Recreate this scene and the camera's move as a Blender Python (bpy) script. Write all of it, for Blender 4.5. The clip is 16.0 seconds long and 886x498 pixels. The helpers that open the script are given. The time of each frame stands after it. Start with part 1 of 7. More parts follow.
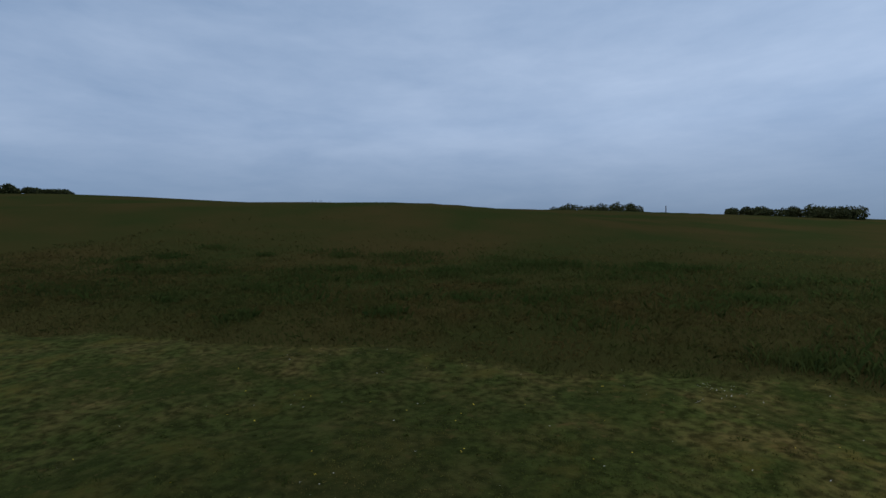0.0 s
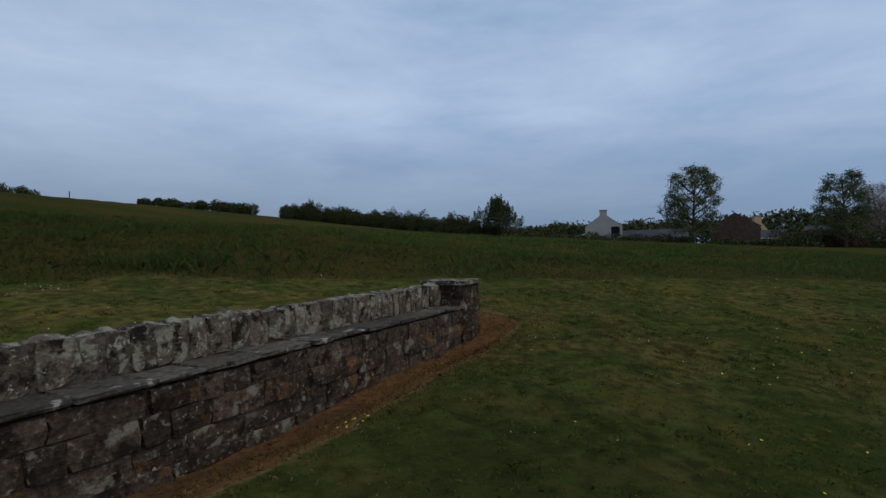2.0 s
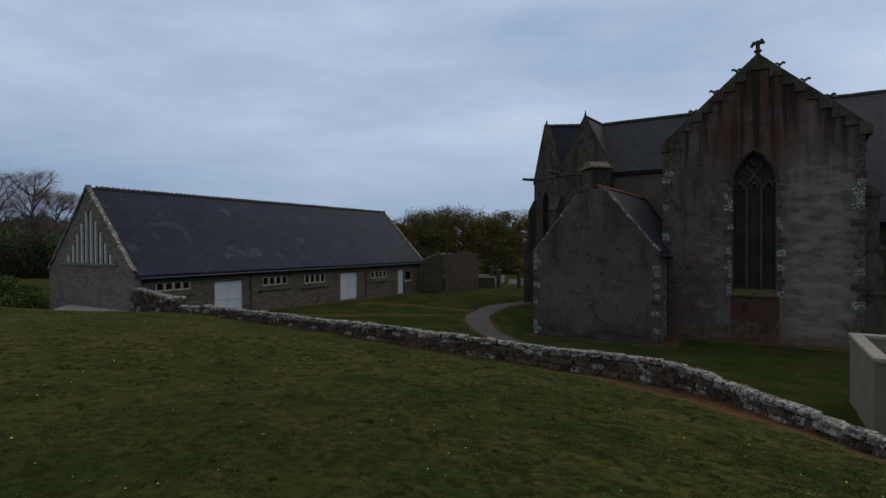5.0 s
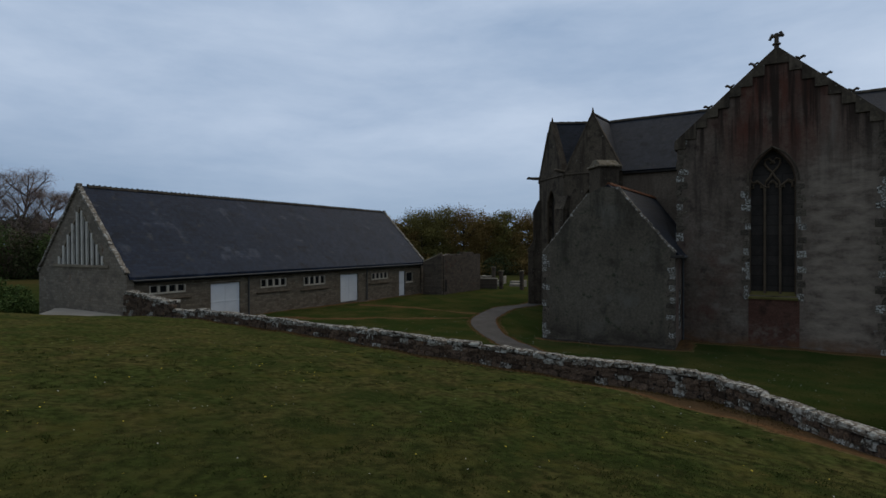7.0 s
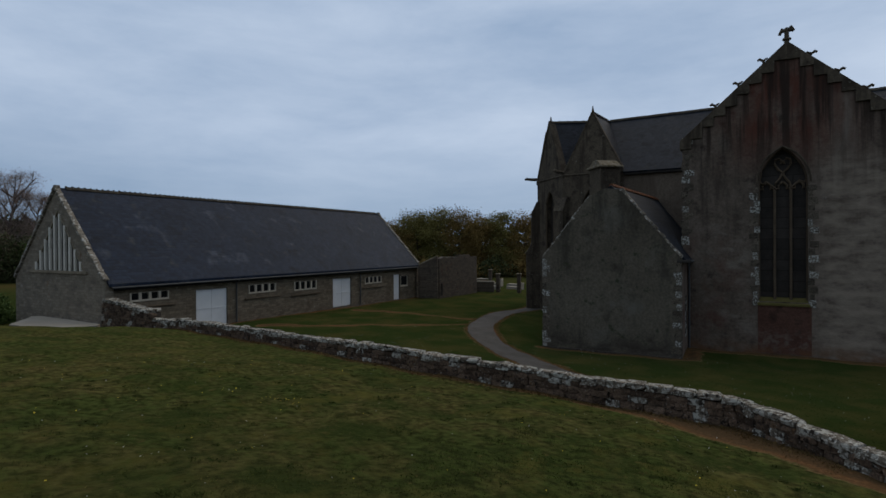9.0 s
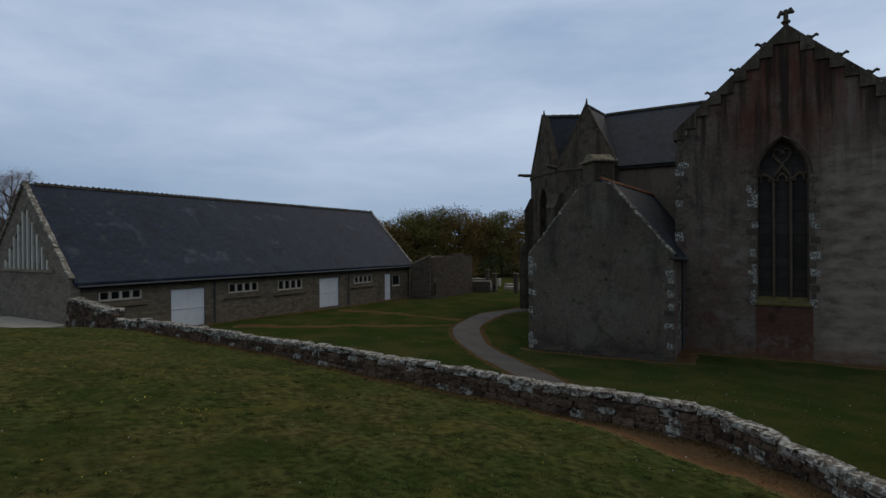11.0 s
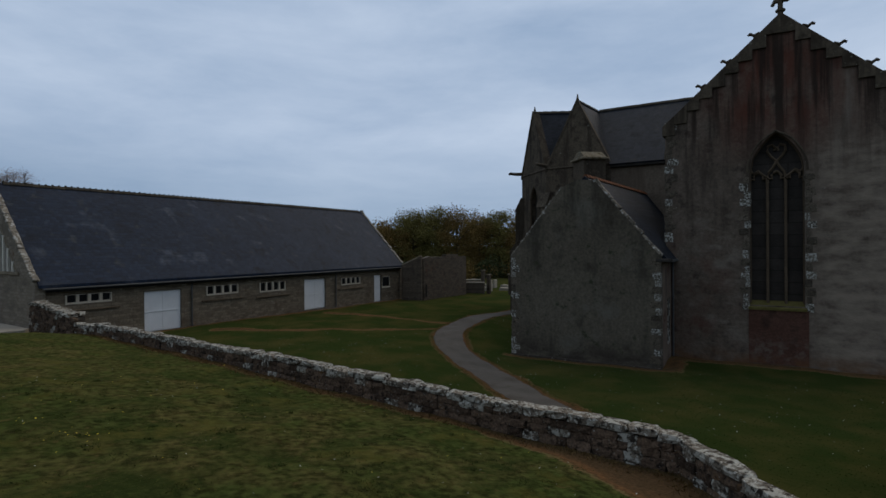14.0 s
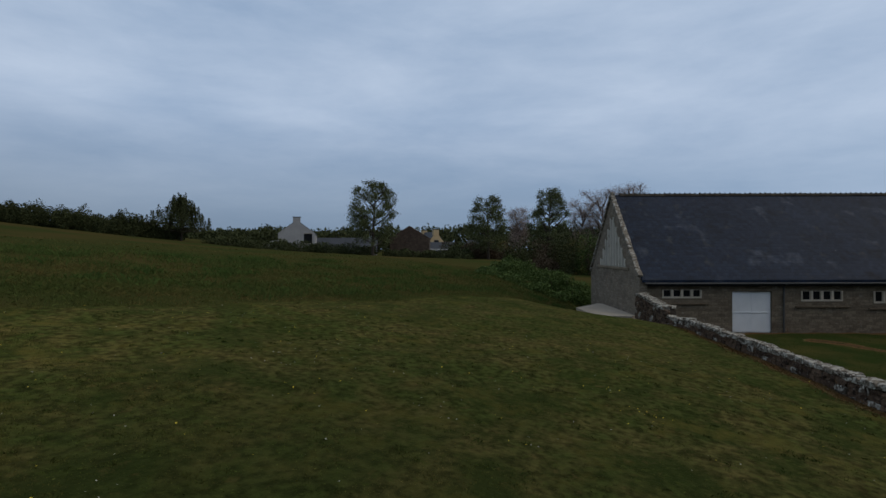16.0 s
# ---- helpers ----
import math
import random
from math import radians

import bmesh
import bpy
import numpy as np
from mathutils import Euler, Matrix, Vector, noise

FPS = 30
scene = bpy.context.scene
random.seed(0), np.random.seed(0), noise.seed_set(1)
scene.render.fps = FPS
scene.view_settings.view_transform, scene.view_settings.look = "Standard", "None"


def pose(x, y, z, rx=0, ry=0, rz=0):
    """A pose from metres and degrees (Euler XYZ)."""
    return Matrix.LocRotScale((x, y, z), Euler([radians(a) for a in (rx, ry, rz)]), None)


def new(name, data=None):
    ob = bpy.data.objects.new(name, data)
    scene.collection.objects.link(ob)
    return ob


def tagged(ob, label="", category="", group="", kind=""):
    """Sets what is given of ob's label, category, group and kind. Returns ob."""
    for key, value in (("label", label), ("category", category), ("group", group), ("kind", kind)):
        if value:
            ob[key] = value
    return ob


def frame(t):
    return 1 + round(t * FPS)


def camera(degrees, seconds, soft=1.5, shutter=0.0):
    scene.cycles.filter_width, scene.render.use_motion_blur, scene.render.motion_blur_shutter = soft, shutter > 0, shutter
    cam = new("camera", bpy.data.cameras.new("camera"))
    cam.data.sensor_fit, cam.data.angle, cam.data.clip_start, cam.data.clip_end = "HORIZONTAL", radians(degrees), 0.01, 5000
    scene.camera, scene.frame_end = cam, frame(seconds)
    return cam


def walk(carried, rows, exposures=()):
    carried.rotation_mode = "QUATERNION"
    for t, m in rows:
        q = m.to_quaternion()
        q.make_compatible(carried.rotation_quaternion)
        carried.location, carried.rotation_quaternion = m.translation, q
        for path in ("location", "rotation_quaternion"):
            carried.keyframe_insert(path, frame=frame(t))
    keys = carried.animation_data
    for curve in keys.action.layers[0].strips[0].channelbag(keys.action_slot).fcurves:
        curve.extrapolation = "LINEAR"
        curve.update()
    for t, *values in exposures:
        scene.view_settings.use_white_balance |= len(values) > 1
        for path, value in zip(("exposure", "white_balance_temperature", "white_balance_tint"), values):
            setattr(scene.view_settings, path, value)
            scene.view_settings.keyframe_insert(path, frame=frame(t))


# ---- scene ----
cam = camera(79.6, 16.0)
PATH = [
    (0, -0.153, -0.044, 3.101, 18.37, 1.18, -0.30),
    (0.2, 0.077, -0.027, 2.687, 6.90, 1.12, -1.06),
    (0.4, 0.306, -0.010, 2.272, -4.40, 1.06, -1.82),
    (0.5, 0.421, -0.002, 2.065, -9.84, 1.03, -2.20),
    (0.7, 0.573, 0.030, 1.742, -20.80, 0.71, -2.12),
    (1, 0.802, 0.079, 1.257, -33.85, 0.23, -2.00),
    (1.2, 0.890, 0.114, 1.177, -39.00, 0.18, -1.84),
    (1.5, 1.021, 0.166, 1.057, -39.48, 0.11, -1.60),
    (2, 1.102, 0.272, 1.215, -38.85, 0.17, -1.60),
    (2.5, 1.340, 0.273, 1.365, -38.89, 0.23, -1.60),
    (3, 1.650, 0.219, 1.457, -43.68, 0.11, -1.60),
    (3.1, 1.676, 0.168, 1.549, -50.60, -0.03, -1.32),
    (3.2, 1.703, 0.117, 1.641, -61.20, -0.18, -1.04),
    (3.3, 1.729, 0.067, 1.732, -72.60, -0.33, -0.76),
    (3.4, 1.756, 0.016, 1.824, -84.10, -0.48, -0.48),
    (3.5, 1.782, -0.035, 1.916, -95.71, -0.63, -0.20),
    (3.6, 1.924, -0.068, 1.881, -105.20, -0.61, -0.20),
    (3.8, 2.208, -0.135, 1.810, -121.30, -0.58, -0.20),
    (4, 2.492, -0.202, 1.739, -125.52, -0.54, -0.20),
    (6.5, 4.526, -0.654, 1.678, -126.44, -0.40, -0.20),
    (7, 4.832, -0.775, 1.721, -126.50, -0.40, -0.20),
    (7.5, 5.118, -0.921, 1.825, -126.85, -0.43, -0.30),
    (8, 5.392, -1.101, 1.885, -126.95, -0.43, -0.30),
    (8.5, 5.699, -1.307, 1.943, -127.01, -0.37, -0.30),
    (11, 6.217, -3.604, 1.705, -126.18, -0.23, -0.40),
    (11.5, 6.212, -4.140, 1.650, -125.97, -0.29, -0.30),
    (12, 6.261, -4.492, 1.643, -125.83, -0.29, -0.30),
    (12.5, 6.265, -4.808, 1.710, -125.76, -0.34, -0.40),
    (13, 6.284, -5.068, 1.714, -125.74, -0.29, -0.40),
    (13.5, 6.330, -5.278, 1.729, -125.76, -0.23, -0.40),
    (14, 6.382, -5.441, 1.751, -125.60, -0.23, -0.40),
    (14.5, 6.422, -5.554, 1.744, -116.73, -0.14, -0.40),
    (15, 6.450, -5.719, 1.769, -101.48, 0.00, -0.30),
    (15.5, 6.533, -5.882, 1.769, -82.47, 0.17, -0.10),
    (16, 6.489, -6.040, 1.735, -66.77, 0.09, -0.10),
]
walk(cam, [(t, pose(x, y, z, 90 + pitch, 0, yaw) @ pose(0, 0, 0, 0, 0, roll)) for t, x, y, z, yaw, pitch, roll in PATH],
     [(0, -0.03, 5950, 10), (0.5, 0, 6150, 10), (3.5, 0.02, 6200, 10), (4, 0, 6350, 10), (7, 0, 6500, 10), (16, 0, 6500, 10)])

# ---- light ----
SUN_AZ, SUN_EL = 168.0, 52.0
world = bpy.data.worlds.new("sky")
scene.world = world
world.use_nodes = True
wn, wl = world.node_tree.nodes, world.node_tree.links
wn.clear()


def wnode(kind, **kw):
    n = wn.new(kind)
    for k, v in kw.items():
        n.inputs[k].default_value = v
    return n


def wmath(op, a, b=None):
    n = wn.new("ShaderNodeMath")
    n.operation = op
    for i, v in enumerate((a, b)):
        if v is None:
            continue
        if isinstance(v, (int, float)):
            n.inputs[i].default_value = v
        else:
            wl.new(v, n.inputs[i])
    return n.outputs[0]


# an overcast evening sky: thin daylight behind broken grey cloud sheets
sky = wn.new("ShaderNodeTexSky")
sky.sky_type, sky.sun_disc = "NISHITA", False
sky.sun_elevation, sky.sun_rotation = radians(SUN_EL), radians(SUN_AZ)
sky.air_density, sky.dust_density = 1.0, 1.0
coord = wn.new("ShaderNodeTexCoord")
axes = wn.new("ShaderNodeSeparateXYZ")
wl.new(coord.outputs["Generated"], axes.inputs[0])
# flat sheets of cloud: the pattern is drawn out along the horizon and closes up towards it
height = wmath("POWER", wmath("MAXIMUM", axes.outputs[2], 0.0), 0.8)
plane = wn.new("ShaderNodeCombineXYZ")
wl.new(axes.outputs[0], plane.inputs[0])
wl.new(axes.outputs[1], plane.inputs[1])
wl.new(wmath("MULTIPLY", height, 3.6), plane.inputs[2])
turned = wn.new("ShaderNodeMapping")
turned.inputs["Location"].default_value = (3.1, 1.7, 0.4)
wl.new(plane.outputs[0], turned.inputs[0])
sheets = wnode("ShaderNodeTexNoise", Scale=2.6, Detail=10.0, Roughness=0.60, Distortion=0.15)
wl.new(turned.outputs[0], sheets.inputs["Vector"])
broad = wnode("ShaderNodeTexNoise", Scale=0.7, Detail=3.0, Roughness=0.5)
wl.new(turned.outputs[0], broad.inputs["Vector"])
both = wmath("ADD", wmath("MULTIPLY", sheets.outputs[0], 0.48), wmath("MULTIPLY", broad.outputs[0], 0.52))
ramp = wn.new("ShaderNodeValToRGB")
ramp.color_ramp.elements[0].position, ramp.color_ramp.elements[0].color = 0.35, (0.298, 0.405, 0.570, 1)
ramp.color_ramp.elements[1].position, ramp.color_ramp.elements[1].color = 0.64, (0.535, 0.632, 0.780, 1)
wl.new(both, ramp.inputs[0])
# the sheets thin out and pale towards the zenith and close up to a grey-blue band at the horizon
low = wn.new("ShaderNodeMix")
low.data_type = "RGBA"
band = wn.new("ShaderNodeMapRange")
band.inputs[1].default_value, band.inputs[2].default_value = 0.0, 0.20
band.inputs[3].default_value, band.inputs[4].default_value = 0.85, 0.0
wl.new(axes.outputs[2], band.inputs[0])
wl.new(band.outputs[0], low.inputs[0])
wl.new(ramp.outputs[0], low.inputs[6])
low.inputs[7].default_value = (0.230, 0.335, 0.485, 1)
cloud = wn.new("ShaderNodeBackground")
wl.new(low.outputs[2], cloud.inputs[0])
# a little dimmer away from the hidden sun, towards the north-west
away = wmath("ADD", wmath("MULTIPLY", axes.outputs[0], -0.8), wmath("MULTIPLY", axes.outputs[1], 0.6))
shade = wmath("SUBTRACT", 1.03, wmath("MULTIPLY", wmath("MAXIMUM", away, 0.0), 0.17))
# a heavier bank of cloud low down in the north-east
north = wmath("MAXIMUM", wmath("ADD", wmath("MULTIPLY", axes.outputs[0], 0.25), wmath("MULTIPLY", axes.outputs[1], 0.97)), 0.0)
bank = wmath("MULTIPLY", wmath("MULTIPLY", north, 0.42), wmath("MAXIMUM", wmath("SUBTRACT", 1.0, wmath("MULTIPLY", axes.outputs[2], 4.2)), 0.0))
wl.new(wmath("SUBTRACT", shade, bank), cloud.inputs[1])
clear = wn.new("ShaderNodeBackground")
wl.new(sky.outputs[0], clear.inputs[0])
clear.inputs[1].default_value = 0.06
cover = wn.new("ShaderNodeMixShader")
cover.inputs[0].default_value = 0.94
wl.new(clear.outputs[0], cover.inputs[1])
wl.new(cloud.outputs[0], cover.inputs[2])
world_out = wn.new("ShaderNodeOutputWorld")
wl.new(cover.outputs[0], world_out.inputs[0])

sun = bpy.data.lights.new("sun", "SUN")
sun.energy, sun.angle, sun.color = 0.9, radians(60), (1.0, 0.82, 0.58)
sun_ob = new("sun", sun)
sun_ob.rotation_euler = (radians(90 - SUN_EL), 0, radians(180 - SUN_AZ))

# ---- materials ----
def mat(name, a, b, scale=2.0, rough=0.9, bump=0.3, grain=30.0, spots=(), metal=0.0, streak=None, tint=0.12, spec=0.25, courses=None, dist=0.03, world=False, washes=()):
    """Two base colours mixed by broad noise, fine grain in the bump, then shaped spots (colour, scale, threshold, softness)."""
    m = bpy.data.materials.new(name)
    m.use_nodes = True
    n, l = m.node_tree.nodes, m.node_tree.links
    bsdf = n["Principled BSDF"]
    tc = n.new("ShaderNodeTexCoord")
    info = n.new("ShaderNodeObjectInfo")
    shift = n.new("ShaderNodeVectorMath")
    shift.operation = "SCALE"
    shift.inputs[0].default_value = (37.0, 61.0, 23.0)
    l.new(info.outputs["Random"], shift.inputs["Scale"])
    at = n.new("ShaderNodeVectorMath")
    if world:
        l.new(n.new("ShaderNodeNewGeometry").outputs["Position"], at.inputs[0])
    else:
        l.new(tc.outputs["Object"], at.inputs[0])
    l.new(shift.outputs[0], at.inputs[1])
    vec = at.outputs[0]

    def noise_node(s, detail=5.0, stretch=None):
        t = n.new("ShaderNodeTexNoise")
        t.inputs["Scale"].default_value, t.inputs["Detail"].default_value = s, detail
        t.inputs["Roughness"].default_value = 0.6
        v = vec
        if stretch:
            mp = n.new("ShaderNodeMapping")
            mp.inputs["Scale"].default_value = stretch
            l.new(vec, mp.inputs[0])
            v = mp.outputs[0]
        l.new(v, t.inputs["Vector"])
        return t.outputs[0]

    def mapped(v, lo, hi, o0=0.0, o1=1.0):
        r = n.new("ShaderNodeMapRange")
        r.inputs[1].default_value, r.inputs[2].default_value = lo, hi
        r.inputs[3].default_value, r.inputs[4].default_value = o0, o1
        l.new(v, r.inputs[0])
        return r.outputs[0]

    def mixed(fac, c0, c1, kind="MIX"):
        x = n.new("ShaderNodeMix")
        x.data_type, x.blend_type = "RGBA", kind
        for i, v in ((0, fac), (6, c0), (7, c1)):
            if isinstance(v, (int, float)):
                x.inputs[i].default_value = v
            elif isinstance(v, tuple):
                x.inputs[i].default_value = (*v, 1)
            else:
                l.new(v, x.inputs[i])
        return x.outputs[2]

    col = mixed(mapped(noise_node(scale), 0.3, 0.7), a, b)
    fine = noise_node(grain, 4.0)
    col = mixed(1.0, col, mapped(fine, 0.2, 0.8, 1 - 2 * tint, 1 + 2 * tint), "MULTIPLY")
    rnd = mapped(info.outputs["Random"], 0, 1, 1 - tint, 1 + tint)
    col = mixed(1.0, col, rnd, "MULTIPLY")
    if streak:
        colour, s, thr = streak
        col = mixed(mapped(noise_node(s, 4.0, (1, 1, 0.12)), thr, thr + 0.2), col, colour)
    for colour, s, thr, soft in spots:
        col = mixed(mapped(noise_node(s, 6.0), thr, thr + soft), col, colour)
    # stains with an outline of their own: colour, span in x, span in z, edge, scale, stretch, threshold, softness, amount
    for colour, (xa, xb), (za_, zb_), edge, sc_, stretch, thr, soft, amount in washes:
        ax3 = n.new("ShaderNodeSeparateXYZ")
        l.new(tc.outputs["Object"], ax3.inputs[0])
        cover_ = mapped(noise_node(sc_, 8.0, stretch), thr, thr + soft, 0.0, amount)
        for v in (mapped(ax3.outputs[0], xa - edge, xa + edge), mapped(ax3.outputs[0], xb + edge, xb - edge), mapped(ax3.outputs[2], za_ - edge, za_ + edge), mapped(ax3.outputs[2], zb_ + edge, zb_ - edge)):
            mm = n.new("ShaderNodeMath")
            mm.operation = "MULTIPLY"
            l.new(cover_, mm.inputs[0])
            l.new(v, mm.inputs[1])
            cover_ = mm.outputs[0]
        col = mixed(cover_, col, colour)
    height = fine
    if courses:
        br = n.new("ShaderNodeTexBrick")
        br.inputs["Scale"].default_value = 1.0
        br.inputs["Brick Width"].default_value, br.inputs["Row Height"].default_value = courses[0], courses[1]
        br.inputs["Mortar Size"].default_value, br.inputs["Mortar Smooth"].default_value = courses[2], 0.3
        br.inputs["Color1"].default_value, br.inputs["Color2"].default_value = (0.72, 0.72, 0.72, 1), (1.15, 1.15, 1.15, 1)
        br.inputs["Mortar"].default_value = (*courses[3], 1)
        br.offset = 0.5
        sw = n.new("ShaderNodeSeparateXYZ")
        wob = n.new("ShaderNodeVectorMath")
        wob.operation = "MULTIPLY_ADD"
        nz = n.new("ShaderNodeTexNoise")
        nz.inputs["Scale"].default_value = 1.7
        l.new(tc.outputs["Object"], nz.inputs["Vector"])
        l.new(nz.outputs["Color"], wob.inputs[0])
        wob.inputs[1].default_value = (courses[5],) * 3
        l.new(tc.outputs["Object"], wob.inputs[2])
        l.new(wob.outputs[0], sw.inputs[0])
        uv = n.new("ShaderNodeCombineXYZ")
        along, up = courses[4]
        l.new(sw.outputs["XYZ".index(along)], uv.inputs[0])
        l.new(sw.outputs["XYZ".index(up)], uv.inputs[1])
        l.new(uv.outputs[0], br.inputs["Vector"])
        col = mixed(1.0, col, br.outputs["Color"], "MULTIPLY")
        add = n.new("ShaderNodeMath")
        add.operation = "MULTIPLY_ADD"
        l.new(br.outputs["Fac"], add.inputs[0])
        add.inputs[1].default_value = -1.2
        l.new(fine, add.inputs[2])
        height = add.outputs[0]
    l.new(col, bsdf.inputs["Base Color"])
    l.new(mapped(fine, 0.3, 0.7, rough - 0.08, min(1.0, rough + 0.08)), bsdf.inputs["Roughness"])
    bsdf.inputs["Metallic"].default_value = metal
    bsdf.inputs["Specular IOR Level"].default_value = spec
    if bump:
        bp = n.new("ShaderNodeBump")
        bp.inputs["Strength"].default_value, bp.inputs["Distance"].default_value = bump, dist
        l.new(height, bp.inputs["Height"])
        l.new(bp.outputs[0], bsdf.inputs["Normal"])
    return m


LICHEN = (0.27, 0.265, 0.235)
M = {}
M["granite"] = mat("granite", (0.0935, 0.068, 0.0425), (0.143, 0.105, 0.068), 1.3, 0.92, 0.5, 18, [((0.22, 0.185, 0.1318), 5.0, 0.60, 0.06), ((0.121, 0.06, 0.0255), 2.0, 0.62, 0.15)])
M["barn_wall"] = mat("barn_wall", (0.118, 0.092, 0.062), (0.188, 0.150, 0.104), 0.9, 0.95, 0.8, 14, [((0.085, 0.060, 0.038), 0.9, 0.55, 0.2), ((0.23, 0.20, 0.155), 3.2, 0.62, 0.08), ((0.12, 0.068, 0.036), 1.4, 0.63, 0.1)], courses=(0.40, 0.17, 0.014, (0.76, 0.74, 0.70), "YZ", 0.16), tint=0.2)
# the barn_wall recipe with every colour raised, courses turned for the gable ends
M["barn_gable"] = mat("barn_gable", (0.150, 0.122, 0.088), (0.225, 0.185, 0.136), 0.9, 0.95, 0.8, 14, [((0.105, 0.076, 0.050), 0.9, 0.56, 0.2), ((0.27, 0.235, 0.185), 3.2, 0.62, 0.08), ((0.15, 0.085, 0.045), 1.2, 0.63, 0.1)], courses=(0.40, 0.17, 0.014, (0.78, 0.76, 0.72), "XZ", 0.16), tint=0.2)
M["slate_barn"] = mat("slate_barn", (0.0098, 0.0172, 0.0320), (0.0160, 0.0258, 0.0460), 0.35, 0.62, 0.4, 12, [((0.042, 0.052, 0.070), 0.55, 0.60, 0.10), ((0.030, 0.034, 0.038), 1.3, 0.60, 0.12), ((0.0075, 0.0112, 0.0190), 0.8, 0.56, 0.12), ((0.15, 0.16, 0.16), 3.4, 0.735, 0.03)], courses=(0.26, 0.17, 0.012, (0.55, 0.55, 0.55), "YX", 0.02), tint=0.16, dist=0.015, spec=0.12)
M["slate_church"] = mat("slate_church", (0.0135, 0.0160, 0.0205), (0.0200, 0.0232, 0.0290), 0.5, 0.65, 0.4, 14, [((0.034, 0.034, 0.026), 0.8, 0.61, 0.16), ((0.0085, 0.0100, 0.0130), 1.1, 0.57, 0.12), ((0.075, 0.058, 0.024), 2.6, 0.70, 0.06)], courses=(0.24, 0.16, 0.012, (0.6, 0.6, 0.6), "XZ", 0.01), tint=0.14, dist=0.014, spec=0.10)
M["coping"] = mat("coping", (0.1207, 0.0945, 0.0594), (0.1782, 0.1418, 0.09), 2.0, 0.95, 0.6, 18, [(LICHEN, 6.0, 0.58, 0.08), ((0.069, 0.0483, 0.0198), 3.0, 0.56, 0.1)], tint=0.25)
M["white_paint"] = mat("white_paint", (0.60, 0.60, 0.59), (0.68, 0.675, 0.66), 1.2, 0.6, 0.08, 25, [((0.48, 0.46, 0.42), 2.2, 0.66, 0.2)], tint=0.03)
M["concrete_frame"] = mat("concrete_frame", (0.39, 0.3355, 0.2585), (0.481, 0.4148, 0.3245), 1.2, 0.85, 0.2, 25, tint=0.08)
M["louvre_white"] = mat("louvre_white", (0.50, 0.45, 0.37), (0.60, 0.55, 0.46), 1.2, 0.85, 0.2, 25, [((0.36, 0.31, 0.24), 2.0, 0.6, 0.15)], tint=0.06)
M["concrete"] = mat("concrete", (0.1736, 0.138, 0.09184), (0.224, 0.18, 0.1214), 0.9, 0.92, 0.25, 22, [((0.1232, 0.096, 0.06232), 1.2, 0.58, 0.2)], tint=0.08, streak=((0.1288, 0.1, 0.0656), 2.0, 0.55))
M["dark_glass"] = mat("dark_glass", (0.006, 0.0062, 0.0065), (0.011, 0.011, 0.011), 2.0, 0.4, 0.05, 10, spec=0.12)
M["church_glass"] = mat("church_glass", (0.030, 0.0245, 0.0195), (0.048, 0.039, 0.031), 1.6, 0.55, 0.2, 8, [((0.048, 0.037, 0.030), 1.3, 0.58, 0.2)], spec=0.12, courses=(3.0, 0.55, 0.03, (0.6, 0.6, 0.6), "XZ", 0.0))
M["zinc"] = mat("zinc", (0.055, 0.055, 0.053), (0.08, 0.079, 0.075), 2.0, 0.6, 0.1, 30, metal=0.05)
M["render_red"] = mat("render_red", (0.094, 0.071, 0.052), (0.146, 0.114, 0.086), 0.6, 0.97, 0.7, 7, [((0.055, 0.041, 0.031), 1.6, 0.57, 0.12), ((0.170, 0.148, 0.120), 2.6, 0.66, 0.08)], streak=((0.042, 0.030, 0.0225), 1.3, 0.53), tint=0.2, spec=0.1, washes=(
    ((0.262, 0.208, 0.156), (-2.15, 1.15), (-3.7, 6.3), 0.7, 1.25, (0.7, 0.7, 1.9), 0.33, 0.30, 0.92),
    ((0.215, 0.180, 0.140), (-6.9, -4.7), (-3.6, 3.2), 0.8, 1.5, (0.7, 0.7, 1.6), 0.46, 0.22, 0.75),
    ((0.096, 0.033, 0.0205), (-6.0, -0.6), (6.6, 11.6), 1.3, 0.8, (1, 1, 0.35), 0.30, 0.22, 0.9),
    ((0.092, 0.040, 0.027), (-8.2, -5.4), (-3.6, 2.0), 1.0, 0.8, (1, 1, 0.8), 0.46, 0.18, 0.7),
    ((0.026, 0.019, 0.0140), (-8.3, 1.5), (6.2, 12.5), 1.8, 2.6, (1, 1, 0.06), 0.48, 0.12, 0.88),
    ((0.190, 0.155, 0.120), (-1.2, -0.5), (5.0, 9.6), 0.35, 2.0, (1, 1, 0.2), 0.36, 0.25, 0.7),
    ((0.125, 0.062, 0.028), (-8.2, 1.5), (-4.2, -3.3), 0.35, 1.5, (0.6, 0.6, 1), 0.40, 0.2, 0.75)))
M["render_grey"] = mat("render_grey", (0.072, 0.059, 0.042), (0.106, 0.090, 0.065), 0.45, 0.97, 0.35, 8, [((0.048, 0.039, 0.028), 0.9, 0.54, 0.2), ((0.128, 0.116, 0.090), 0.5, 0.57, 0.14), ((0.042, 0.045, 0.024), 2.2, 0.60, 0.12), ((0.125, 0.118, 0.098), 4.6, 0.68, 0.06)], streak=((0.033, 0.030, 0.022), 0.9, 0.54), tint=0.2, spec=0.1, washes=(
    ((0.034, 0.027, 0.021), (-15.2, -7.9), (-4.2, -3.1), 0.4, 1.4, (0.5, 0.5, 1), 0.36, 0.2, 0.8),
    ((0.034, 0.028, 0.020), (-13.5, -9.0), (2.6, 5.2), 1.1, 1.4, (1, 1, 0.2), 0.44, 0.16, 0.75)))
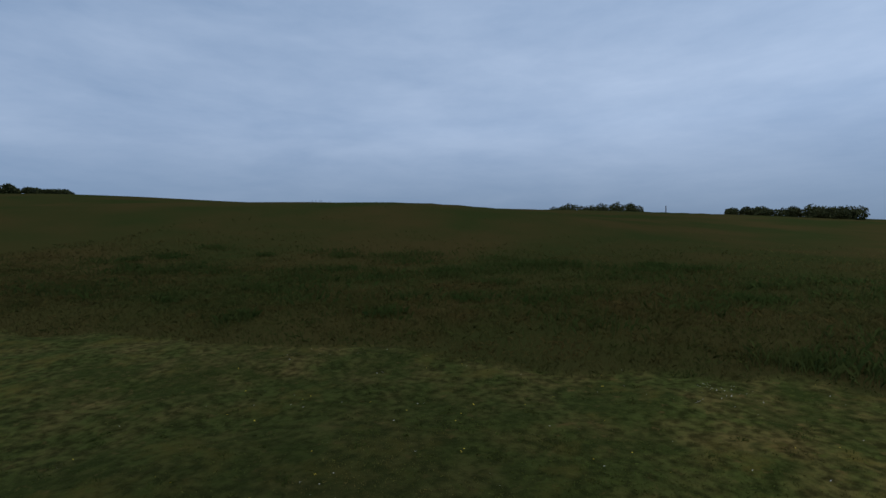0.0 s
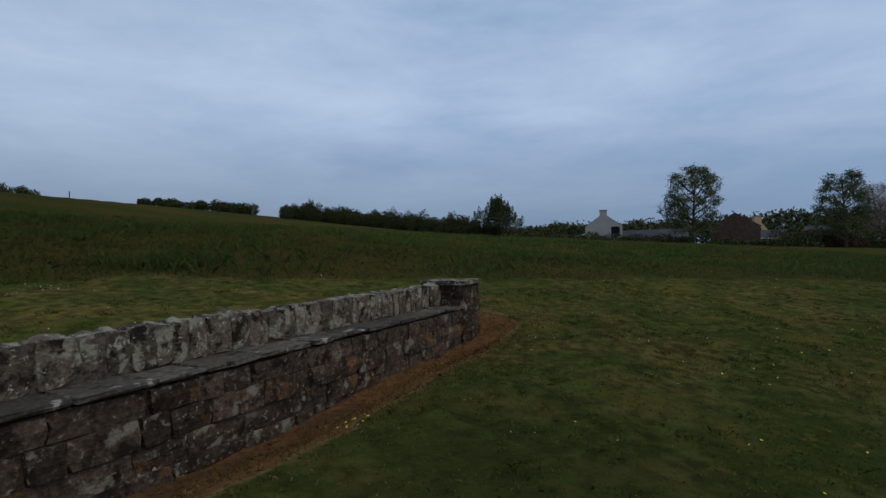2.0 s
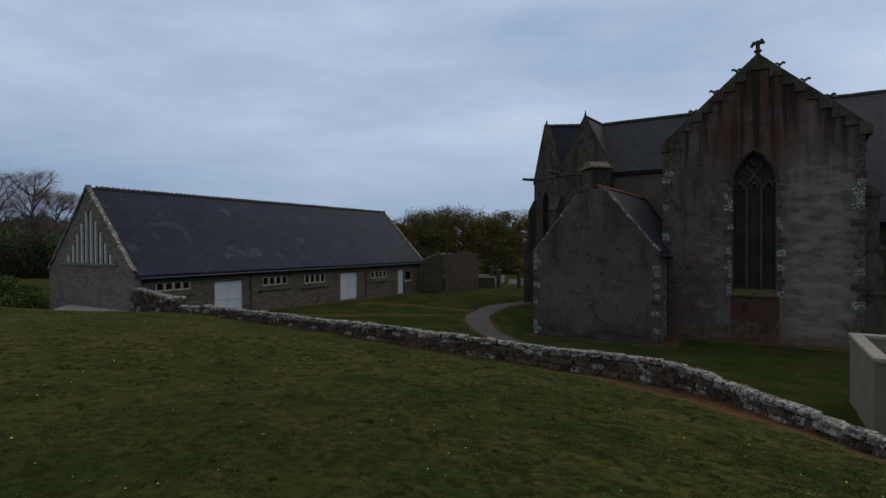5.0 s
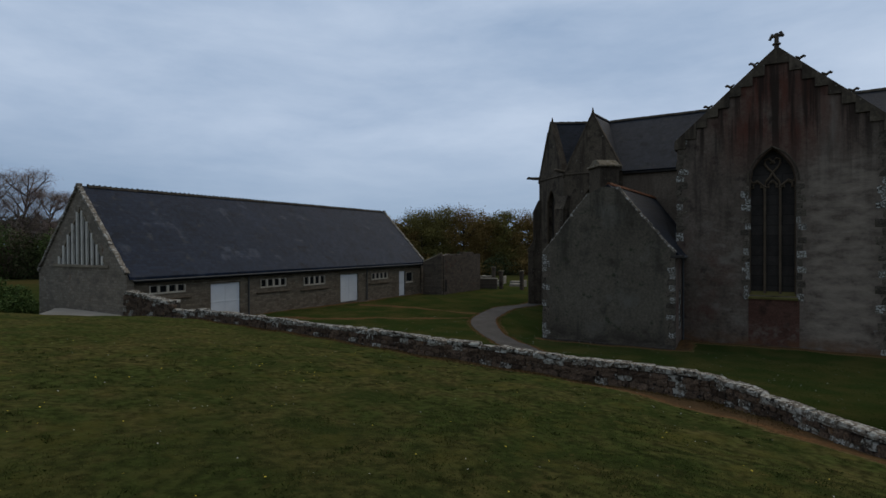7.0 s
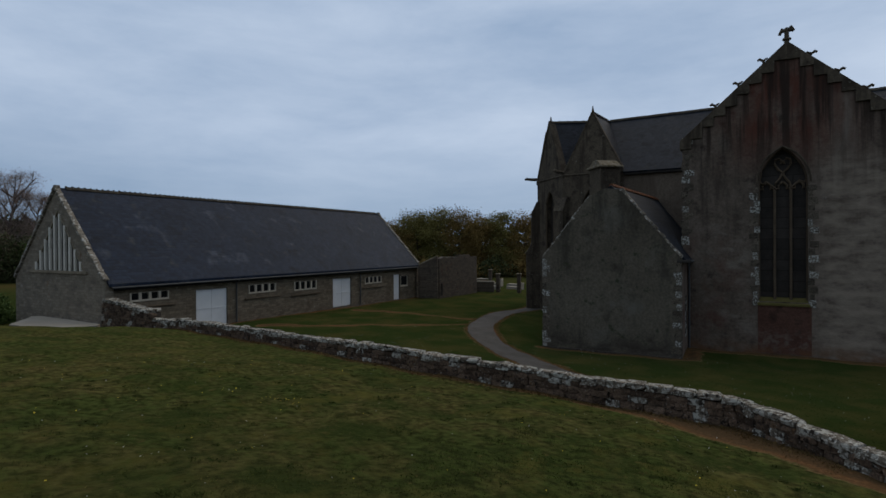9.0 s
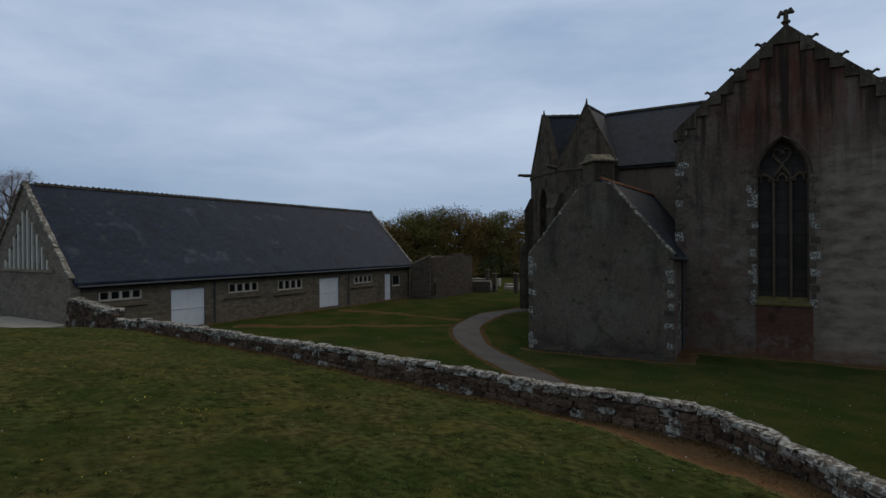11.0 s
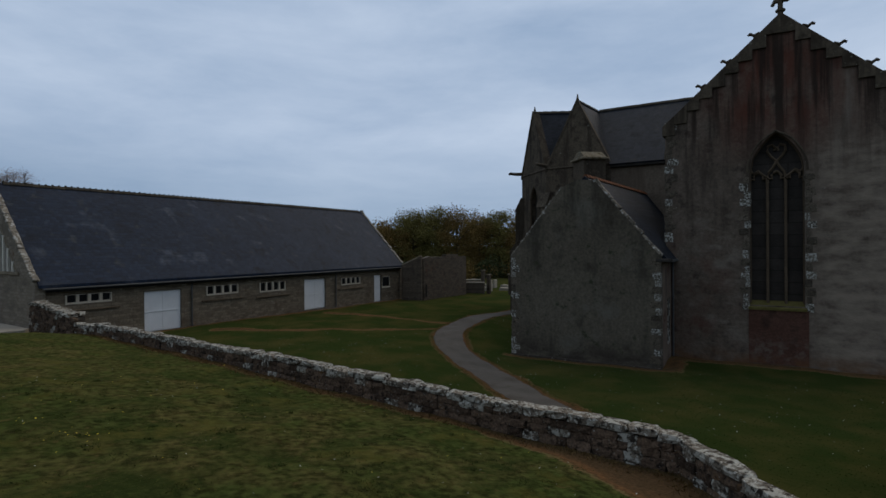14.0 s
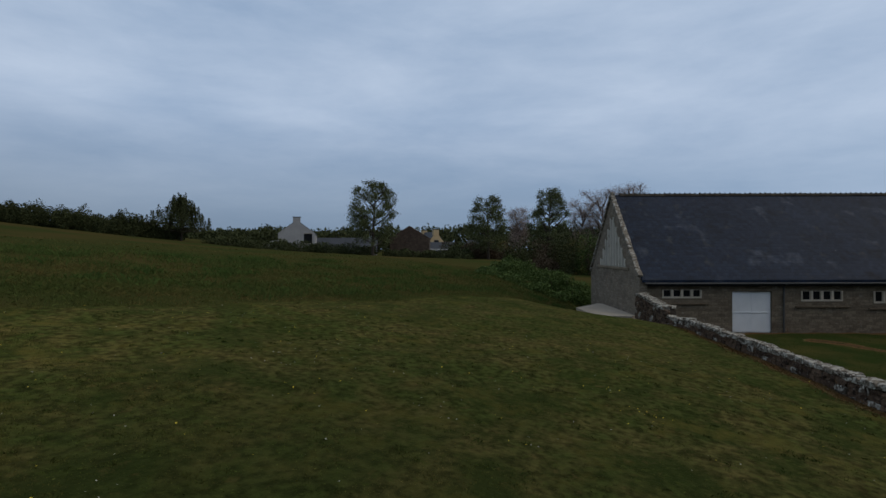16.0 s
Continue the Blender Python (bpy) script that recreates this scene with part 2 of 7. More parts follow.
M["render_pale"] = mat("render_pale", (0.1365, 0.1038, 0.0744), (0.195, 0.1525, 0.1116), 0.5, 0.97, 0.4, 8, [((0.0975, 0.06875, 0.048), 1.0, 0.56, 0.15)], streak=((0.091, 0.0675, 0.048), 1.2, 0.52), tint=0.14, spec=0.1)
M["church_stone"] = mat("church_stone", (0.070, 0.054, 0.037), (0.108, 0.084, 0.058), 0.9, 0.97, 0.8, 8, [((0.040, 0.030, 0.021), 1.2, 0.52, 0.15), ((0.19, 0.175, 0.135), 4.5, 0.655, 0.05), ((0.30, 0.285, 0.24), 9.0, 0.70, 0.04)], streak=((0.036, 0.027, 0.019), 1.5, 0.50), tint=0.2, spec=0.1)
M["quoin"] = mat("quoin", (0.070, 0.056, 0.040), (0.118, 0.096, 0.070), 2.2, 0.97, 0.8, 9, [((0.046, 0.036, 0.025), 2.5, 0.55, 0.1), ((0.25, 0.235, 0.195), 6.0, 0.66, 0.05)], tint=0.34, spec=0.1)
M["quoin_white"] = mat("quoin_white", (0.088, 0.074, 0.055), (0.140, 0.120, 0.092), 2.2, 0.97, 0.8, 9, [((0.42, 0.40, 0.345), 5.0, 0.50, 0.06), ((0.045, 0.036, 0.025), 4.0, 0.6, 0.08)], tint=0.34, spec=0.1)
M["tracery"] = mat("tracery", (0.07774, 0.0555, 0.03564), (0.1217, 0.0885, 0.05808), 2.0, 0.95, 0.4, 14, [((0.169, 0.135, 0.08712), 5.0, 0.64, 0.08)], spec=0.1)
M["terracotta"] = mat("terracotta", (0.12, 0.042, 0.016), (0.17, 0.066, 0.028), 2.0, 0.9, 0.3, 14)
M["ridge"] = mat("ridge", (0.030, 0.025, 0.018), (0.052, 0.042, 0.028), 2.0, 0.95, 0.4, 14, [((0.085, 0.062, 0.024), 3.0, 0.62, 0.1)], tint=0.25)
M["wall_core"] = mat("wall_core", (0.050, 0.039, 0.029), (0.080, 0.064, 0.048), 5.0, 0.98, 0.9, 24, [((0.15, 0.135, 0.11), 7.0, 0.62, 0.06), ((0.028, 0.021, 0.016), 6.0, 0.56, 0.1)], tint=0.22, spec=0.1, dist=0.02)
RUB = [((0.205, 0.188, 0.145), 5.5, 0.575, 0.06), ((0.150, 0.072, 0.026), 4.0, 0.57, 0.09), ((0.022, 0.016, 0.012), 7.0, 0.53, 0.09), ((0.19, 0.168, 0.135), 26.0, 0.60, 0.05), ((0.31, 0.29, 0.24), 15.0, 0.665, 0.04)]
M["rubble"] = mat("rubble", (0.044, 0.031, 0.0225), (0.088, 0.064, 0.046), 5.0, 0.97, 1.0, 26, RUB, tint=0.4, spec=0.1, dist=0.024, world=True)
M["rubble_top"] = mat("rubble_top", (0.094, 0.074, 0.053), (0.155, 0.128, 0.095), 5.0, 0.97, 1.0, 20, [((0.35, 0.325, 0.265), 6.0, 0.49, 0.07), ((0.46, 0.43, 0.36), 14.0, 0.56, 0.05), ((0.034, 0.026, 0.019), 8.0, 0.56, 0.06), ((0.085, 0.068, 0.026), 6.0, 0.66, 0.1)], tint=0.36, spec=0.1, dist=0.035, world=True)
M["rubble_low"] = mat("rubble_low", (0.066, 0.042, 0.027), (0.122, 0.082, 0.054), 4.0, 0.97, 1.0, 22, [((0.24, 0.22, 0.185), 6.0, 0.60, 0.06), ((0.130, 0.070, 0.030), 4.0, 0.60, 0.08), ((0.024, 0.017, 0.012), 6.0, 0.55, 0.08), ((0.27, 0.25, 0.215), 17.0, 0.63, 0.05)], tint=0.45, spec=0.08, dist=0.03, world=True)
M["gable_coping"] = mat("gable_coping", (0.130, 0.108, 0.078), (0.200, 0.170, 0.128), 3.0, 0.95, 0.7, 18, [((0.40, 0.375, 0.325), 5.0, 0.53, 0.08), ((0.06, 0.045, 0.026), 3.0, 0.58, 0.1)], tint=0.25)
M["mortar"] = mat("mortar", (0.062, 0.054, 0.043), (0.095, 0.084, 0.068), 4.0, 0.97, 0.9, 18, [((0.20, 0.19, 0.16), 6.0, 0.62, 0.06), ((0.034, 0.027, 0.020), 5.0, 0.56, 0.1)], tint=0.2, spec=0.1)
M["schist"] = mat("schist", (0.060, 0.052, 0.039), (0.104, 0.092, 0.071), 7.0, 0.85, 0.9, 30, [((0.27, 0.255, 0.21), 8.0, 0.60, 0.05), ((0.028, 0.024, 0.020), 7.0, 0.55, 0.1), ((0.080, 0.055, 0.032), 5.0, 0.60, 0.08)], tint=0.4, spec=0.12, dist=0.016, world=True)
M["asphalt"] = mat("asphalt", (0.070, 0.060, 0.048), (0.100, 0.086, 0.070), 0.8, 0.97, 0.4, 40, [((0.058, 0.045, 0.033), 0.9, 0.55, 0.2), ((0.045, 0.043, 0.020), 2.2, 0.63, 0.1)], tint=0.14, spec=0.12)
M["bark"] = mat("bark", (0.040, 0.031, 0.022), (0.066, 0.052, 0.038), 3.0, 0.95, 0.6, 14)
M["pale_bark"] = mat("pale_bark", (0.085, 0.060, 0.048), (0.125, 0.092, 0.075), 3.0, 0.95, 0.3, 14)


def grass_mat(name, green, dry, seed, lo, hi, amount=1.0, islands=True, spread=(0.62, 1.38), east=None):
    """Turf: green against dry patches by broad noise over the ground, each blade a little different."""
    m = bpy.data.materials.new(name)
    m.use_nodes = True
    n, l = m.node_tree.nodes, m.node_tree.links
    bsdf = n["Principled BSDF"]
    geo = n.new("ShaderNodeNewGeometry")
    off = n.new("ShaderNodeVectorMath")
    off.inputs[1].default_value = (seed, seed * 0.7, 0)
    l.new(geo.outputs["Position"], off.inputs[0])

    def tex(s, d):
        t = n.new("ShaderNodeTexNoise")
        t.inputs["Scale"].default_value, t.inputs["Detail"].default_value = s, d
        l.new(off.outputs[0], t.inputs["Vector"])
        return t.outputs[0]

    add = n.new("ShaderNodeMath")
    add.operation = "MULTIPLY_ADD"
    l.new(tex(1.3, 5), add.inputs[0])
    add.inputs[1].default_value = 0.55
    sc = n.new("ShaderNodeMath")
    sc.operation = "MULTIPLY"
    l.new(tex(0.22, 4), sc.inputs[0])
    sc.inputs[1].default_value = 0.45
    l.new(sc.outputs[0], add.inputs[2])
    r = n.new("ShaderNodeMapRange")
    r.inputs[1].default_value, r.inputs[2].default_value, r.inputs[4].default_value = lo, hi, amount
    l.new(add.outputs[0], r.inputs[0])
    mx = n.new("ShaderNodeMix")
    mx.data_type = "RGBA"
    mx.inputs[6].default_value, mx.inputs[7].default_value = (*green, 1), (*dry, 1)
    l.new(r.outputs[0], mx.inputs[0])
    var = n.new("ShaderNodeMapRange")
    var.inputs[3].default_value, var.inputs[4].default_value = spread if islands else (0.45, 1.6)
    l.new(geo.outputs["Random Per Island"] if islands else tex(6.0, 12), var.inputs[0])
    if not islands:
        var.inputs[1].default_value, var.inputs[2].default_value = 0.38, 0.62
    mu = n.new("ShaderNodeMix")
    mu.data_type, mu.blend_type = "RGBA", "MULTIPLY"
    mu.inputs[0].default_value = 1.0
    l.new(mx.outputs[2], mu.inputs[6])
    l.new(var.outputs[0], mu.inputs[7])
    if east:
        at_x = n.new("ShaderNodeSeparateXYZ")
        l.new(geo.outputs["Position"], at_x.inputs[0])
        drift = n.new("ShaderNodeMapRange")
        drift.inputs[1].default_value, drift.inputs[2].default_value, drift.inputs[3].default_value, drift.inputs[4].default_value = east
        l.new(at_x.outputs[0], drift.inputs[0])
        mu2 = n.new("ShaderNodeMix")
        mu2.data_type, mu2.blend_type = "RGBA", "MULTIPLY"
        mu2.inputs[0].default_value = 1.0
        l.new(mu.outputs[2], mu2.inputs[6])
        l.new(drift.outputs[0], mu2.inputs[7])
        mu = mu2
    l.new(mu.outputs[2], bsdf.inputs["Base Color"])
    bsdf.inputs["Roughness"].default_value = 0.95
    bsdf.inputs["Specular IOR Level"].default_value = 0.0
    if not islands:
        bp = n.new("ShaderNodeBump")
        bp.inputs["Strength"].default_value, bp.inputs["Distance"].default_value = 0.7, 0.035
        l.new(tex(14.0, 8), bp.inputs["Height"])
        l.new(bp.outputs[0], bsdf.inputs["Normal"])
    return m, mu.outputs[2]


LAWN_G, LAWN_D = (0.0272, 0.0345, 0.0078), (0.060, 0.0465, 0.0150)
FIELD_G, FIELD_D = (0.027, 0.034, 0.0092), (0.046, 0.0365, 0.0122)
YARD_G, YARD_D = (0.0165, 0.0265, 0.0054), (0.044, 0.039, 0.0105)


def times(c, k):
    return tuple(k * v for v in c)


M["lawn_blades"] = grass_mat("lawn_blades", times(LAWN_G, 2.0), times(LAWN_D, 1.8), 3.0, 0.44, 0.66, spread=(0.75, 1.4))[0]
M["field_blades"] = grass_mat("field_blades", times(FIELD_G, 1.65), times(FIELD_D, 1.65), 9.0, 0.40, 0.62, spread=(0.9, 1.1), east=(2.0, 18.0, 0.95, 1.55))[0]
M["clump_blades"] = grass_mat("clump_blades", (0.040, 0.066, 0.0165), (0.060, 0.074, 0.021), 5.0, 0.4, 0.62, spread=(0.85, 1.15), east=(0.0, 16.0, 0.75, 1.35))[0]
M["tuft_blades"] = grass_mat("tuft_blades", (0.034, 0.050, 0.0115), (0.060, 0.064, 0.0170), 5.0, 0.4, 0.62, spread=(0.75, 1.3))[0]
M["yard_blades"] = grass_mat("yard_blades", times(YARD_G, 1.75), times(YARD_D, 1.7), 15.0, 0.5, 0.7, spread=(0.8, 1.2))[0]
M["dry_blades"] = grass_mat("dry_blades", (0.085, 0.050, 0.018), (0.13, 0.082, 0.032), 7.0, 0.4, 0.6)[0]
M["petal_white"] = mat("petal_white", (0.34, 0.33, 0.26), (0.42, 0.40, 0.33), 4.0, 0.7, 0.0)
M["petal_yellow"] = mat("petal_yellow", (0.4675, 0.34, 0.017), (0.527, 0.391, 0.034), 4.0, 0.7, 0.0)


def leaf_mat(name, a, b):
    m = bpy.data.materials.new(name)
    m.use_nodes = True
    n, l = m.node_tree.nodes, m.node_tree.links
    geo = n.new("ShaderNodeNewGeometry")
    t = n.new("ShaderNodeTexNoise")
    t.inputs["Scale"].default_value = 0.7
    l.new(geo.outputs["Position"], t.inputs["Vector"])
    add = n.new("ShaderNodeMath")
    add.operation = "MULTIPLY_ADD"
    l.new(geo.outputs["Random Per Island"], add.inputs[0])
    add.inputs[1].default_value = 0.6
    half = n.new("ShaderNodeMath")
    half.operation = "MULTIPLY"
    half.inputs[1].default_value = 0.5
    l.new(t.outputs[0], half.inputs[0])
    l.new(half.outputs[0], add.inputs[2])
    mx = n.new("ShaderNodeMix")
    mx.data_type = "RGBA"
    mx.inputs[6].default_value, mx.inputs[7].default_value = (*a, 1), (*b, 1)
    l.new(add.outputs[0], mx.inputs[0])
    bs = n["Principled BSDF"]
    l.new(mx.outputs[2], bs.inputs["Base Color"])
    bs.inputs["Roughness"].default_value = 0.75
    bs.inputs["Specular IOR Level"].default_value = 0.05
    return m


M["leaf_dark"] = leaf_mat("leaf_dark", (0.036, 0.042, 0.018), (0.062, 0.070, 0.027))
M["leaf_green"] = leaf_mat("leaf_green", (0.054, 0.0644, 0.027), (0.1107, 0.1232, 0.0513))
M["leaf_olive"] = leaf_mat("leaf_olive", (0.098, 0.088, 0.026), (0.180, 0.150, 0.043))
M["leaf_autumn"] = leaf_mat("leaf_autumn", (0.130, 0.084, 0.028), (0.215, 0.138, 0.042))
M["leaf_brown"] = leaf_mat("leaf_brown", (0.052, 0.039, 0.025), (0.088, 0.064, 0.040))
M["leaf_bramble"] = leaf_mat("leaf_bramble", (0.03879, 0.06774, 0.01936), (0.0939, 0.1313, 0.03669))
M["twig"] = leaf_mat("twig", (0.19, 0.140, 0.115), (0.30, 0.225, 0.19))

# ---- building blocks ----
SITE = Matrix.Rotation(radians(202.9), 4, "Z")
CS, SN = math.cos(radians(202.9)), math.sin(radians(202.9))


def to_world(x, y):
    return CS * x - SN * y, SN * x + CS * y


def to_site(x, y):
    return CS * x + SN * y, -SN * x + CS * y


def thing(name, at, label, category, group="", kind="", turn=0.0, site=True):
    """An Empty at a thing's base, for its parts."""
    ob = new(name)
    ob.matrix_world = (SITE if site else Matrix()) @ Matrix.Translation(at) @ Matrix.Rotation(radians(turn), 4, "Z")
    ob.empty_display_size = 0.2
    return tagged(ob, label, category, group, kind)


def mesh_of(name, bm, material, smooth=False):
    me = bpy.data.meshes.new(name)
    bmesh.ops.recalc_face_normals(bm, faces=bm.faces)
    bm.to_mesh(me)
    bm.free()
    me.materials.append(material)
    if smooth:
        me.shade_smooth()
    return me


def part(name, bm, material, parent, label="", smooth=False, site=True):
    """Links a bmesh, given in site (or world) coordinates, as one mesh under a thing or a part."""
    ob = new(name, mesh_of(name, bm, material, smooth))
    bpy.context.view_layer.update()
    ob.parent = parent
    ob.matrix_parent_inverse = parent.matrix_world.inverted()
    if site:
        ob.matrix_basis = SITE
    return tagged(ob, label)


def piece(name, me, m, parent, inv, label=""):
    """One more object on a shared mesh, at a world pose m."""
    ob = new(name, me)
    ob.parent = parent
    ob.matrix_parent_inverse = inv
    ob.matrix_basis = m
    return tagged(ob, label)


def box(bm, x0, x1, y0, y1, z0, z1):
    v = [bm.verts.new(p) for p in ((x0, y0, z0), (x1, y0, z0), (x1, y1, z0), (x0, y1, z0), (x0, y0, z1), (x1, y0, z1), (x1, y1, z1), (x0, y1, z1))]
    for f in ((0, 3, 2, 1), (4, 5, 6, 7), (0, 1, 5, 4), (1, 2, 6, 5), (2, 3, 7, 6), (3, 0, 4, 7)):
        bm.faces.new([v[i] for i in f])
    return bm


def boxes(*rows):
    bm = bmesh.new()
    for r in rows:
        box(bm, *r)
    return bm


def bevelled(bm, w=0.02, seg=1):
    bmesh.ops.bevel(bm, geom=list(bm.edges), offset=w, segments=seg, affect="EDGES", profile=0.6)
    return bm


def prism(bm, pts, axis, a, b):
    """A polygon swept along an axis from a to b. pts are the two other coordinates in xyz order."""
    def at(p, s):
        return {"x": (s, p[0], p[1]), "y": (p[0], s, p[1]), "z": (p[0], p[1], s)}[axis]
    lo, hi = [bm.verts.new(at(p, a)) for p in pts], [bm.verts.new(at(p, b)) for p in pts]
    bm.faces.new(lo[::-1])
    bm.faces.new(hi)
    for i in range(len(pts)):
        j = (i + 1) % len(pts)
        bm.faces.new((lo[i], lo[j], hi[j], hi[i]))
    return bm


def pierced(outer, holes, axis, a, b):
    """A wall slab with openings that go through it."""
    bm = bmesh.new()

    def at(p, s):
        return {"x": (s, p[0], p[1]), "y": (p[0], s, p[1])}[axis]
    edges = []
    for loop in (outer, *holes):
        v = [bm.verts.new(at(p, a)) for p in loop]
        edges += [bm.edges.new((v[i], v[(i + 1) % len(v)])) for i in range(len(v))]
    bmesh.ops.triangle_fill(bm, use_beauty=True, use_dissolve=False, edges=edges)
    out = bmesh.ops.extrude_face_region(bm, geom=list(bm.faces))
    move = Vector((b - a, 0, 0)) if axis == "x" else Vector((0, b - a, 0))
    bmesh.ops.translate(bm, vec=move, verts=[g for g in out["geom"] if isinstance(g, bmesh.types.BMVert)])
    return bm


def tube(bm, pts, r0, r1=None, n=6, cap=True):
    """A round bar along a line of points, tapering from r0 to r1."""
    pts = [Vector(p) for p in pts]
    r1 = r0 if r1 is None else r1
    rings = []
    for i, p in enumerate(pts):
        d = (pts[min(i + 1, len(pts) - 1)] - pts[max(i - 1, 0)]).normalized()
        u = d.orthogonal().normalized() if abs(d.z) > 0.95 else d.cross(Vector((0, 0, 1))).normalized()
        w = d.cross(u)
        r = r0 + (r1 - r0) * i / max(1, len(pts) - 1)
        rings.append([bm.verts.new(p + r * (math.cos(2 * math.pi * k / n) * u + math.sin(2 * math.pi * k / n) * w)) for k in range(n)])
    for a, b in zip(rings, rings[1:]):
        for k in range(n):
            bm.faces.new((a[k], a[(k + 1) % n], b[(k + 1) % n], b[k]))
    if cap:
        bm.faces.new(rings[0][::-1])
        bm.faces.new(rings[-1])
    return bm


def smooth01(t):
    t = np.clip(t, 0.0, 1.0)
    return t * t * (3 - 2 * t)


# ---- ground ----
WALL_LINE = [(39.8, -4.3), (34.6, -6.1), (33.0, -6.75), (11.5, -14.25), (6.2, -11.45), (-8.0, -4.4)]


def wall_side(x, y):
    """Signed distance to the line of the retaining wall, positive on the churchyard's side."""
    best, sign = np.full(np.shape(x), 1e9), np.ones(np.shape(x))
    line = [(90.0, 17.0), *WALL_LINE, (-60.0, 22.0)]
    for (ax, ay), (bx, by) in zip(line, line[1:]):
        dx, dy = bx - ax, by - ay
        t = np.clip(((x - ax) * dx + (y - ay) * dy) / (dx * dx + dy * dy), 0, 1)
        d = np.hypot(x - ax - t * dx, y - ay - t * dy)
        s = np.sign(dx * (y - ay) - dy * (x - ax))
        near = d < best - 1e-6
        sign = np.where(near, s, sign)
        best = np.where(near, d, best)
    return best * sign


def lawn_edge(x):
    """How far north the mown grass reaches."""
    return np.interp(x, [-60, -15, -4, 4, 10, 15, 20, 27, 34, 42, 50, 60], [7.5, 10.2, 11.0, 10.8, 9.6, 8.0, 6.6, 4.8, 3.0, 1.4, 0.0, -3.0]) + 0.25 * np.sin(x * 0.9) + 0.15 * np.sin(x * 2.3 + 1)


PATH_LINE = [(13.6, -16.3), (16.6, -17.3), (19.6, -18.4), (22.4, -19.7), (26.0, -21.0), (28.9, -22.1), (31.5, -23.8), (33.9, -26.3), (36.6, -30.5), (37.9, -34.6), (39.5, -39.5), (44, -47), (52, -55)]
# worn strips: a line and how far bare earth reaches to each side of it
BARE = [
    ([to_world(x, y) for x, y in ((3.4, -2.72), (0, -2.70), (-3, -2.72), (-5, -2.72), (-7.4, -2.72), (-8.2, -2.8), (-8.7, -3.2))], [0.62, 0.58, 0.48, 0.36, 0.28, 0.30, 0.1]),
    ([(17.6, -12.0), (15.0, -12.85), (13.3, -13.3), (12.0, -13.55), (11.0, -13.35), (10.0, -12.9), (8.9, -12.4), (7.4, -11.75)], [0.12, 0.42, 0.72, 1.0, 1.05, 0.75, 0.5, 0.25]),
    ([(33.0, -6.4), (22.5, -10.1), (11.5, -13.9), (6.2, -11.1), (0, -8.0)], [0.2, 0.24, 0.2, 0.2, 0.16]),
    ([to_world(x, y) for x, y in ((-7.9, 35.8), (-5, 35.75), (-2, 35.75), (1.6, 35.8), (4.0, 35.9))], [0.42, 0.45, 0.42, 0.45, 0.3]),
    ([to_world(x, y) for x, y in ((-15.4, 32.7), (-12, 32.65), (-9, 32.65), (-7.5, 33.0), (-7.5, 35.5))], [0.22, 0.28, 0.34, 0.45, 0.4]),
    ([to_world(x, y) for x, y in ((-35.3, 20), (-35.3, 36), (-35.3, 51))], [0.25, 0.3, 0.25]),
    ([(33.4, -24.6), (35.4, -21.4), (38.0, -17.4), (41.0, -13.2)], [0.34, 0.24, 0.28, 0.5]),
    ([(35.0, -26.6), (38.0, -25.8), (41.2, -24.6), (45.4, -22.4)], [0.36, 0.22, 0.26, 0.45]),
    (PATH_LINE, [1.06] * len(PATH_LINE)),
]


def bare_at(x, y):
    """How bare the earth is, from 0 on full turf to 1, half at the edge of a worn strip."""
    best = np.zeros(np.shape(x))
    for line, reach in BARE:
        for (ax, ay), (bx, by), ra, rb in zip(line, line[1:], reach, reach[1:]):
            dx, dy = bx - ax, by - ay
            t = np.clip(((x - ax) * dx + (y - ay) * dy) / (dx * dx + dy * dy), 0, 1)
            d = np.hypot(x - ax - t * dx, y - ay - t * dy) - (ra + (rb - ra) * t)
            best = np.maximum(best, np.clip(0.5 - d / 0.9, 0, 1))
    return best


def dark_patch_at(x, y):
    """How far the lawn colour is taken down to a dark green, in soft round patches."""
    out = np.zeros(np.shape(x))
    for cx, cy, r, a in ((11.2, -2.2, 4.6, 0.5), (-3.0, 4.4, 4.2, 0.7), (3.6, 2.6, 1.6, 0.7)):
        out = np.maximum(out, a * np.exp(-((x - cx) ** 2 + (y - cy) ** 2) / (r * r)))
    return out


def pale_patch_at(x, y):
    """How far the lawn colour is multiplied up, in soft round patches."""
    out = np.zeros(np.shape(x))
    for cx, cy, r, a in ((12.0, 6.0, 4.2, 0.5), (2.5, 8.2, 3.4, 0.5), (19.0, 4.6, 4.0, 0.2), (7.0, 8.6, 3.0, 0.4)):
        out = np.maximum(out, a * np.exp(-((x - cx) ** 2 + (y - cy) ** 2) / (r * r)))
    return out


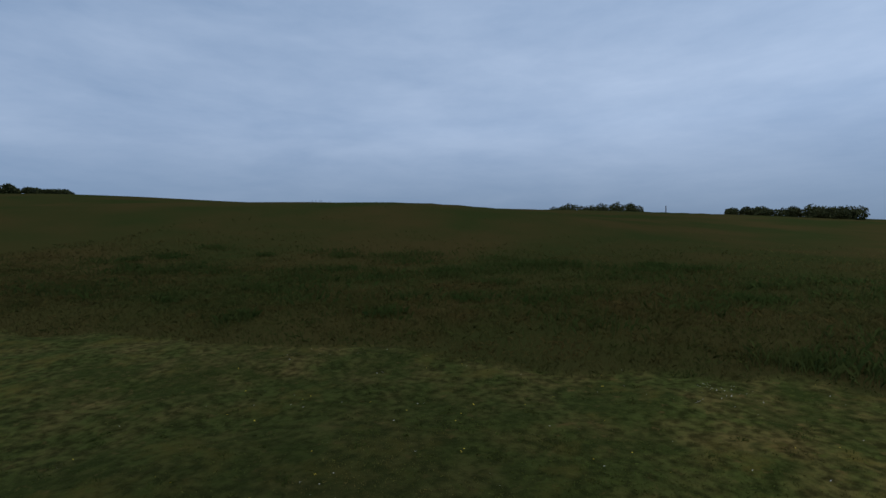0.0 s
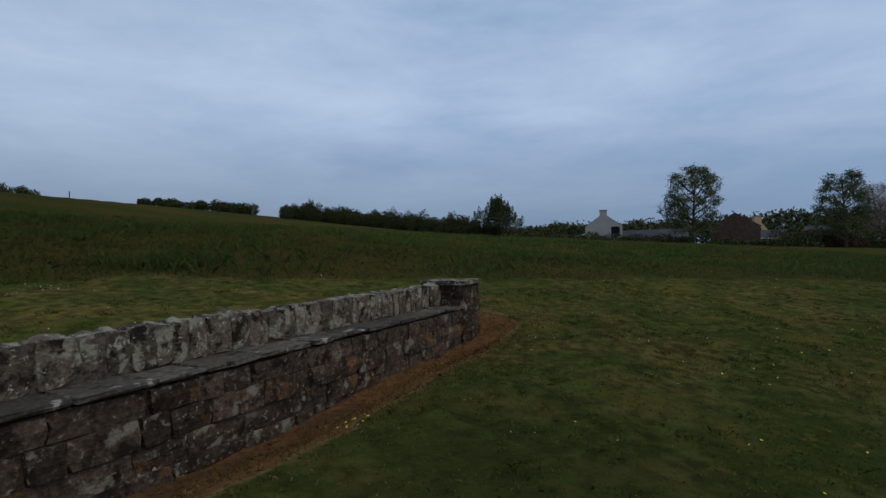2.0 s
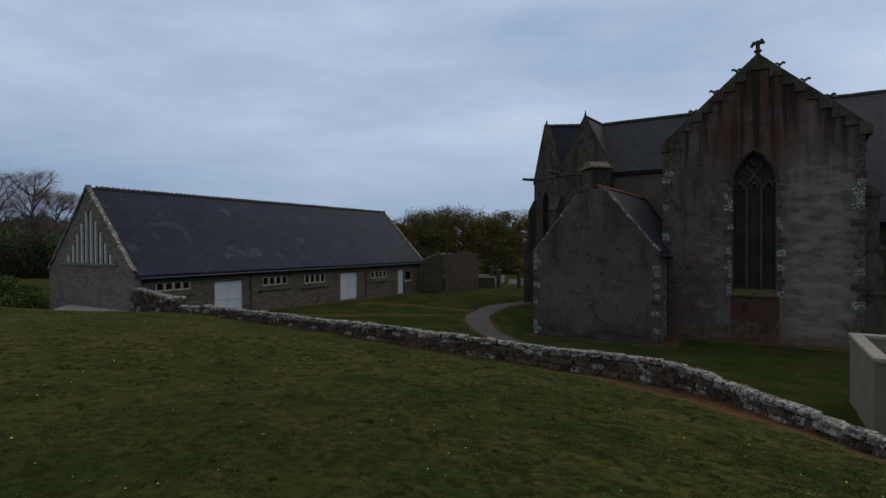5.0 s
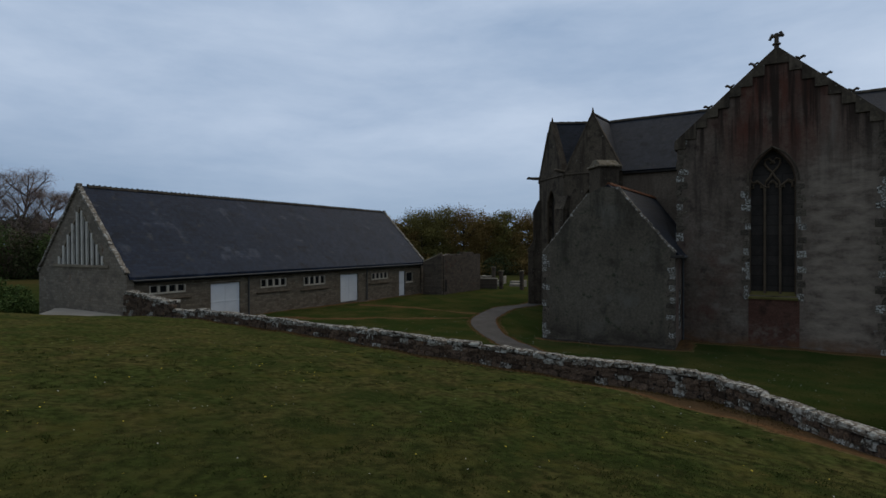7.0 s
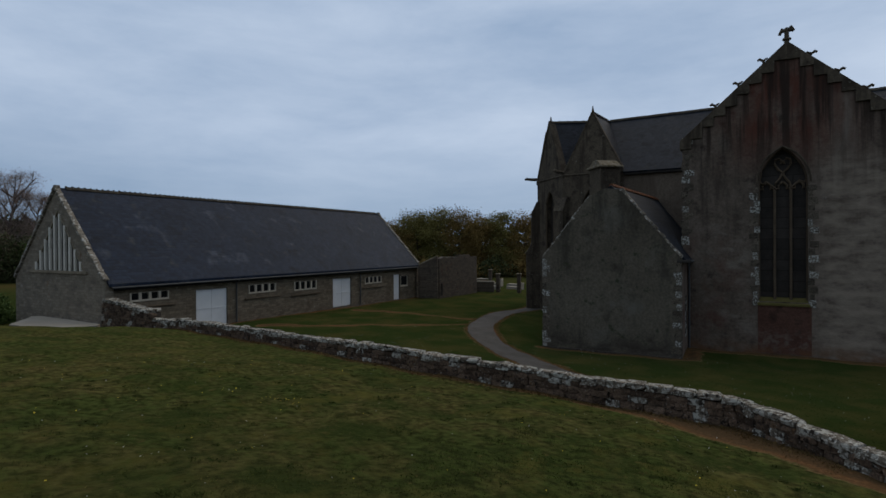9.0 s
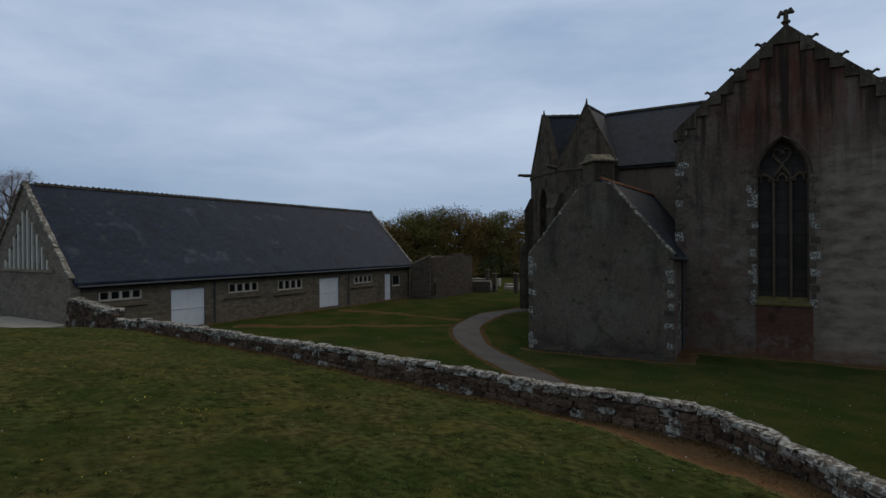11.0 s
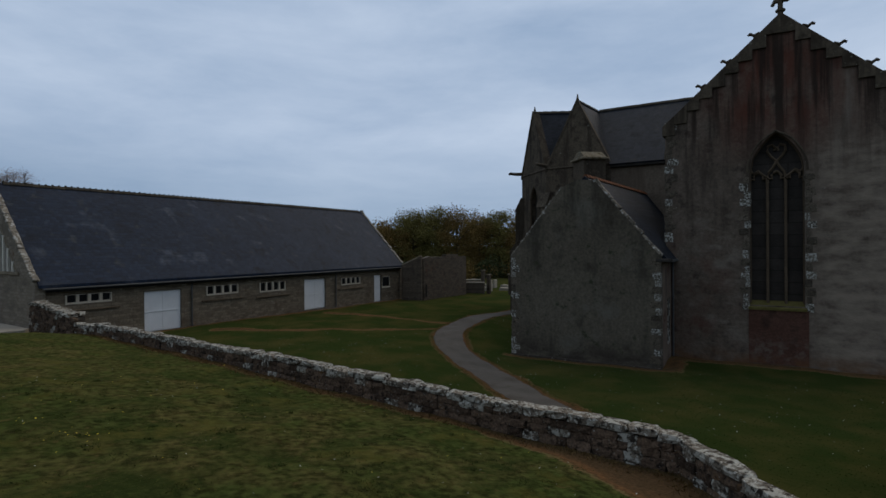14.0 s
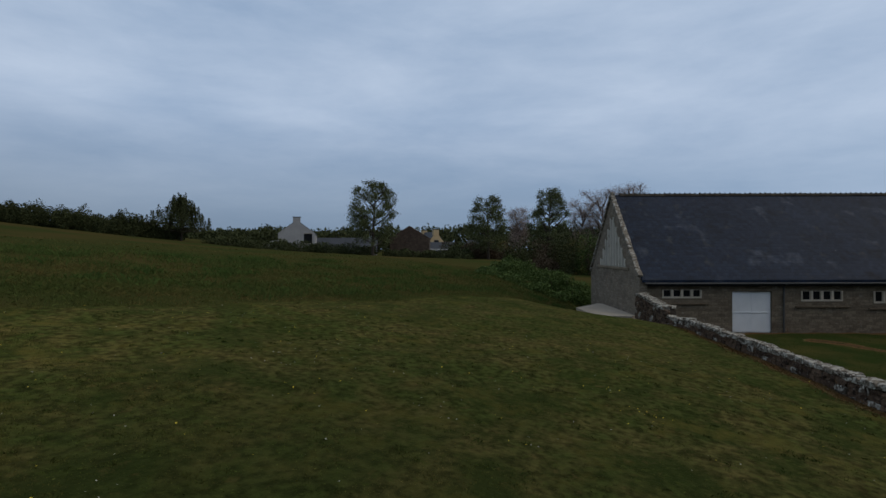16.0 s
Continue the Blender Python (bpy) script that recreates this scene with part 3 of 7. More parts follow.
def upper(x, y):
    z = -0.18 - 0.023 * (x - 5) + 0.116 * (y - 2)
    dip = 2.1 * smooth01((x - 31.5) / 17.0) * smooth01((8 - y) / 10.0)
    u, v = 0.418 * (x + 77.5) - 0.909 * (y - 110.3), 0.909 * (x + 77.5) + 0.418 * (y - 110.3)
    hill = -0.75 + 16.0 * np.exp(-((u / 87.4) ** 2) - (v / 315.0) ** 2)
    hill = hill + 2.3 * np.exp(-(((x + 108) / 36) ** 2) - ((y - 72) / 42) ** 2)
    w = smooth01((np.hypot((x - 5) * 0.42, y) - 17) / 36.0)
    far_r, az = np.hypot(x, y), np.degrees(np.arctan2(x, y))
    brow = np.interp(az, [-100, -65, -20, -13, -6, 2, 12], [0, 2.45, 2.45, 2.05, 1.5, 0.8, 0]) * np.exp(-(((far_r - 57) / 15) ** 2))
    z = (1 - w) * (np.clip(z, -3.4, 30) - dip) + w * hill + brow
    z = z + 0.30 * smooth01((y - lawn_edge(x)) / 2.5) * (1 - w) * smooth01((25 - x) / 20)
    sx, sy = to_site(x, y)
    z = z - 0.07 * smooth01((14 - np.hypot(x - 3, y - 2)) / 8) - 0.24 * np.exp(-(((sy + 2.85) / 0.42) ** 2)) * smooth01((sx + 8.4) / 0.8)
    return z


def yard(x, y):
    sx, sy = to_site(x, y)
    sink = 0.45 * smooth01((sy - 21) / 11) * smooth01((sx + 20) / 5) * (1 - 0.35 * smooth01((sy - 33.6) / 2))
    return -3.35 - sink + 0.012 * (y + 22) + 0.25 * smooth01((-44 - y) / 25) + 0.5 * smooth01((np.hypot(x - 30, y + 25) - 40) / 60)


def ground_z(x, y):
    x, y = np.asarray(x, float), np.asarray(y, float)
    s = wall_side(x, y)
    k = smooth01((s - 0.05) / 0.3)
    k = k * (1 - smooth01((-8 - x) / 25)) * (1 - smooth01((-60 - y) / 60) * smooth01((-x - 5) / 20))
    low = yard(x, y)
    hi = upper(x, y)
    far = smooth01((np.hypot(x - 25, y + 15) - 90) / 80)
    low = low * (1 - far) + far * (0.4 + 0.0 * x)
    z = hi * (1 - k) + low * k
    n = 0.05 * np.sin(x * 0.55 + 0.7 * np.sin(y * 0.4)) * np.sin(y * 0.62 + 1.3) + 0.02 * np.sin(x * 1.9 + y * 1.3) + 0.015 * np.sin(2.7 * y - 1.7 * x + 2)
    return z + n


def axis_steps(a, b, step, reach):
    inner = list(np.arange(a, b + 1e-6, step))
    out, d, p = [], step, b
    while p < b + reach:
        d *= 1.16
        p += d
        out.append(p)
    back, d, p = [], step, a
    while p > a - reach:
        d *= 1.16
        p -= d
        back.append(p)
    return np.array(back[::-1] + inner + out)


gx, gy = axis_steps(-14, 56, 0.34, 2600), axis_steps(-46, 16, 0.34, 2600)
GX, GY = np.meshgrid(gx, gy)
GZ = ground_z(GX, GY)
me = bpy.data.meshes.new("ground")
nx, ny = len(gx), len(gy)
idx = np.arange(nx * ny).reshape(ny, nx)
quads = np.stack([idx[:-1, :-1], idx[:-1, 1:], idx[1:, 1:], idx[1:, :-1]], -1).reshape(-1, 4)
me.vertices.add(nx * ny)
me.vertices.foreach_set("co", np.stack([GX, GY, GZ], -1).astype(np.float32).ravel())
me.loops.add(quads.size)
me.loops.foreach_set("vertex_index", quads.astype(np.int32).ravel())
me.polygons.add(len(quads))
me.polygons.foreach_set("loop_start", np.arange(0, quads.size, 4, dtype=np.int32))
me.update()
me.shade_smooth()
field = smooth01((GY - lawn_edge(GX) + 0.3) / 0.6) * (wall_side(GX, GY) < 0.3)
field = np.maximum(field, smooth01((np.hypot(GX - 20, GY + 10) - 60) / 10))
att = me.attributes.new("field", "FLOAT", "POINT")
att.data.foreach_set("value", field.astype(np.float32).ravel())
att = me.attributes.new("yard", "FLOAT", "POINT")
att.data.foreach_set("value", (wall_side(GX, GY) > 0.2).astype(np.float32).ravel())
for name, value in (("bare", bare_at(GX, GY)), ("lush", dark_patch_at(GX, GY)), ("thin", pale_patch_at(GX, GY))):
    att = me.attributes.new(name, "FLOAT", "POINT")
    att.data.foreach_set("value", value.astype(np.float32).ravel())
ground = tagged(new("ground", me), "mown lawn rising into a rough dark grass field", "ground", kind="structure")
gm, lawn_col = grass_mat("ground_turf", times(LAWN_G, 1.0), times(LAWN_D, 1.0), 3.0, 0.44, 0.66, islands=False)
gn, gl = gm.node_tree.nodes, gm.node_tree.links
fm_attr = gn.new("ShaderNodeAttribute")
fm_attr.attribute_name = "field"
geo = gn.new("ShaderNodeNewGeometry")
tall = gn.new("ShaderNodeTexNoise")
tall.inputs["Scale"].default_value, tall.inputs["Detail"].default_value = 0.09, 9.0
gl.new(geo.outputs["Position"], tall.inputs["Vector"])
fr = gn.new("ShaderNodeMapRange")
fr.inputs[1].default_value, fr.inputs[2].default_value = 0.38, 0.62
gl.new(tall.outputs[0], fr.inputs[0])
fmix = gn.new("ShaderNodeMix")
fmix.data_type = "RGBA"
fmix.inputs[6].default_value, fmix.inputs[7].default_value = (*FIELD_G, 1), (*FIELD_D, 1)
gl.new(fr.outputs[0], fmix.inputs[0])
gmix = gn.new("ShaderNodeMix")
gmix.data_type = "RGBA"
gl.new(fm_attr.outputs["Fac"], gmix.inputs[0])
ymix = gn.new("ShaderNodeMix")
ymix.data_type = "RGBA"
ymix.inputs[6].default_value, ymix.inputs[7].default_value = (*YARD_G, 1), (*YARD_D, 1)
yr = gn.new("ShaderNodeMapRange")
yr.inputs[1].default_value, yr.inputs[2].default_value = 0.42, 0.68
lush = gn.new("ShaderNodeTexNoise")
lush.inputs["Scale"].default_value, lush.inputs["Detail"].default_value = 0.5, 8.0
gl.new(geo.outputs["Position"], lush.inputs["Vector"])
gl.new(lush.outputs[0], yr.inputs[0])
gl.new(yr.outputs[0], ymix.inputs[0])
ya = gn.new("ShaderNodeAttribute")
ya.attribute_name = "yard"
turf = gn.new("ShaderNodeMix")
turf.data_type = "RGBA"
gl.new(ya.outputs["Fac"], turf.inputs[0])
# mottled turf: deep green cushions, and thin yellowed places where it dries out
patch = lawn_col
for colour, size, lo, hi, amount in (((0.0150, 0.0235, 0.0048), 0.55, 0.50, 0.62, 0.8), ((0.0700, 0.0590, 0.0130), 0.85, 0.54, 0.66, 0.75), ((0.0130, 0.0200, 0.0046), 2.6, 0.54, 0.66, 0.55), ((0.0860, 0.0600, 0.0200), 4.2, 0.59, 0.68, 0.70), ((0.0460, 0.0560, 0.0110), 7.0, 0.56, 0.64, 0.65)):
    blot = gn.new("ShaderNodeTexNoise")
    blot.inputs["Scale"].default_value, blot.inputs["Detail"].default_value, blot.inputs["Roughness"].default_value = size, 9.0, 0.68
    moved = gn.new("ShaderNodeVectorMath")
    moved.inputs[1].default_value = (13.7 * size, 5.1 + 9 * size, 0)
    gl.new(geo.outputs["Position"], moved.inputs[0])
    gl.new(moved.outputs[0], blot.inputs["Vector"])
    rng_ = gn.new("ShaderNodeMapRange")
    rng_.inputs[1].default_value, rng_.inputs[2].default_value, rng_.inputs[4].default_value = lo, hi, amount
    gl.new(blot.outputs[0], rng_.inputs[0])
    over = gn.new("ShaderNodeMix")
    over.data_type = "RGBA"
    gl.new(rng_.outputs[0], over.inputs[0])
    gl.new(patch, over.inputs[6])
    over.inputs[7].default_value = (*colour, 1)
    patch = over.outputs[2]
# the round patches that mix the lawn to a darker green
lu = gn.new("ShaderNodeAttribute")
lu.attribute_name = "lush"
deep = gn.new("ShaderNodeMix")
deep.data_type = "RGBA"
gl.new(lu.outputs["Fac"], deep.inputs[0])
gl.new(patch, deep.inputs[6])
deep.inputs[7].default_value = (0.0135, 0.0185, 0.0046, 1)
# the round patches that multiply the lawn colour up, red the most
th = gn.new("ShaderNodeAttribute")
th.attribute_name = "thin"
pale = gn.new("ShaderNodeMix")
pale.data_type, pale.blend_type = "RGBA", "MULTIPLY"
gl.new(th.outputs["Fac"], pale.inputs[0])
gl.new(deep.outputs[2], pale.inputs[6])
pale.inputs[7].default_value = (1.95, 1.75, 1.6, 1)
gl.new(pale.outputs[2], turf.inputs[6])
gl.new(ymix.outputs[2], turf.inputs[7])
gl.new(turf.outputs[2], gmix.inputs[6])
place = gn.new("ShaderNodeSeparateXYZ")
gl.new(geo.outputs["Position"], place.inputs[0])
east = gn.new("ShaderNodeMapRange")
east.inputs[1].default_value, east.inputs[2].default_value, east.inputs[3].default_value, east.inputs[4].default_value = 2.0, 18.0, 1.0, 1.18
gl.new(place.outputs[0], east.inputs[0])
rich = gn.new("ShaderNodeMix")
rich.data_type, rich.blend_type = "RGBA", "MULTIPLY"
rich.inputs[0].default_value = 1.0
gl.new(fmix.outputs[2], rich.inputs[6])
gl.new(east.outputs[0], rich.inputs[7])
gl.new(rich.outputs[2], gmix.inputs[7])
# bare earth: ragged edge, straw at the rim, rusty and darker inside
be = gn.new("ShaderNodeAttribute")
be.attribute_name = "bare"
rag = gn.new("ShaderNodeTexNoise")
rag.inputs["Scale"].default_value, rag.inputs["Detail"].default_value, rag.inputs["Roughness"].default_value = 2.2, 10.0, 0.72
gl.new(geo.outputs["Position"], rag.inputs["Vector"])
worn = gn.new("ShaderNodeMath")
worn.operation = "MULTIPLY_ADD"
worn.inputs[1].default_value = 0.95
gl.new(rag.outputs[0], worn.inputs[0])
off = gn.new("ShaderNodeMath")
off.inputs[1].default_value = -0.475
gl.new(be.outputs["Fac"], off.inputs[0])
gl.new(off.outputs[0], worn.inputs[2])
soil = gn.new("ShaderNodeValToRGB")
stops = soil.color_ramp.elements
stops[0].position, stops[0].color = 0.42, (0.066, 0.050, 0.018, 1)
stops[1].position, stops[1].color = 0.98, (0.056, 0.032, 0.0165, 1)
for at_, c_ in ((0.48, (0.132, 0.090, 0.038, 1)), (0.57, (0.076, 0.040, 0.0175, 1)), (0.68, (0.108, 0.051, 0.022, 1)), (0.80, (0.070, 0.037, 0.0180, 1))):
    stops.new(at_).color = c_
gl.new(worn.outputs[0], soil.inputs[0])
shown = gn.new("ShaderNodeMapRange")
shown.inputs[1].default_value, shown.inputs[2].default_value = 0.40, 0.52
gl.new(worn.outputs[0], shown.inputs[0])
grit = gn.new("ShaderNodeTexNoise")
grit.inputs["Scale"].default_value, grit.inputs["Detail"].default_value, grit.inputs["Roughness"].default_value = 16.0, 8.0, 0.75
gl.new(geo.outputs["Position"], grit.inputs["Vector"])
speck = gn.new("ShaderNodeMapRange")
speck.inputs[1].default_value, speck.inputs[2].default_value, speck.inputs[3].default_value, speck.inputs[4].default_value = 0.32, 0.68, 0.5, 1.5
gl.new(grit.outputs[0], speck.inputs[0])
gritty = gn.new("ShaderNodeMix")
gritty.data_type, gritty.blend_type = "RGBA", "MULTIPLY"
gritty.inputs[0].default_value = 1.0
gl.new(soil.outputs[0], gritty.inputs[6])
gl.new(speck.outputs[0], gritty.inputs[7])
earth = gn.new("ShaderNodeMix")
earth.data_type = "RGBA"
gl.new(shown.outputs[0], earth.inputs[0])
gl.new(gmix.outputs[2], earth.inputs[6])
gl.new(gritty.outputs[2], earth.inputs[7])
gl.new(earth.outputs[2], gn["Principled BSDF"].inputs["Base Color"])
mown = gn.new("ShaderNodeMath")
mown.operation = "MULTIPLY_ADD"
mown.inputs[1].default_value, mown.inputs[2].default_value = -0.030, 0.038
gl.new(fm_attr.outputs["Fac"], mown.inputs[0])
gl.new(mown.outputs[0], gn["Principled BSDF"].inputs["Sheen Weight"])
gn["Principled BSDF"].inputs["Sheen Tint"].default_value = (1.0, 0.92, 0.38, 1)
me.materials.append(gm)

def rough_stone(w, d, h, seed, bev=0.03, jit=0.02):
    """A squared block with worn, uneven edges, centred on its base point."""
    r = random.Random(seed)
    bm = boxes((-w / 2, w / 2, -d / 2, d / 2, -h / 2, h / 2))
    bmesh.ops.bevel(bm, geom=list(bm.edges), offset=bev, segments=1, affect="EDGES")
    for v in bm.verts:
        v.co += Vector((r.uniform(-jit, jit), r.uniform(-jit, jit), r.uniform(-jit, jit)))
    return bm


# ---- long slate-roofed barn ----
BX, BXB, BY0, BY1, EAVE, RIDGE, RX = -35.35, -45.9, 19.6, 51.2, -0.02, 5.38, -40.63
BASE = -3.6


def build_barn():
    t = thing("barn", (RX, 35.0, BASE), "long low stone barn with steep dark slate roof and white doors", "barn")
    doors = [(25.17, 27.51), (37.96, 40.34)]
    wins = [(20.99, 23.33, -0.67, -1.18), (29.25, 31.72, -0.75, -1.37), (33.56, 35.99, -0.78, -1.49), (42.25, 44.75, -0.91, -1.53)]
    side = (46.78, 47.86)
    small = (47.95, 49.17, -1.08, -2.11)
    holes = [[(a, -3.25), (b, -3.25), (b, -0.8), (a, -0.8)] for a, b in doors]
    holes += [[(a, z0), (b, z0), (b, z1), (a, z1)] for a, b, z1, z0 in wins]
    holes += [[(side[0], -3.38), (side[1], -3.38), (side[1], -0.9), (side[0], -0.9)], [(small[0], small[3]), (small[1], small[3]), (small[1], small[2]), (small[0], small[2])]]
    wall = part("front_wall", pierced([(BY0 + 0.45, BASE), (BY1 - 0.45, BASE), (BY1 - 0.45, EAVE + 0.1), (BY0 + 0.45, EAVE + 0.1)], holes, "x", BX - 0.12, BX - 0.55), M["barn_wall"], t)
    part("back_wall", boxes((BXB, BXB + 0.45, BY0 + 0.45, BY1 - 0.45, BASE, EAVE + 0.1)), M["barn_wall"], t)
    # plinth strip and lintel band, a finger proud of the wall
    part("lintel_band", boxes((BX - 0.13, BX - 0.06, BY0 + 0.5, BY1 - 0.5, -0.60, -0.48)), M["barn_wall"], t)
    # the west gable, with a tall triangle of louvres under its peak
    tri = [(-43.55, 0.6), (-37.4, 0.6), (-40.3, 4.15), (-40.6, 4.15)]
    outline = [(BXB, BASE), (BX, BASE), (BX, EAVE), (RX, RIDGE + 0.08), (BXB, EAVE)]
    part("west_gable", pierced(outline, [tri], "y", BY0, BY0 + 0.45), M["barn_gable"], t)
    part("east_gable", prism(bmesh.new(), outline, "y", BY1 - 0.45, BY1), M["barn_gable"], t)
    part("louvre_glass", prism(bmesh.new(), tri, "y", BY0 + 0.12, BY0 + 0.16), M["dark_glass"], t)
    part("louvre_sill", bevelled(boxes((-43.8, -37.15, BY0 - 0.08, BY0 + 0.2, 0.42, 0.6)), 0.02), M["concrete"], t)
    for i in range(10):
        x = -43.1 + i * 0.58
        top = 0.6 + (3.55 * (x + 43.55) / 2.97 if x < -40.45 else 3.55 * (-37.4 - x) / 2.93) - 0.04
        part("louvre", bevelled(boxes((x - 0.095, x + 0.095, BY0 - 0.06, BY0 + 0.075, 0.6, min(top, 4.1))), 0.012), M["louvre_white"], t)
    # the triangle's raking frame
    for xa, xb in ((-43.55, -40.52), (-37.4, -40.38)):
        sgn = 1 if xb > xa else -1
        part("louvre_frame", prism(bmesh.new(), [(xa, 0.6), (xa + sgn * 0.2, 0.6), (xb + sgn * 0.04, 4.05), (xb, 4.2)], "y", BY0 - 0.02, BY0 + 0.1), M["concrete"], t)
    # roof slopes
    for sgn, name in ((1, "roof_front"), (-1, "roof_back")):
        ex = BX + 0.2 if sgn > 0 else BXB - 0.2
        k = (RIDGE - EAVE) / (BX - RX)
        ez = EAVE - 0.2 * k
        roof = prism(bmesh.new(), [(ex, ez), (RX, RIDGE), (RX, RIDGE + 0.16), (ex, ez + 0.16)], "y", BY0 + 0.10, BY1 - 0.10)
        part(name, roof, M["slate_barn"], t, "dark slate roof slope with paler worn patches")
    # gutter and downpipes
    bm = tube(bmesh.new(), [(BX + 0.26, BY0 + 0.25, EAVE - 0.26), (BX + 0.26, BY1 - 0.3, EAVE - 0.25)], 0.05, n=8)
    part("gutter", bm, M["zinc"], t)
    for y in (28.19, 41.53):
        part("downpipe", tube(bmesh.new(), [(BX + 0.26, y, EAVE - 0.3), (BX - 0.04, y, EAVE - 0.52), (BX - 0.04, y, -3.3)], 0.05, n=8), M["zinc"], t)
    # near-black strip along the wall top below the roof edge, in the pane material
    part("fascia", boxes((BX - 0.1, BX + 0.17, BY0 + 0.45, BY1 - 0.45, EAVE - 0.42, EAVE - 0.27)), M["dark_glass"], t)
    # doors: two leaves each, with boards and a middle rail
    for a, b in doors:
        d = part("door", boxes((BX - 0.34, BX - 0.26, a + 0.02, b - 0.02, -3.25, -0.8)), M["white_paint"], t, "white painted double door")
        m = (a + b) / 2
        for p, q in ((a, m - 0.002), (m + 0.002, b)):
            part("door_leaf", bevelled(boxes((BX - 0.26, BX - 0.22, p + 0.004, q - 0.001, -3.2, -0.84)), 0.003), M["white_paint"], d)
            part("rail", bevelled(boxes((BX - 0.22, BX - 0.19, p + 0.004, q - 0.001, -2.08, -2.0)), 0.004), M["white_paint"], d)
    d = part("side_door", boxes((BX - 0.30, BX - 0.24, side[0] + 0.02, side[1] - 0.02, -3.38, -0.9)), M["white_paint"], t, "narrow white side door")
    part("door_panel", bevelled(boxes((BX - 0.24, BX - 0.21, side[0] + 0.14, side[1] - 0.14, -2.1, -1.05)), 0.012), M["white_paint"], d)
    part("door_panel", bevelled(boxes((BX - 0.24, BX - 0.21, side[0] + 0.14, side[1] - 0.14, -3.2, -2.25)), 0.012), M["white_paint"], d)
    # windows: pale concrete frame with three posts, dark panes, a sill well below
    for a, b, z1, z0 in (*wins, (small[0], small[1], small[2], small[3])):
        w = part("window", boxes((BX - 0.2, BX - 0.08, a, b, z0, z0 + 0.1)), M["concrete_frame"], t, "low strip window with pale concrete posts")
        part("window_head", boxes((BX - 0.2, BX - 0.1, a, b, z1 - 0.02, z1)), M["concrete_frame"], w)
        n = 4 if b - a > 1.5 else 1
        for i in range(n + 1):
            y = a + (b - a) * i / n
            hw = 0.08 if n == 4 else 0.03
            part("post", bevelled(boxes((BX - 0.22, BX - 0.06, max(a, y - hw), min(b, y + hw), z0 + 0.09, z1 - 0.02)), 0.012), M["concrete_frame"], w)
        for i in range(n):
            y0, y1 = a + (b - a) * i / n + 0.05, a + (b - a) * (i + 1) / n - 0.05
            part("pane", boxes((BX - 0.19, BX - 0.17, y0, y1, z0 + 0.08, z1 - 0.015)), M["dark_glass"], w)
        if n == 4:
            part("sill", bevelled(boxes((BX - 0.12, BX + 0.0, a - 0.35, b + 0.4, z0 - 0.38, z0 - 0.28)), 0.02), M["granite"], w, "weathered stone ledge")
        else:
            part("sill", bevelled(boxes((BX - 0.14, BX - 0.02, a - 0.05, b + 0.05, z0 - 0.06, z0)), 0.015), M["concrete_frame"], w)
    # stone copings up the gables, and the ridge
    bpy.context.view_layer.update()
    inv = t.matrix_world.inverted()
    stone = mesh_of("coping_stone", rough_stone(0.36, 0.30, 0.17, 71, 0.035, 0.02), M["gable_coping"])
    rnd = random.Random(7)
    for yy in (BY0 + 0.04, BY1 - 0.04):
        for sgn in (1, -1):
            ex = BX if sgn > 0 else BXB
            dx, dz = ex - RX, EAVE - RIDGE
            n = 23
            for i in range(n):
                u = (i + 0.5) / n
                p = Vector((RX + dx * u, yy + rnd.uniform(-0.02, 0.02), RIDGE + dz * u + 0.15 + rnd.uniform(-0.03, 0.03)))
                rot = Matrix.Rotation(math.atan2(-dz, dx) + rnd.uniform(-0.05, 0.05), 4, "Y")
                piece("coping_stone", stone, SITE @ Matrix.Translation(p) @ rot @ Matrix.Diagonal((1.0 * rnd.uniform(0.9, 1.05), 1.0, rnd.uniform(0.85, 1.25), 1)), t, inv)
        part("apex_stone", bevelled(boxes((RX - 0.14, RX + 0.14, yy - 0.15, yy + 0.15, RIDGE + 0.0, RIDGE + 0.30)), 0.06, 2), M["gable_coping"], t)
    bm = bmesh.new()
    prism(bm, [(-0.15, -0.14), (0, -0.01), (0.15, -0.14), (0.15, -0.09), (0.04, 0.05), (-0.04, 0.05), (-0.15, -0.09)], "y", -0.165, 0.165)
    box(bm, -0.06, 0.06, -0.165, -0.09, 0.02, 0.10)
    tile = mesh_of("ridge_tile", bm, M["ridge"])
    n = 88
    for i in range(n):
        y = BY0 + 0.5 + (BY1 - BY0 - 1.0) * (i + 0.5) / n
        piece("ridge_tile", tile, SITE @ Matrix.Translation((RX, y, RIDGE + 0.18 + rnd.uniform(-0.012, 0.012))), t, inv)
    return t


build_barn()

# ---- church ----
TX0, TX1, TY, TC, CB = -8.17, 1.45, 36.1, -3.27, -4.4
CX, CY, APO, HW = -15.42, 50.65, 5.66, 2.345
CEAVE, CRIDGE, WALL = 7.45, 12.55, 45.0


def arch(cx, hw, z0, zs, zt, n=7):
    """Outline of a pointed opening, going up the right jamb and down the left."""
    pts = [(cx - hw, z0), (cx + hw, z0)]
    # each side is an arc struck from the springing line, so the head comes to a point
    rise = zt - zs
    r = (rise * rise + hw * hw) / (2 * hw)
    top = math.atan2(rise, r - hw)
    right = [(cx + hw - r + r * math.cos(top * i / n), zs + r * math.sin(top * i / n)) for i in range(n)]
    pts += right + [(cx, zt)] + [(2 * cx - x, z) for x, z in right[::-1]]
    return pts


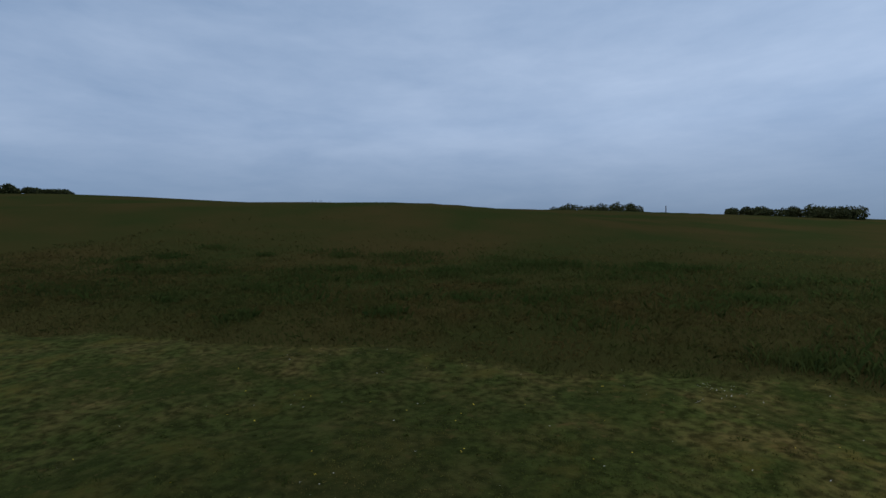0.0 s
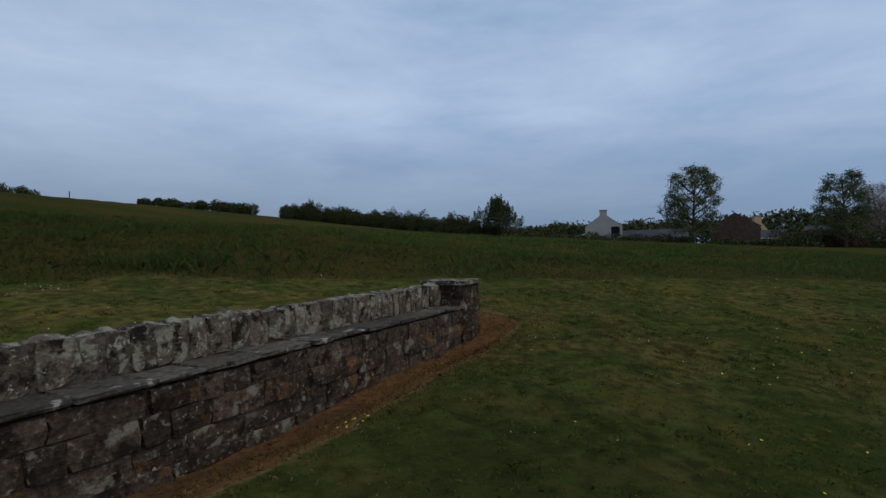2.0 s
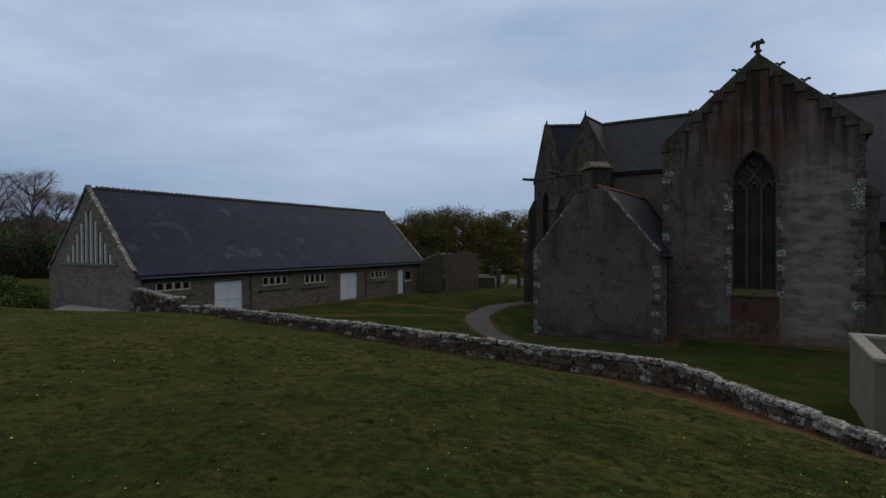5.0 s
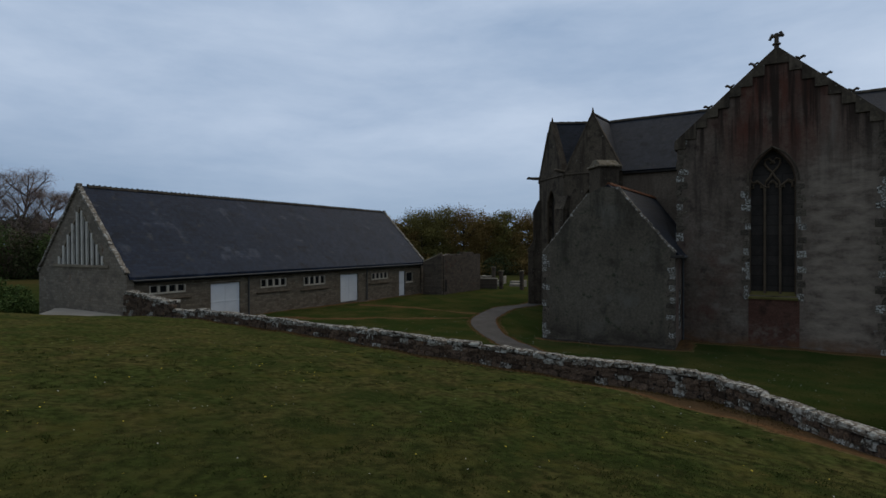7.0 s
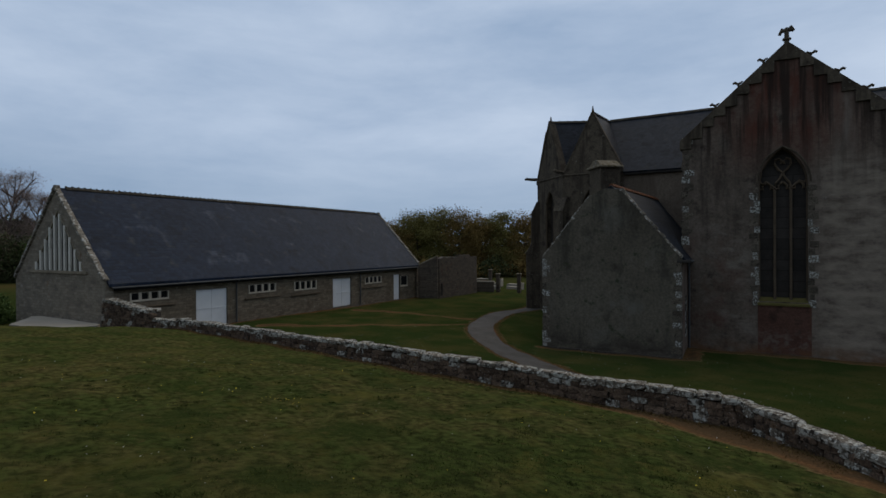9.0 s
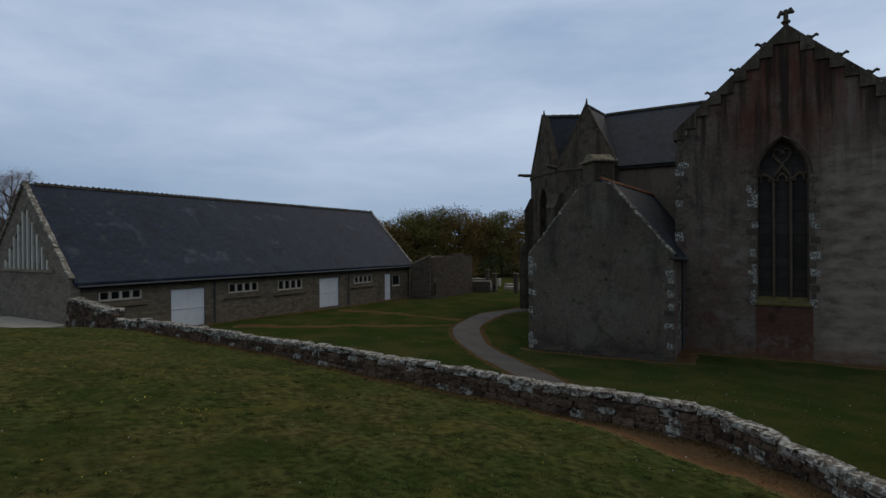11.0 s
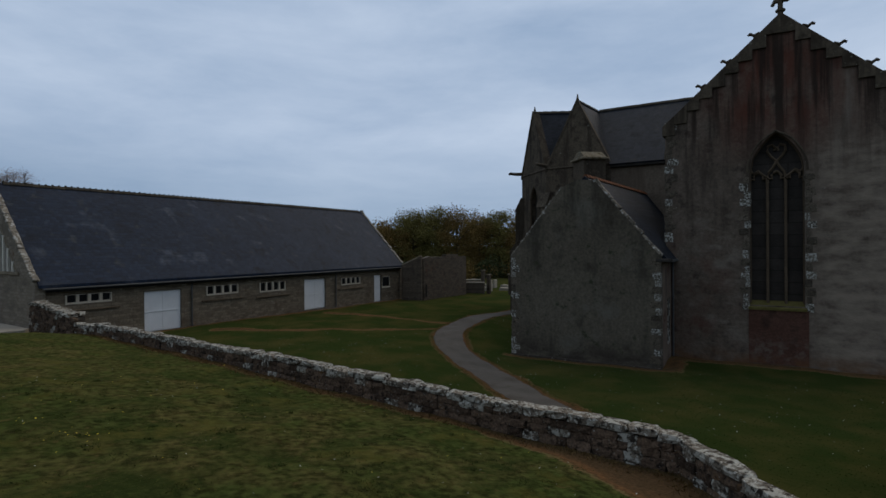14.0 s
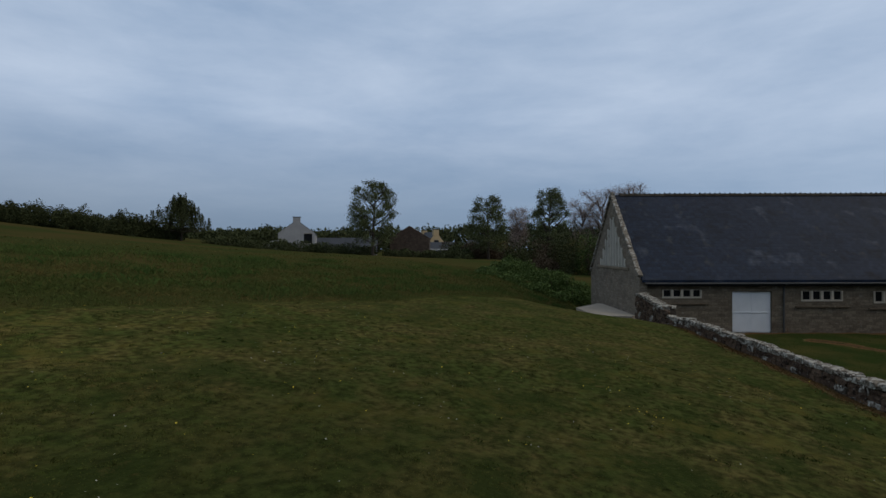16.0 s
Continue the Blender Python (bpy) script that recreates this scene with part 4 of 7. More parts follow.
def slab(bm, pts, thick):
    """A flat roof sheet through 3D points with a thickness below it."""
    pts = [Vector(p) for p in pts]
    nrm = (pts[1] - pts[0]).cross(pts[2] - pts[0]).normalized()
    if nrm.z < 0:
        nrm = -nrm
    top, low = [bm.verts.new(p) for p in pts], [bm.verts.new(p - nrm * thick) for p in pts]
    bm.faces.new(top)
    bm.faces.new(low[::-1])
    for i in range(len(pts)):
        j = (i + 1) % len(pts)
        bm.faces.new((top[i], low[i], low[j], top[j]))
    return bm


def field_stone(seed, rough=0.1, round_=0.2):
    """A unit block worn round and lumpy: a cube cut once each way, its corners drawn in and every point shifted."""
    r = random.Random(seed)
    bm = boxes((-0.5, 0.5, -0.5, 0.5, -0.5, 0.5))
    bmesh.ops.subdivide_edges(bm, edges=list(bm.edges), cuts=1, use_grid_fill=True)
    for v in bm.verts:
        far = v.co.length / 0.5
        v.co *= 1 - round_ * max(0.0, far - 1.0)
        v.co += Vector((r.uniform(-1, 1), r.uniform(-1, 1), r.uniform(-1, 1))) * rough * 0.5
    return bm


def build_church():
    t = thing("church", (TC, 44.0, CB), "old stone church with steep slate roofs, stained walls and gothic windows", "church")
    stone, grey, red = M["church_stone"], M["render_grey"], M["render_red"]
    bpy.context.view_layer.update()
    inv = t.matrix_world.inverted()
    rnd = random.Random(11)

    # transept front with its great window
    wx = TC - 0.18
    opening = arch(wx, 1.07, -1.05, 5.0, 6.88)
    zl, za = 7.52, 12.0
    front = [(TX0, CB), (TX1, CB), (TX1, zl), (TC, za), (TX0, zl)]
    part("transept_front", pierced(front, [opening], "y", TY, TY + 0.9), red, t, "stained red-brown and grey rendered gable")
    for x, name in ((TX0, "transept_side"), (TX1 - 0.7, "transept_side")):
        part(name, boxes((x, x + 0.7, TY + 0.9, 49.0, CB, zl - 0.2)), stone, t)
    for sg in (-1, 1):
        ex = TC + sg * (TC - TX0 + 0.1)
        part("transept_roof", slab(bmesh.new(), [(ex, TY + 0.75, zl - 0.35), (TC, TY + 0.75, za - 0.3), (TC, CY + 0.5, za - 0.3), (ex, CY + 0.5, zl - 0.35)], 0.14), M["slate_church"], t)
    # window: glass, mullions, tracery bars, sloping sill
    win = part("great_window", prism(bmesh.new(), opening, "y", TY + 0.52, TY + 0.56), M["church_glass"], t, "tall three-light gothic window with stone tracery")
    for k in (-1, 1):
        part("mullion", bevelled(boxes((wx + k * 0.355 - 0.06, wx + k * 0.355 + 0.06, TY + 0.3, TY + 0.55, -1.0, 4.72)), 0.02), M["tracery"], win)
    yt = TY + 0.42
    bars = []
    # cusped heads of the three lights
    for c in (-0.71, 0.0, 0.71):
        for sg in (-1, 1):
            bars.append([(wx + c + sg * 0.35, yt, 4.62), (wx + c + sg * 0.30, yt, 4.82), (wx + c + sg * 0.17, yt, 4.80), (wx + c + sg * 0.20, yt, 4.95), (wx + c + sg * 0.09, yt, 5.08), (wx + c, yt, 5.16)])
    # a heart on a forked stem, and two drooping lobes beside it
    for sg in (-1, 1):
        bars.append([(wx + sg * 0.355, yt, 4.85), (wx + sg * 0.30, yt, 5.12), (wx + sg * 0.12, yt, 5.35), (wx, yt, 5.62)])
        bars.append([(wx, yt, 5.62), (wx + sg * 0.2, yt, 5.82), (wx + sg * 0.36, yt, 6.08), (wx + sg * 0.33, yt, 6.32), (wx + sg * 0.16, yt, 6.38), (wx + sg * 0.03, yt, 6.22), (wx + sg * 0.09, yt, 6.10)])
        bars.append([(wx + sg * 0.355, yt, 4.85), (wx + sg * 0.55, yt, 5.02), (wx + sg * 0.72, yt, 5.2), (wx + sg * 0.92, yt, 5.08), (wx + sg * 1.02, yt, 5.22)])
    for pts in bars:
        part("tracery_bar", tube(bmesh.new(), pts, 0.06, n=6), M["tracery"], win)
    ring = [(p[0], TY + 0.36, p[1]) for p in opening[1:]] + [(opening[0][0], TY + 0.36, opening[0][1])]
    part("inner_moulding", tube(bmesh.new(), ring, 0.07, n=6), M["tracery"], win)
    hood = [(p[0] + (0.10 if p[0] > wx else -0.10) * (0.4 if abs(p[0] - wx) < 0.3 else 1), TY + 0.01, p[1] + 0.06) for p in opening[2:]]
    part("hood_mould", tube(bmesh.new(), hood, 0.06, n=6), stone, win)
    bm = bmesh.new()
    prism(bm, [(TY - 0.10, -1.25), (TY + 0.5, -1.25), (TY + 0.5, -0.85), (TY - 0.10, -1.15)], "x", wx - 1.14, wx + 1.14)
    part("sloping_sill", bm, M["sill_moss"], win, "mossy sloping stone sill")
    part("apron", boxes((wx - 1.12, wx + 1.2, TY - 0.03, TY + 0.02, -3.7, -1.25)), M["apron_red"], win, "dull red plaster panel under the sill")
    # stepped coping stones up the gable
    n = 9
    for sg in (-1, 1):
        for i in range(n):
            xa, xb = (TC - TX0 + 0.12) * i / n, (TC - TX0 + 0.12) * (i + 1) / n
            sl = (za - zl) / (TC - TX0)
            top0, top1 = za + 0.25 - xa * sl, za + 0.25 - xb * sl
            low = top1 - 0.34 - rnd.uniform(0, 0.12)
            poly = [(TC + sg * xa, low), (TC + sg * xb, low), (TC + sg * xb, top1), (TC + sg * xa, top0)]
            part("gable_step", prism(bmesh.new(), poly, "y", TY - 0.09 - rnd.uniform(0, 0.03), TY + 0.85), M["church_stone"], t)
        for xk in (0.98, 2.12, 3.22):
            z = za + 0.25 - xk * (za - zl) / (TC - TX0)
            bm = bmesh.new()
            tube(bm, [(TC + sg * xk, TY + 0.3, z - 0.1), (TC + sg * (xk + 0.05), TY + 0.3, z + 0.16), (TC + sg * (xk + 0.24), TY + 0.3, z + 0.3)], 0.09, 0.06, n=6)
            tube(bm, [(TC + sg * (xk + 0.02), TY + 0.3, z + 0.2), (TC + sg * (xk - 0.14), TY + 0.3, z + 0.3)], 0.06, 0.04, n=6)
            tube(bm, [(TC + sg * (xk + 0.2), TY + 0.3, z + 0.28), (TC + sg * (xk + 0.32), TY + 0.3, z + 0.22)], 0.075, 0.05, n=6)
            part("crocket", bm, M["church_stone"], t)
    bm = bmesh.new()
    tube(bm, [(TC, TY + 0.3, za + 0.1), (TC, TY + 0.3, za + 0.55), (TC, TY + 0.3, za + 1.04)], 0.12, 0.10, n=8)
    tube(bm, [(TC - 0.27, TY + 0.3, za + 0.9), (TC + 0.27, TY + 0.3, za + 0.92)], 0.10, 0.10, n=8)
    tube(bm, [(TC - 0.32, TY + 0.3, za + 0.72), (TC - 0.18, TY + 0.3, za + 1.02)], 0.08, 0.08, n=6)
    tube(bm, [(TC + 0.30, TY + 0.3, za + 0.84), (TC + 0.16, TY + 0.3, za + 1.1)], 0.08, 0.08, n=6)
    tube(bm, [(TC, TY + 0.3, za + 0.42), (TC, TY + 0.3, za + 0.50)], 0.2, 0.2, n=8)
    part("gable_finial", bm, M["church_stone"], t, "weathered stone cross on the gable peak")

    # quoins at the corners and round the jambs, blotched white
    q = [mesh_of("quoin", field_stone(130 + i, 0.12, 0.10), M["quoin_white" if i > 3 else "quoin"]) for i in range(7)]

    def quoin(x, y, z, w, d, h):
        piece("quoin", q[rnd.randrange(7)], SITE @ Matrix.Translation((x + rnd.uniform(-0.05, 0.05), y + 0.02, z)) @ Matrix.Rotation(rnd.uniform(-0.06, 0.06), 4, "Y") @ Matrix.Diagonal((w * rnd.uniform(0.75, 1.1), d, h * 1.03, 1)), t, inv)

    z = 1.9
    k = 0
    while z < 7.6:
        h = rnd.uniform(0.36, 0.5)
        w = 0.62 if k % 2 else 0.40
        quoin(TX0 + w / 2 - 0.03, TY + 0.2, z + h / 2, w, 0.5, h - 0.02)
        z += h
        k += 1
    z = CB + 0.5
    while z < 7.5:
        h = rnd.uniform(0.36, 0.5)
        w = 0.6 if k % 2 else 0.38
        quoin(TX1 - w / 2 + 0.03, TY + 0.2, z + h / 2, w, 0.5, h - 0.02)
        z += h
        k += 1
    for sg in (-1, 1):
        z = -1.3
        while z < 4.7:
            h = rnd.uniform(0.28, 0.42)
            w = 0.42 if k % 2 else 0.26
            quoin(wx + sg * (1.07 + w / 2), TY + 0.1, z + h / 2, w, 0.3, h - 0.02)
            z += h
            k += 1

    # corner buttress on the nave side
    bm = boxes((TX1 - 0.02, TX1 + 0.62, TY + 0.35, TY + 1.35, CB, 4.1))
    for zz, out in ((4.1, 0.66), (1.35, 0.8), (-0.95, 0.94)):
        prism(bm, [(TX1 - 0.02, zz), (TX1 + out + 0.12, zz), (TX1 + out + 0.12, zz + 0.12), (TX1 - 0.02, zz + 0.75)], "y", TY + 0.28, TY + 1.42)
    box(bm, TX1 + 0.6, TX1 + 0.8, TY + 0.35, TY + 1.35, CB, 1.35)
    box(bm, TX1 + 0.78, TX1 + 0.94, TY + 0.35, TY + 1.35, CB, -0.95)
    part("buttress", bm, stone, t)

    # choir and nave under one long ridge
    part("choir_wall", boxes((CX + HW, TX0, WALL, WALL + 0.7, CB, CEAVE)), M["render_pale"], t)
    part("choir_cornice", bevelled(boxes((CX + HW, TX0, WALL - 0.22, WALL + 0.1, CEAVE - 0.32, CEAVE - 0.02)), 0.03), M["dark_stone"], t)
    part("choir_roof", slab(bmesh.new(), [(CX + HW, WALL - 0.3, CEAVE - 0.08), (TX0 + 3.5, WALL - 0.3, CEAVE - 0.08), (TX0 + 5, CY, CRIDGE), (CX, CY, CRIDGE)], 0.15), M["slate_church"], t)
    part("choir_roof_back", slab(bmesh.new(), [(CX + HW, 2 * CY - WALL + 0.3, CEAVE - 0.08), (32, 2 * CY - WALL + 0.3, CEAVE - 0.08), (32, CY, CRIDGE), (CX, CY, CRIDGE)], 0.15), M["slate_church"], t)
    part("choir_back_wall", boxes((CX + HW, 31.5, 55.6, 56.3, CB, CEAVE)), stone, t)
    part("nave_wall", boxes((TX1, 31.5, 38.8, 39.5, CB, 3.3)), stone, t)
    ys = 38.1
    zs = CRIDGE - (CRIDGE - 2.98) / (CY - 38.1) * (CY - ys)
    part("nave_roof", slab(bmesh.new(), [(TX1 - 2.0, ys, zs), (32, ys, zs), (32, CY, CRIDGE), (TX1 - 6.0, CY, CRIDGE)], 0.15), M["slate_church"], t)
    part("nave_gutter", tube(bmesh.new(), [(TX1 + 0.3, ys - 0.05, zs - 0.12), (32, ys - 0.05, zs - 0.12)], 0.08, n=8), M["zinc"], t)
    part("nave_end_wall", prism(bmesh.new(), [(38.8, CB), (55.6, CB), (55.6, CEAVE), (CY, CRIDGE - 0.2), (38.8, 3.3)], "x", 31.2, 31.9), stone, t)
    bm = bmesh.new()
    prism(bm, [(CY - 0.16, -0.12), (CY, 0.03), (CY + 0.16, -0.12), (CY + 0.16, -0.04), (CY, 0.12), (CY - 0.16, -0.04)], "x", -0.16, 0.16)
    tile = mesh_of("ridge_tile", bm, M["ridge"])
    i = 0
    x = CX + 0.2
    while x < 31.5:
        piece("ridge_tile", tile, SITE @ Matrix.Translation((x, 0, CRIDGE + 0.03 + rnd.uniform(-0.012, 0.012))), t, inv)
        x += 0.33

    # many-sided east end: each face under its own steep gable
    for ang in (0, 45, 90, 135, 180):
        rot = Matrix.Translation((CX, CY, 0)) @ Matrix.Rotation(radians(-ang), 4, "Z")

        def turned(bm):
            bm.transform(rot)
            return bm
        apex = 12.15
        hole = arch(0, 0.8, -1.0, 4.9, 6.45, 6)
        outline = [(-HW, CB), (HW, CB), (HW, CEAVE), (0, apex), (-HW, CEAVE)]
        w = part("apse_wall", turned(pierced(outline, [hole], "y", -APO, -APO + 0.8)), stone, t, "dark lichen-spotted stone wall with a steep gable")
        g = part("lancet_window", turned(prism(bmesh.new(), hole, "y", -APO + 0.5, -APO + 0.54)), M["church_glass"], w)
        part("mullion", turned(bevelled(boxes((-0.05, 0.05, -APO + 0.35, -APO + 0.5, -1.0, 5.2)), 0.015)), M["tracery"], g)
        part("jamb_moulding", turned(tube(bmesh.new(), [(p[0], -APO + 0.12, p[1]) for p in hole[1:]] + [(hole[0][0], -APO + 0.12, hole[0][1])], 0.09, n=6)), M["tracery"], g)
        bm = bmesh.new()
        for sg in (-1, 1):
            slab(bm, [(sg * (HW + 0.12), -APO + 0.1, CEAVE - 0.15), (0, -APO + 0.1, apex), (0, 0, CRIDGE - 0.02)], 0.14)
        part("apse_roof", turned(bm), M["slate_church"], t)
        for sg in (-1, 1):
            bm = bmesh.new()
            prism(bm, [(0, apex + 0.14), (0, apex - 0.05), (sg * (HW + 0.06), CEAVE - 0.25), (sg * (HW + 0.1), CEAVE - 0.05)], "y", -APO - 0.06, -APO + 0.5)
            part("gable_coping", turned(bm), M["church_stone"], t)
        part("string_course", turned(bevelled(boxes((-HW - 0.05, HW + 0.05, -APO - 0.07, -APO + 0.1, CEAVE - 0.06, CEAVE + 0.06)), 0.03)), M["church_stone"], t)
        part("gable_tip", turned(tube(bmesh.new(), [(0, -APO + 0.15, apex), (0, -APO + 0.15, apex + 0.5)], 0.13, 0.03, n=6)), stone, t)
        bm = bmesh.new()
        n = 14
        for i in range(n):
            y = -APO + 0.5 + (APO - 0.6) * i / n
            zz = apex + (CRIDGE - apex) * (y + APO) / APO + 0.02
            prism(bm, [(-0.13, zz - 0.08), (0, zz + 0.02), (0.13, zz - 0.08), (0.0, zz + 0.10 + 0.02 * (i % 2))], "y", y, y + 0.36)
        part("ridge_tiles", turned(bm), M["ridge"], t)
    # square pier with a weathered ledge, set cornerwise where the choir begins
    turn = Matrix.Translation((-14.25, 43.9, 0)) @ Matrix.Rotation(radians(42), 4, "Z")
    bm = boxes((-0.8, 0.8, -0.8, 0.8, CB, 7.55))
    bm.transform(turn)
    pier = part("corner_pier", bm, stone, t, "square stone pier set cornerwise, blotched with lichen")
    bm = bevelled(boxes((-0.98, 0.98, -0.98, 0.98, 7.55, 7.72)), 0.04)
    prism(bm, [(-0.9, 7.72), (0.9, 7.72), (0.3, 8.15), (-0.3, 8.15)], "x", -0.8, 0.8)
    bm.transform(turn)
    part("pier_ledge", bm, M["coping"], pier, "pale projecting stone ledge")
    # buttresses and water spouts at the corners of the east end
    for ang in (22.5, 67.5, 112.5):
        rot = Matrix.Translation((CX, CY, 0)) @ Matrix.Rotation(radians(-ang), 4, "Z")
        r = APO / math.cos(radians(22.5))
        bm = boxes((-0.42, 0.42, -r - 0.55, -r + 0.4, CB, 4.6), (-0.5, 0.5, -r - 1.0, -r - 0.5, CB, 1.2))
        prism(bm, [(-r - 0.62, 4.6), (-r + 0.3, 4.6), (-r + 0.2, 5.7), (-r - 0.1, 5.7)], "x", -0.47, 0.47)
        prism(bm, [(-r - 1.1, 1.2), (-r - 0.4, 1.2), (-r - 0.4, 2.3)], "x", -0.55, 0.55)
        bm.transform(rot)
        b = part("buttress", bm, stone, t)
        bm = bmesh.new()
        tube(bm, [(0, -r + 0.3, CEAVE + 0.22), (0, -r - 0.55, CEAVE + 0.25), (0, -r - 0.95, CEAVE + 0.3)], 0.16, 0.12, n=6)
        tube(bm, [(0, -r - 0.85, CEAVE + 0.32), (0, -r - 1.1, CEAVE + 0.24)], 0.14, 0.09, n=6)
        bm.transform(rot)
        part("water_spout", bm, stone, b, "carved stone water spout")
    return t


def build_annex():
    """The gabled sacristy set against the choir."""
    x0, x1, y0, pk = -15.2, -7.93, 33.0, -11.5
    t = thing("sacristy", (pk, 37.0, CB), "grey rendered gabled annex with white-blotched corner stones", "annex")
    bpy.context.view_layer.update()
    inv = t.matrix_world.inverted()
    rnd = random.Random(21)
    gable = [(x0, CB), (x1, CB), (x1, 1.25), (pk + 0.62, 4.88), (pk - 0.2, 5.0), (pk - 1.0, 4.62), (x0, 1.25)]
    part("front_gable", prism(bmesh.new(), gable, "y", y0, y0 + 0.6), M["render_grey"], t, "plain grey rendered gable, damp and streaked")
    part("side_wall", boxes((x1 - 0.6, x1, y0 + 0.6, TY, CB, 1.15)), M["plaster_pink"], t, "faded pinkish plaster side wall")
    slit = part("slit_window", boxes((x1 - 0.02, x1 + 0.012, 35.0, 35.32, -2.9, -0.9)), M["dark_glass"], t, "narrow dark slit window")
    part("slit_surround", boxes((x1 - 0.02, x1 + 0.03, 34.9, 34.996, -3.0, -0.8), (x1 - 0.02, x1 + 0.03, 35.324, 35.42, -3.0, -0.8)), M["quoin_white"], slit)
    part("side_wall", boxes((x0, x0 + 0.6, y0 + 0.6, WALL, CB, 1.15)), M["render_grey"], t)
    pe = -10.75
    zr = 5.2
    part("roof", slab(bmesh.new(), [(x1 + 0.25, y0 + 0.5, 1.1), (pk, y0 + 0.5, zr), (pe, WALL, zr), (x1 + 0.25, WALL, 1.1)], 0.13), M["slate_church"], t)
    part("roof", slab(bmesh.new(), [(x0 - 0.25, y0 + 0.5, 1.1), (pk, y0 + 0.5, zr), (pe, WALL, zr), (x0 - 0.25, WALL, 1.1)], 0.13), M["slate_church"], t)
    tile = mesh_of("ridge_tile", prism(bmesh.new(), [(-0.15, -0.06), (0.15, -0.06), (0.06, 0.10), (-0.06, 0.10)], "y", 0, 0.37), M["terracotta"])
    for i in range(31):
        u = i / 31
        piece("ridge_tile", tile, SITE @ Matrix.Translation((pk + (pe - pk) * u, y0 + 0.7 + (WALL - 0.1 - y0 - 0.7) * u, zr + 0.015 * (i % 2))), t, inv, "orange terracotta ridge tile")
    part("kneeler", bevelled(boxes((x1 - 0.2, x1 + 0.42, y0 - 0.03, y0 + 0.7, 1.0, 1.14)), 0.04, 2), M["dark_stone"], t)
    part("gutter", tube(bmesh.new(), [(x1 + 0.28, y0 + 0.6, 1.02), (x1 + 0.28, TY - 0.05, 1.02)], 0.07, n=8), M["zinc"], t)
    part("downpipe", tube(bmesh.new(), [(x1 + 0.1, TY - 0.12, 1.0), (x1 + 0.1, TY - 0.12, -3.8)], 0.05, n=8), M["zinc"], t)
    # stones of the sloping copings
    cs = [mesh_of("coping_stone", rough_stone(0.33, 0.42, 0.14, 60 + i, 0.04, 0.04), M["gable_coping"]) for i in range(4)]
    for sg in (1, -1):
        a, b = Vector((pk + (0.62 if sg > 0 else -1.0), y0 + 0.22, 4.88 if sg > 0 else 4.62)), Vector((x1 if sg > 0 else x0, y0 + 0.22, 1.25))
        n = 15
        for i in range(n):
            p = a.lerp(b, (i + 0.5) / n) + Vector((0, rnd.uniform(-0.03, 0.03), 0.02 + rnd.uniform(-0.03, 0.03)))
            rot = Matrix.Rotation(math.atan2(-(b.z - a.z), b.x - a.x) + rnd.uniform(-0.06, 0.06), 4, "Y")
            piece("coping_stone", cs[rnd.randrange(4)], SITE @ Matrix.Translation(p) @ rot @ Matrix.Diagonal((rnd.uniform(0.85, 1.05), 1, rnd.uniform(0.8, 1.2), 1)), t, inv)
    q = [mesh_of("quoin", field_stone(180 + i, 0.12, 0.10), M["quoin_white" if i > 3 else "quoin"]) for i in range(6)]
    for x, sg in ((x0, 1), (x1, -1)):
        z, k = CB + 0.45, 0
        while z < 1.0:
            h = rnd.uniform(0.26, 0.40)
            w = 0.52 if k % 2 else 0.32
            w *= rnd.uniform(0.7, 1.0)
            piece("quoin", q[rnd.randrange(6)], SITE @ Matrix.Translation((x + sg * (w / 2 - 0.03), y0 + 0.16, z + h / 2)) @ Matrix.Rotation(rnd.uniform(-0.06, 0.06), 4, "Y") @ Matrix.Diagonal((w, 0.36, h * 1.02, 1)), t, inv)
            z += h
            k += 1
    part("foot_course", bevelled(boxes((x0 - 0.06, x1 + 0.06, y0 - 0.08, y0 + 0.1, CB, -3.8)), 0.03), M["wall_core"], t)
    return t


M["plaster_pink"] = mat("plaster_pink", (0.140, 0.098, 0.072), (0.200, 0.152, 0.116), 1.2, 0.97, 0.5, 9, [((0.09, 0.045, 0.03), 0.8, 0.52, 0.15), ((0.22, 0.19, 0.155), 1.6, 0.6, 0.1)], streak=((0.05, 0.037, 0.028), 1.6, 0.52), tint=0.15, spec=0.1)
M["dark_stone"] = mat("dark_stone", (0.025, 0.022, 0.018), (0.042, 0.036, 0.029), 1.5, 0.95, 0.4, 14)
M["sill_moss"] = mat("sill_moss", (0.085, 0.068, 0.016), (0.125, 0.102, 0.030), 2.5, 0.97, 0.4, 18)
M["apron_red"] = mat("apron_red", (0.074, 0.035, 0.024), (0.102, 0.052, 0.036), 1.2, 0.97, 0.5, 12, [((0.036, 0.022, 0.016), 1.0, 0.56, 0.15)], tint=0.16, spec=0.1, washes=(((0.17, 0.142, 0.112), (-4.7, -2.1), (-3.5, -2.7), 0.4, 3.2, (1, 1, 1.0), 0.45, 0.22, 0.7), ((0.13, 0.062, 0.028), (-4.7, -2.1), (-4.2, -3.45), 0.2, 2.0, (1, 1, 1), 0.4, 0.2, 0.7)))
build_church()
build_annex()

# ---- stone walls of the grounds ----
STONES = {}


def stone_set(key, material, n=8, jit=0.07, rounding=0.22):
    if key not in STONES:
        STONES[key] = [mesh_of("stone", field_stone(200 + i + 17 * len(STONES), jit * 2.2, rounding), material) for i in range(n)]
    return STONES[key]


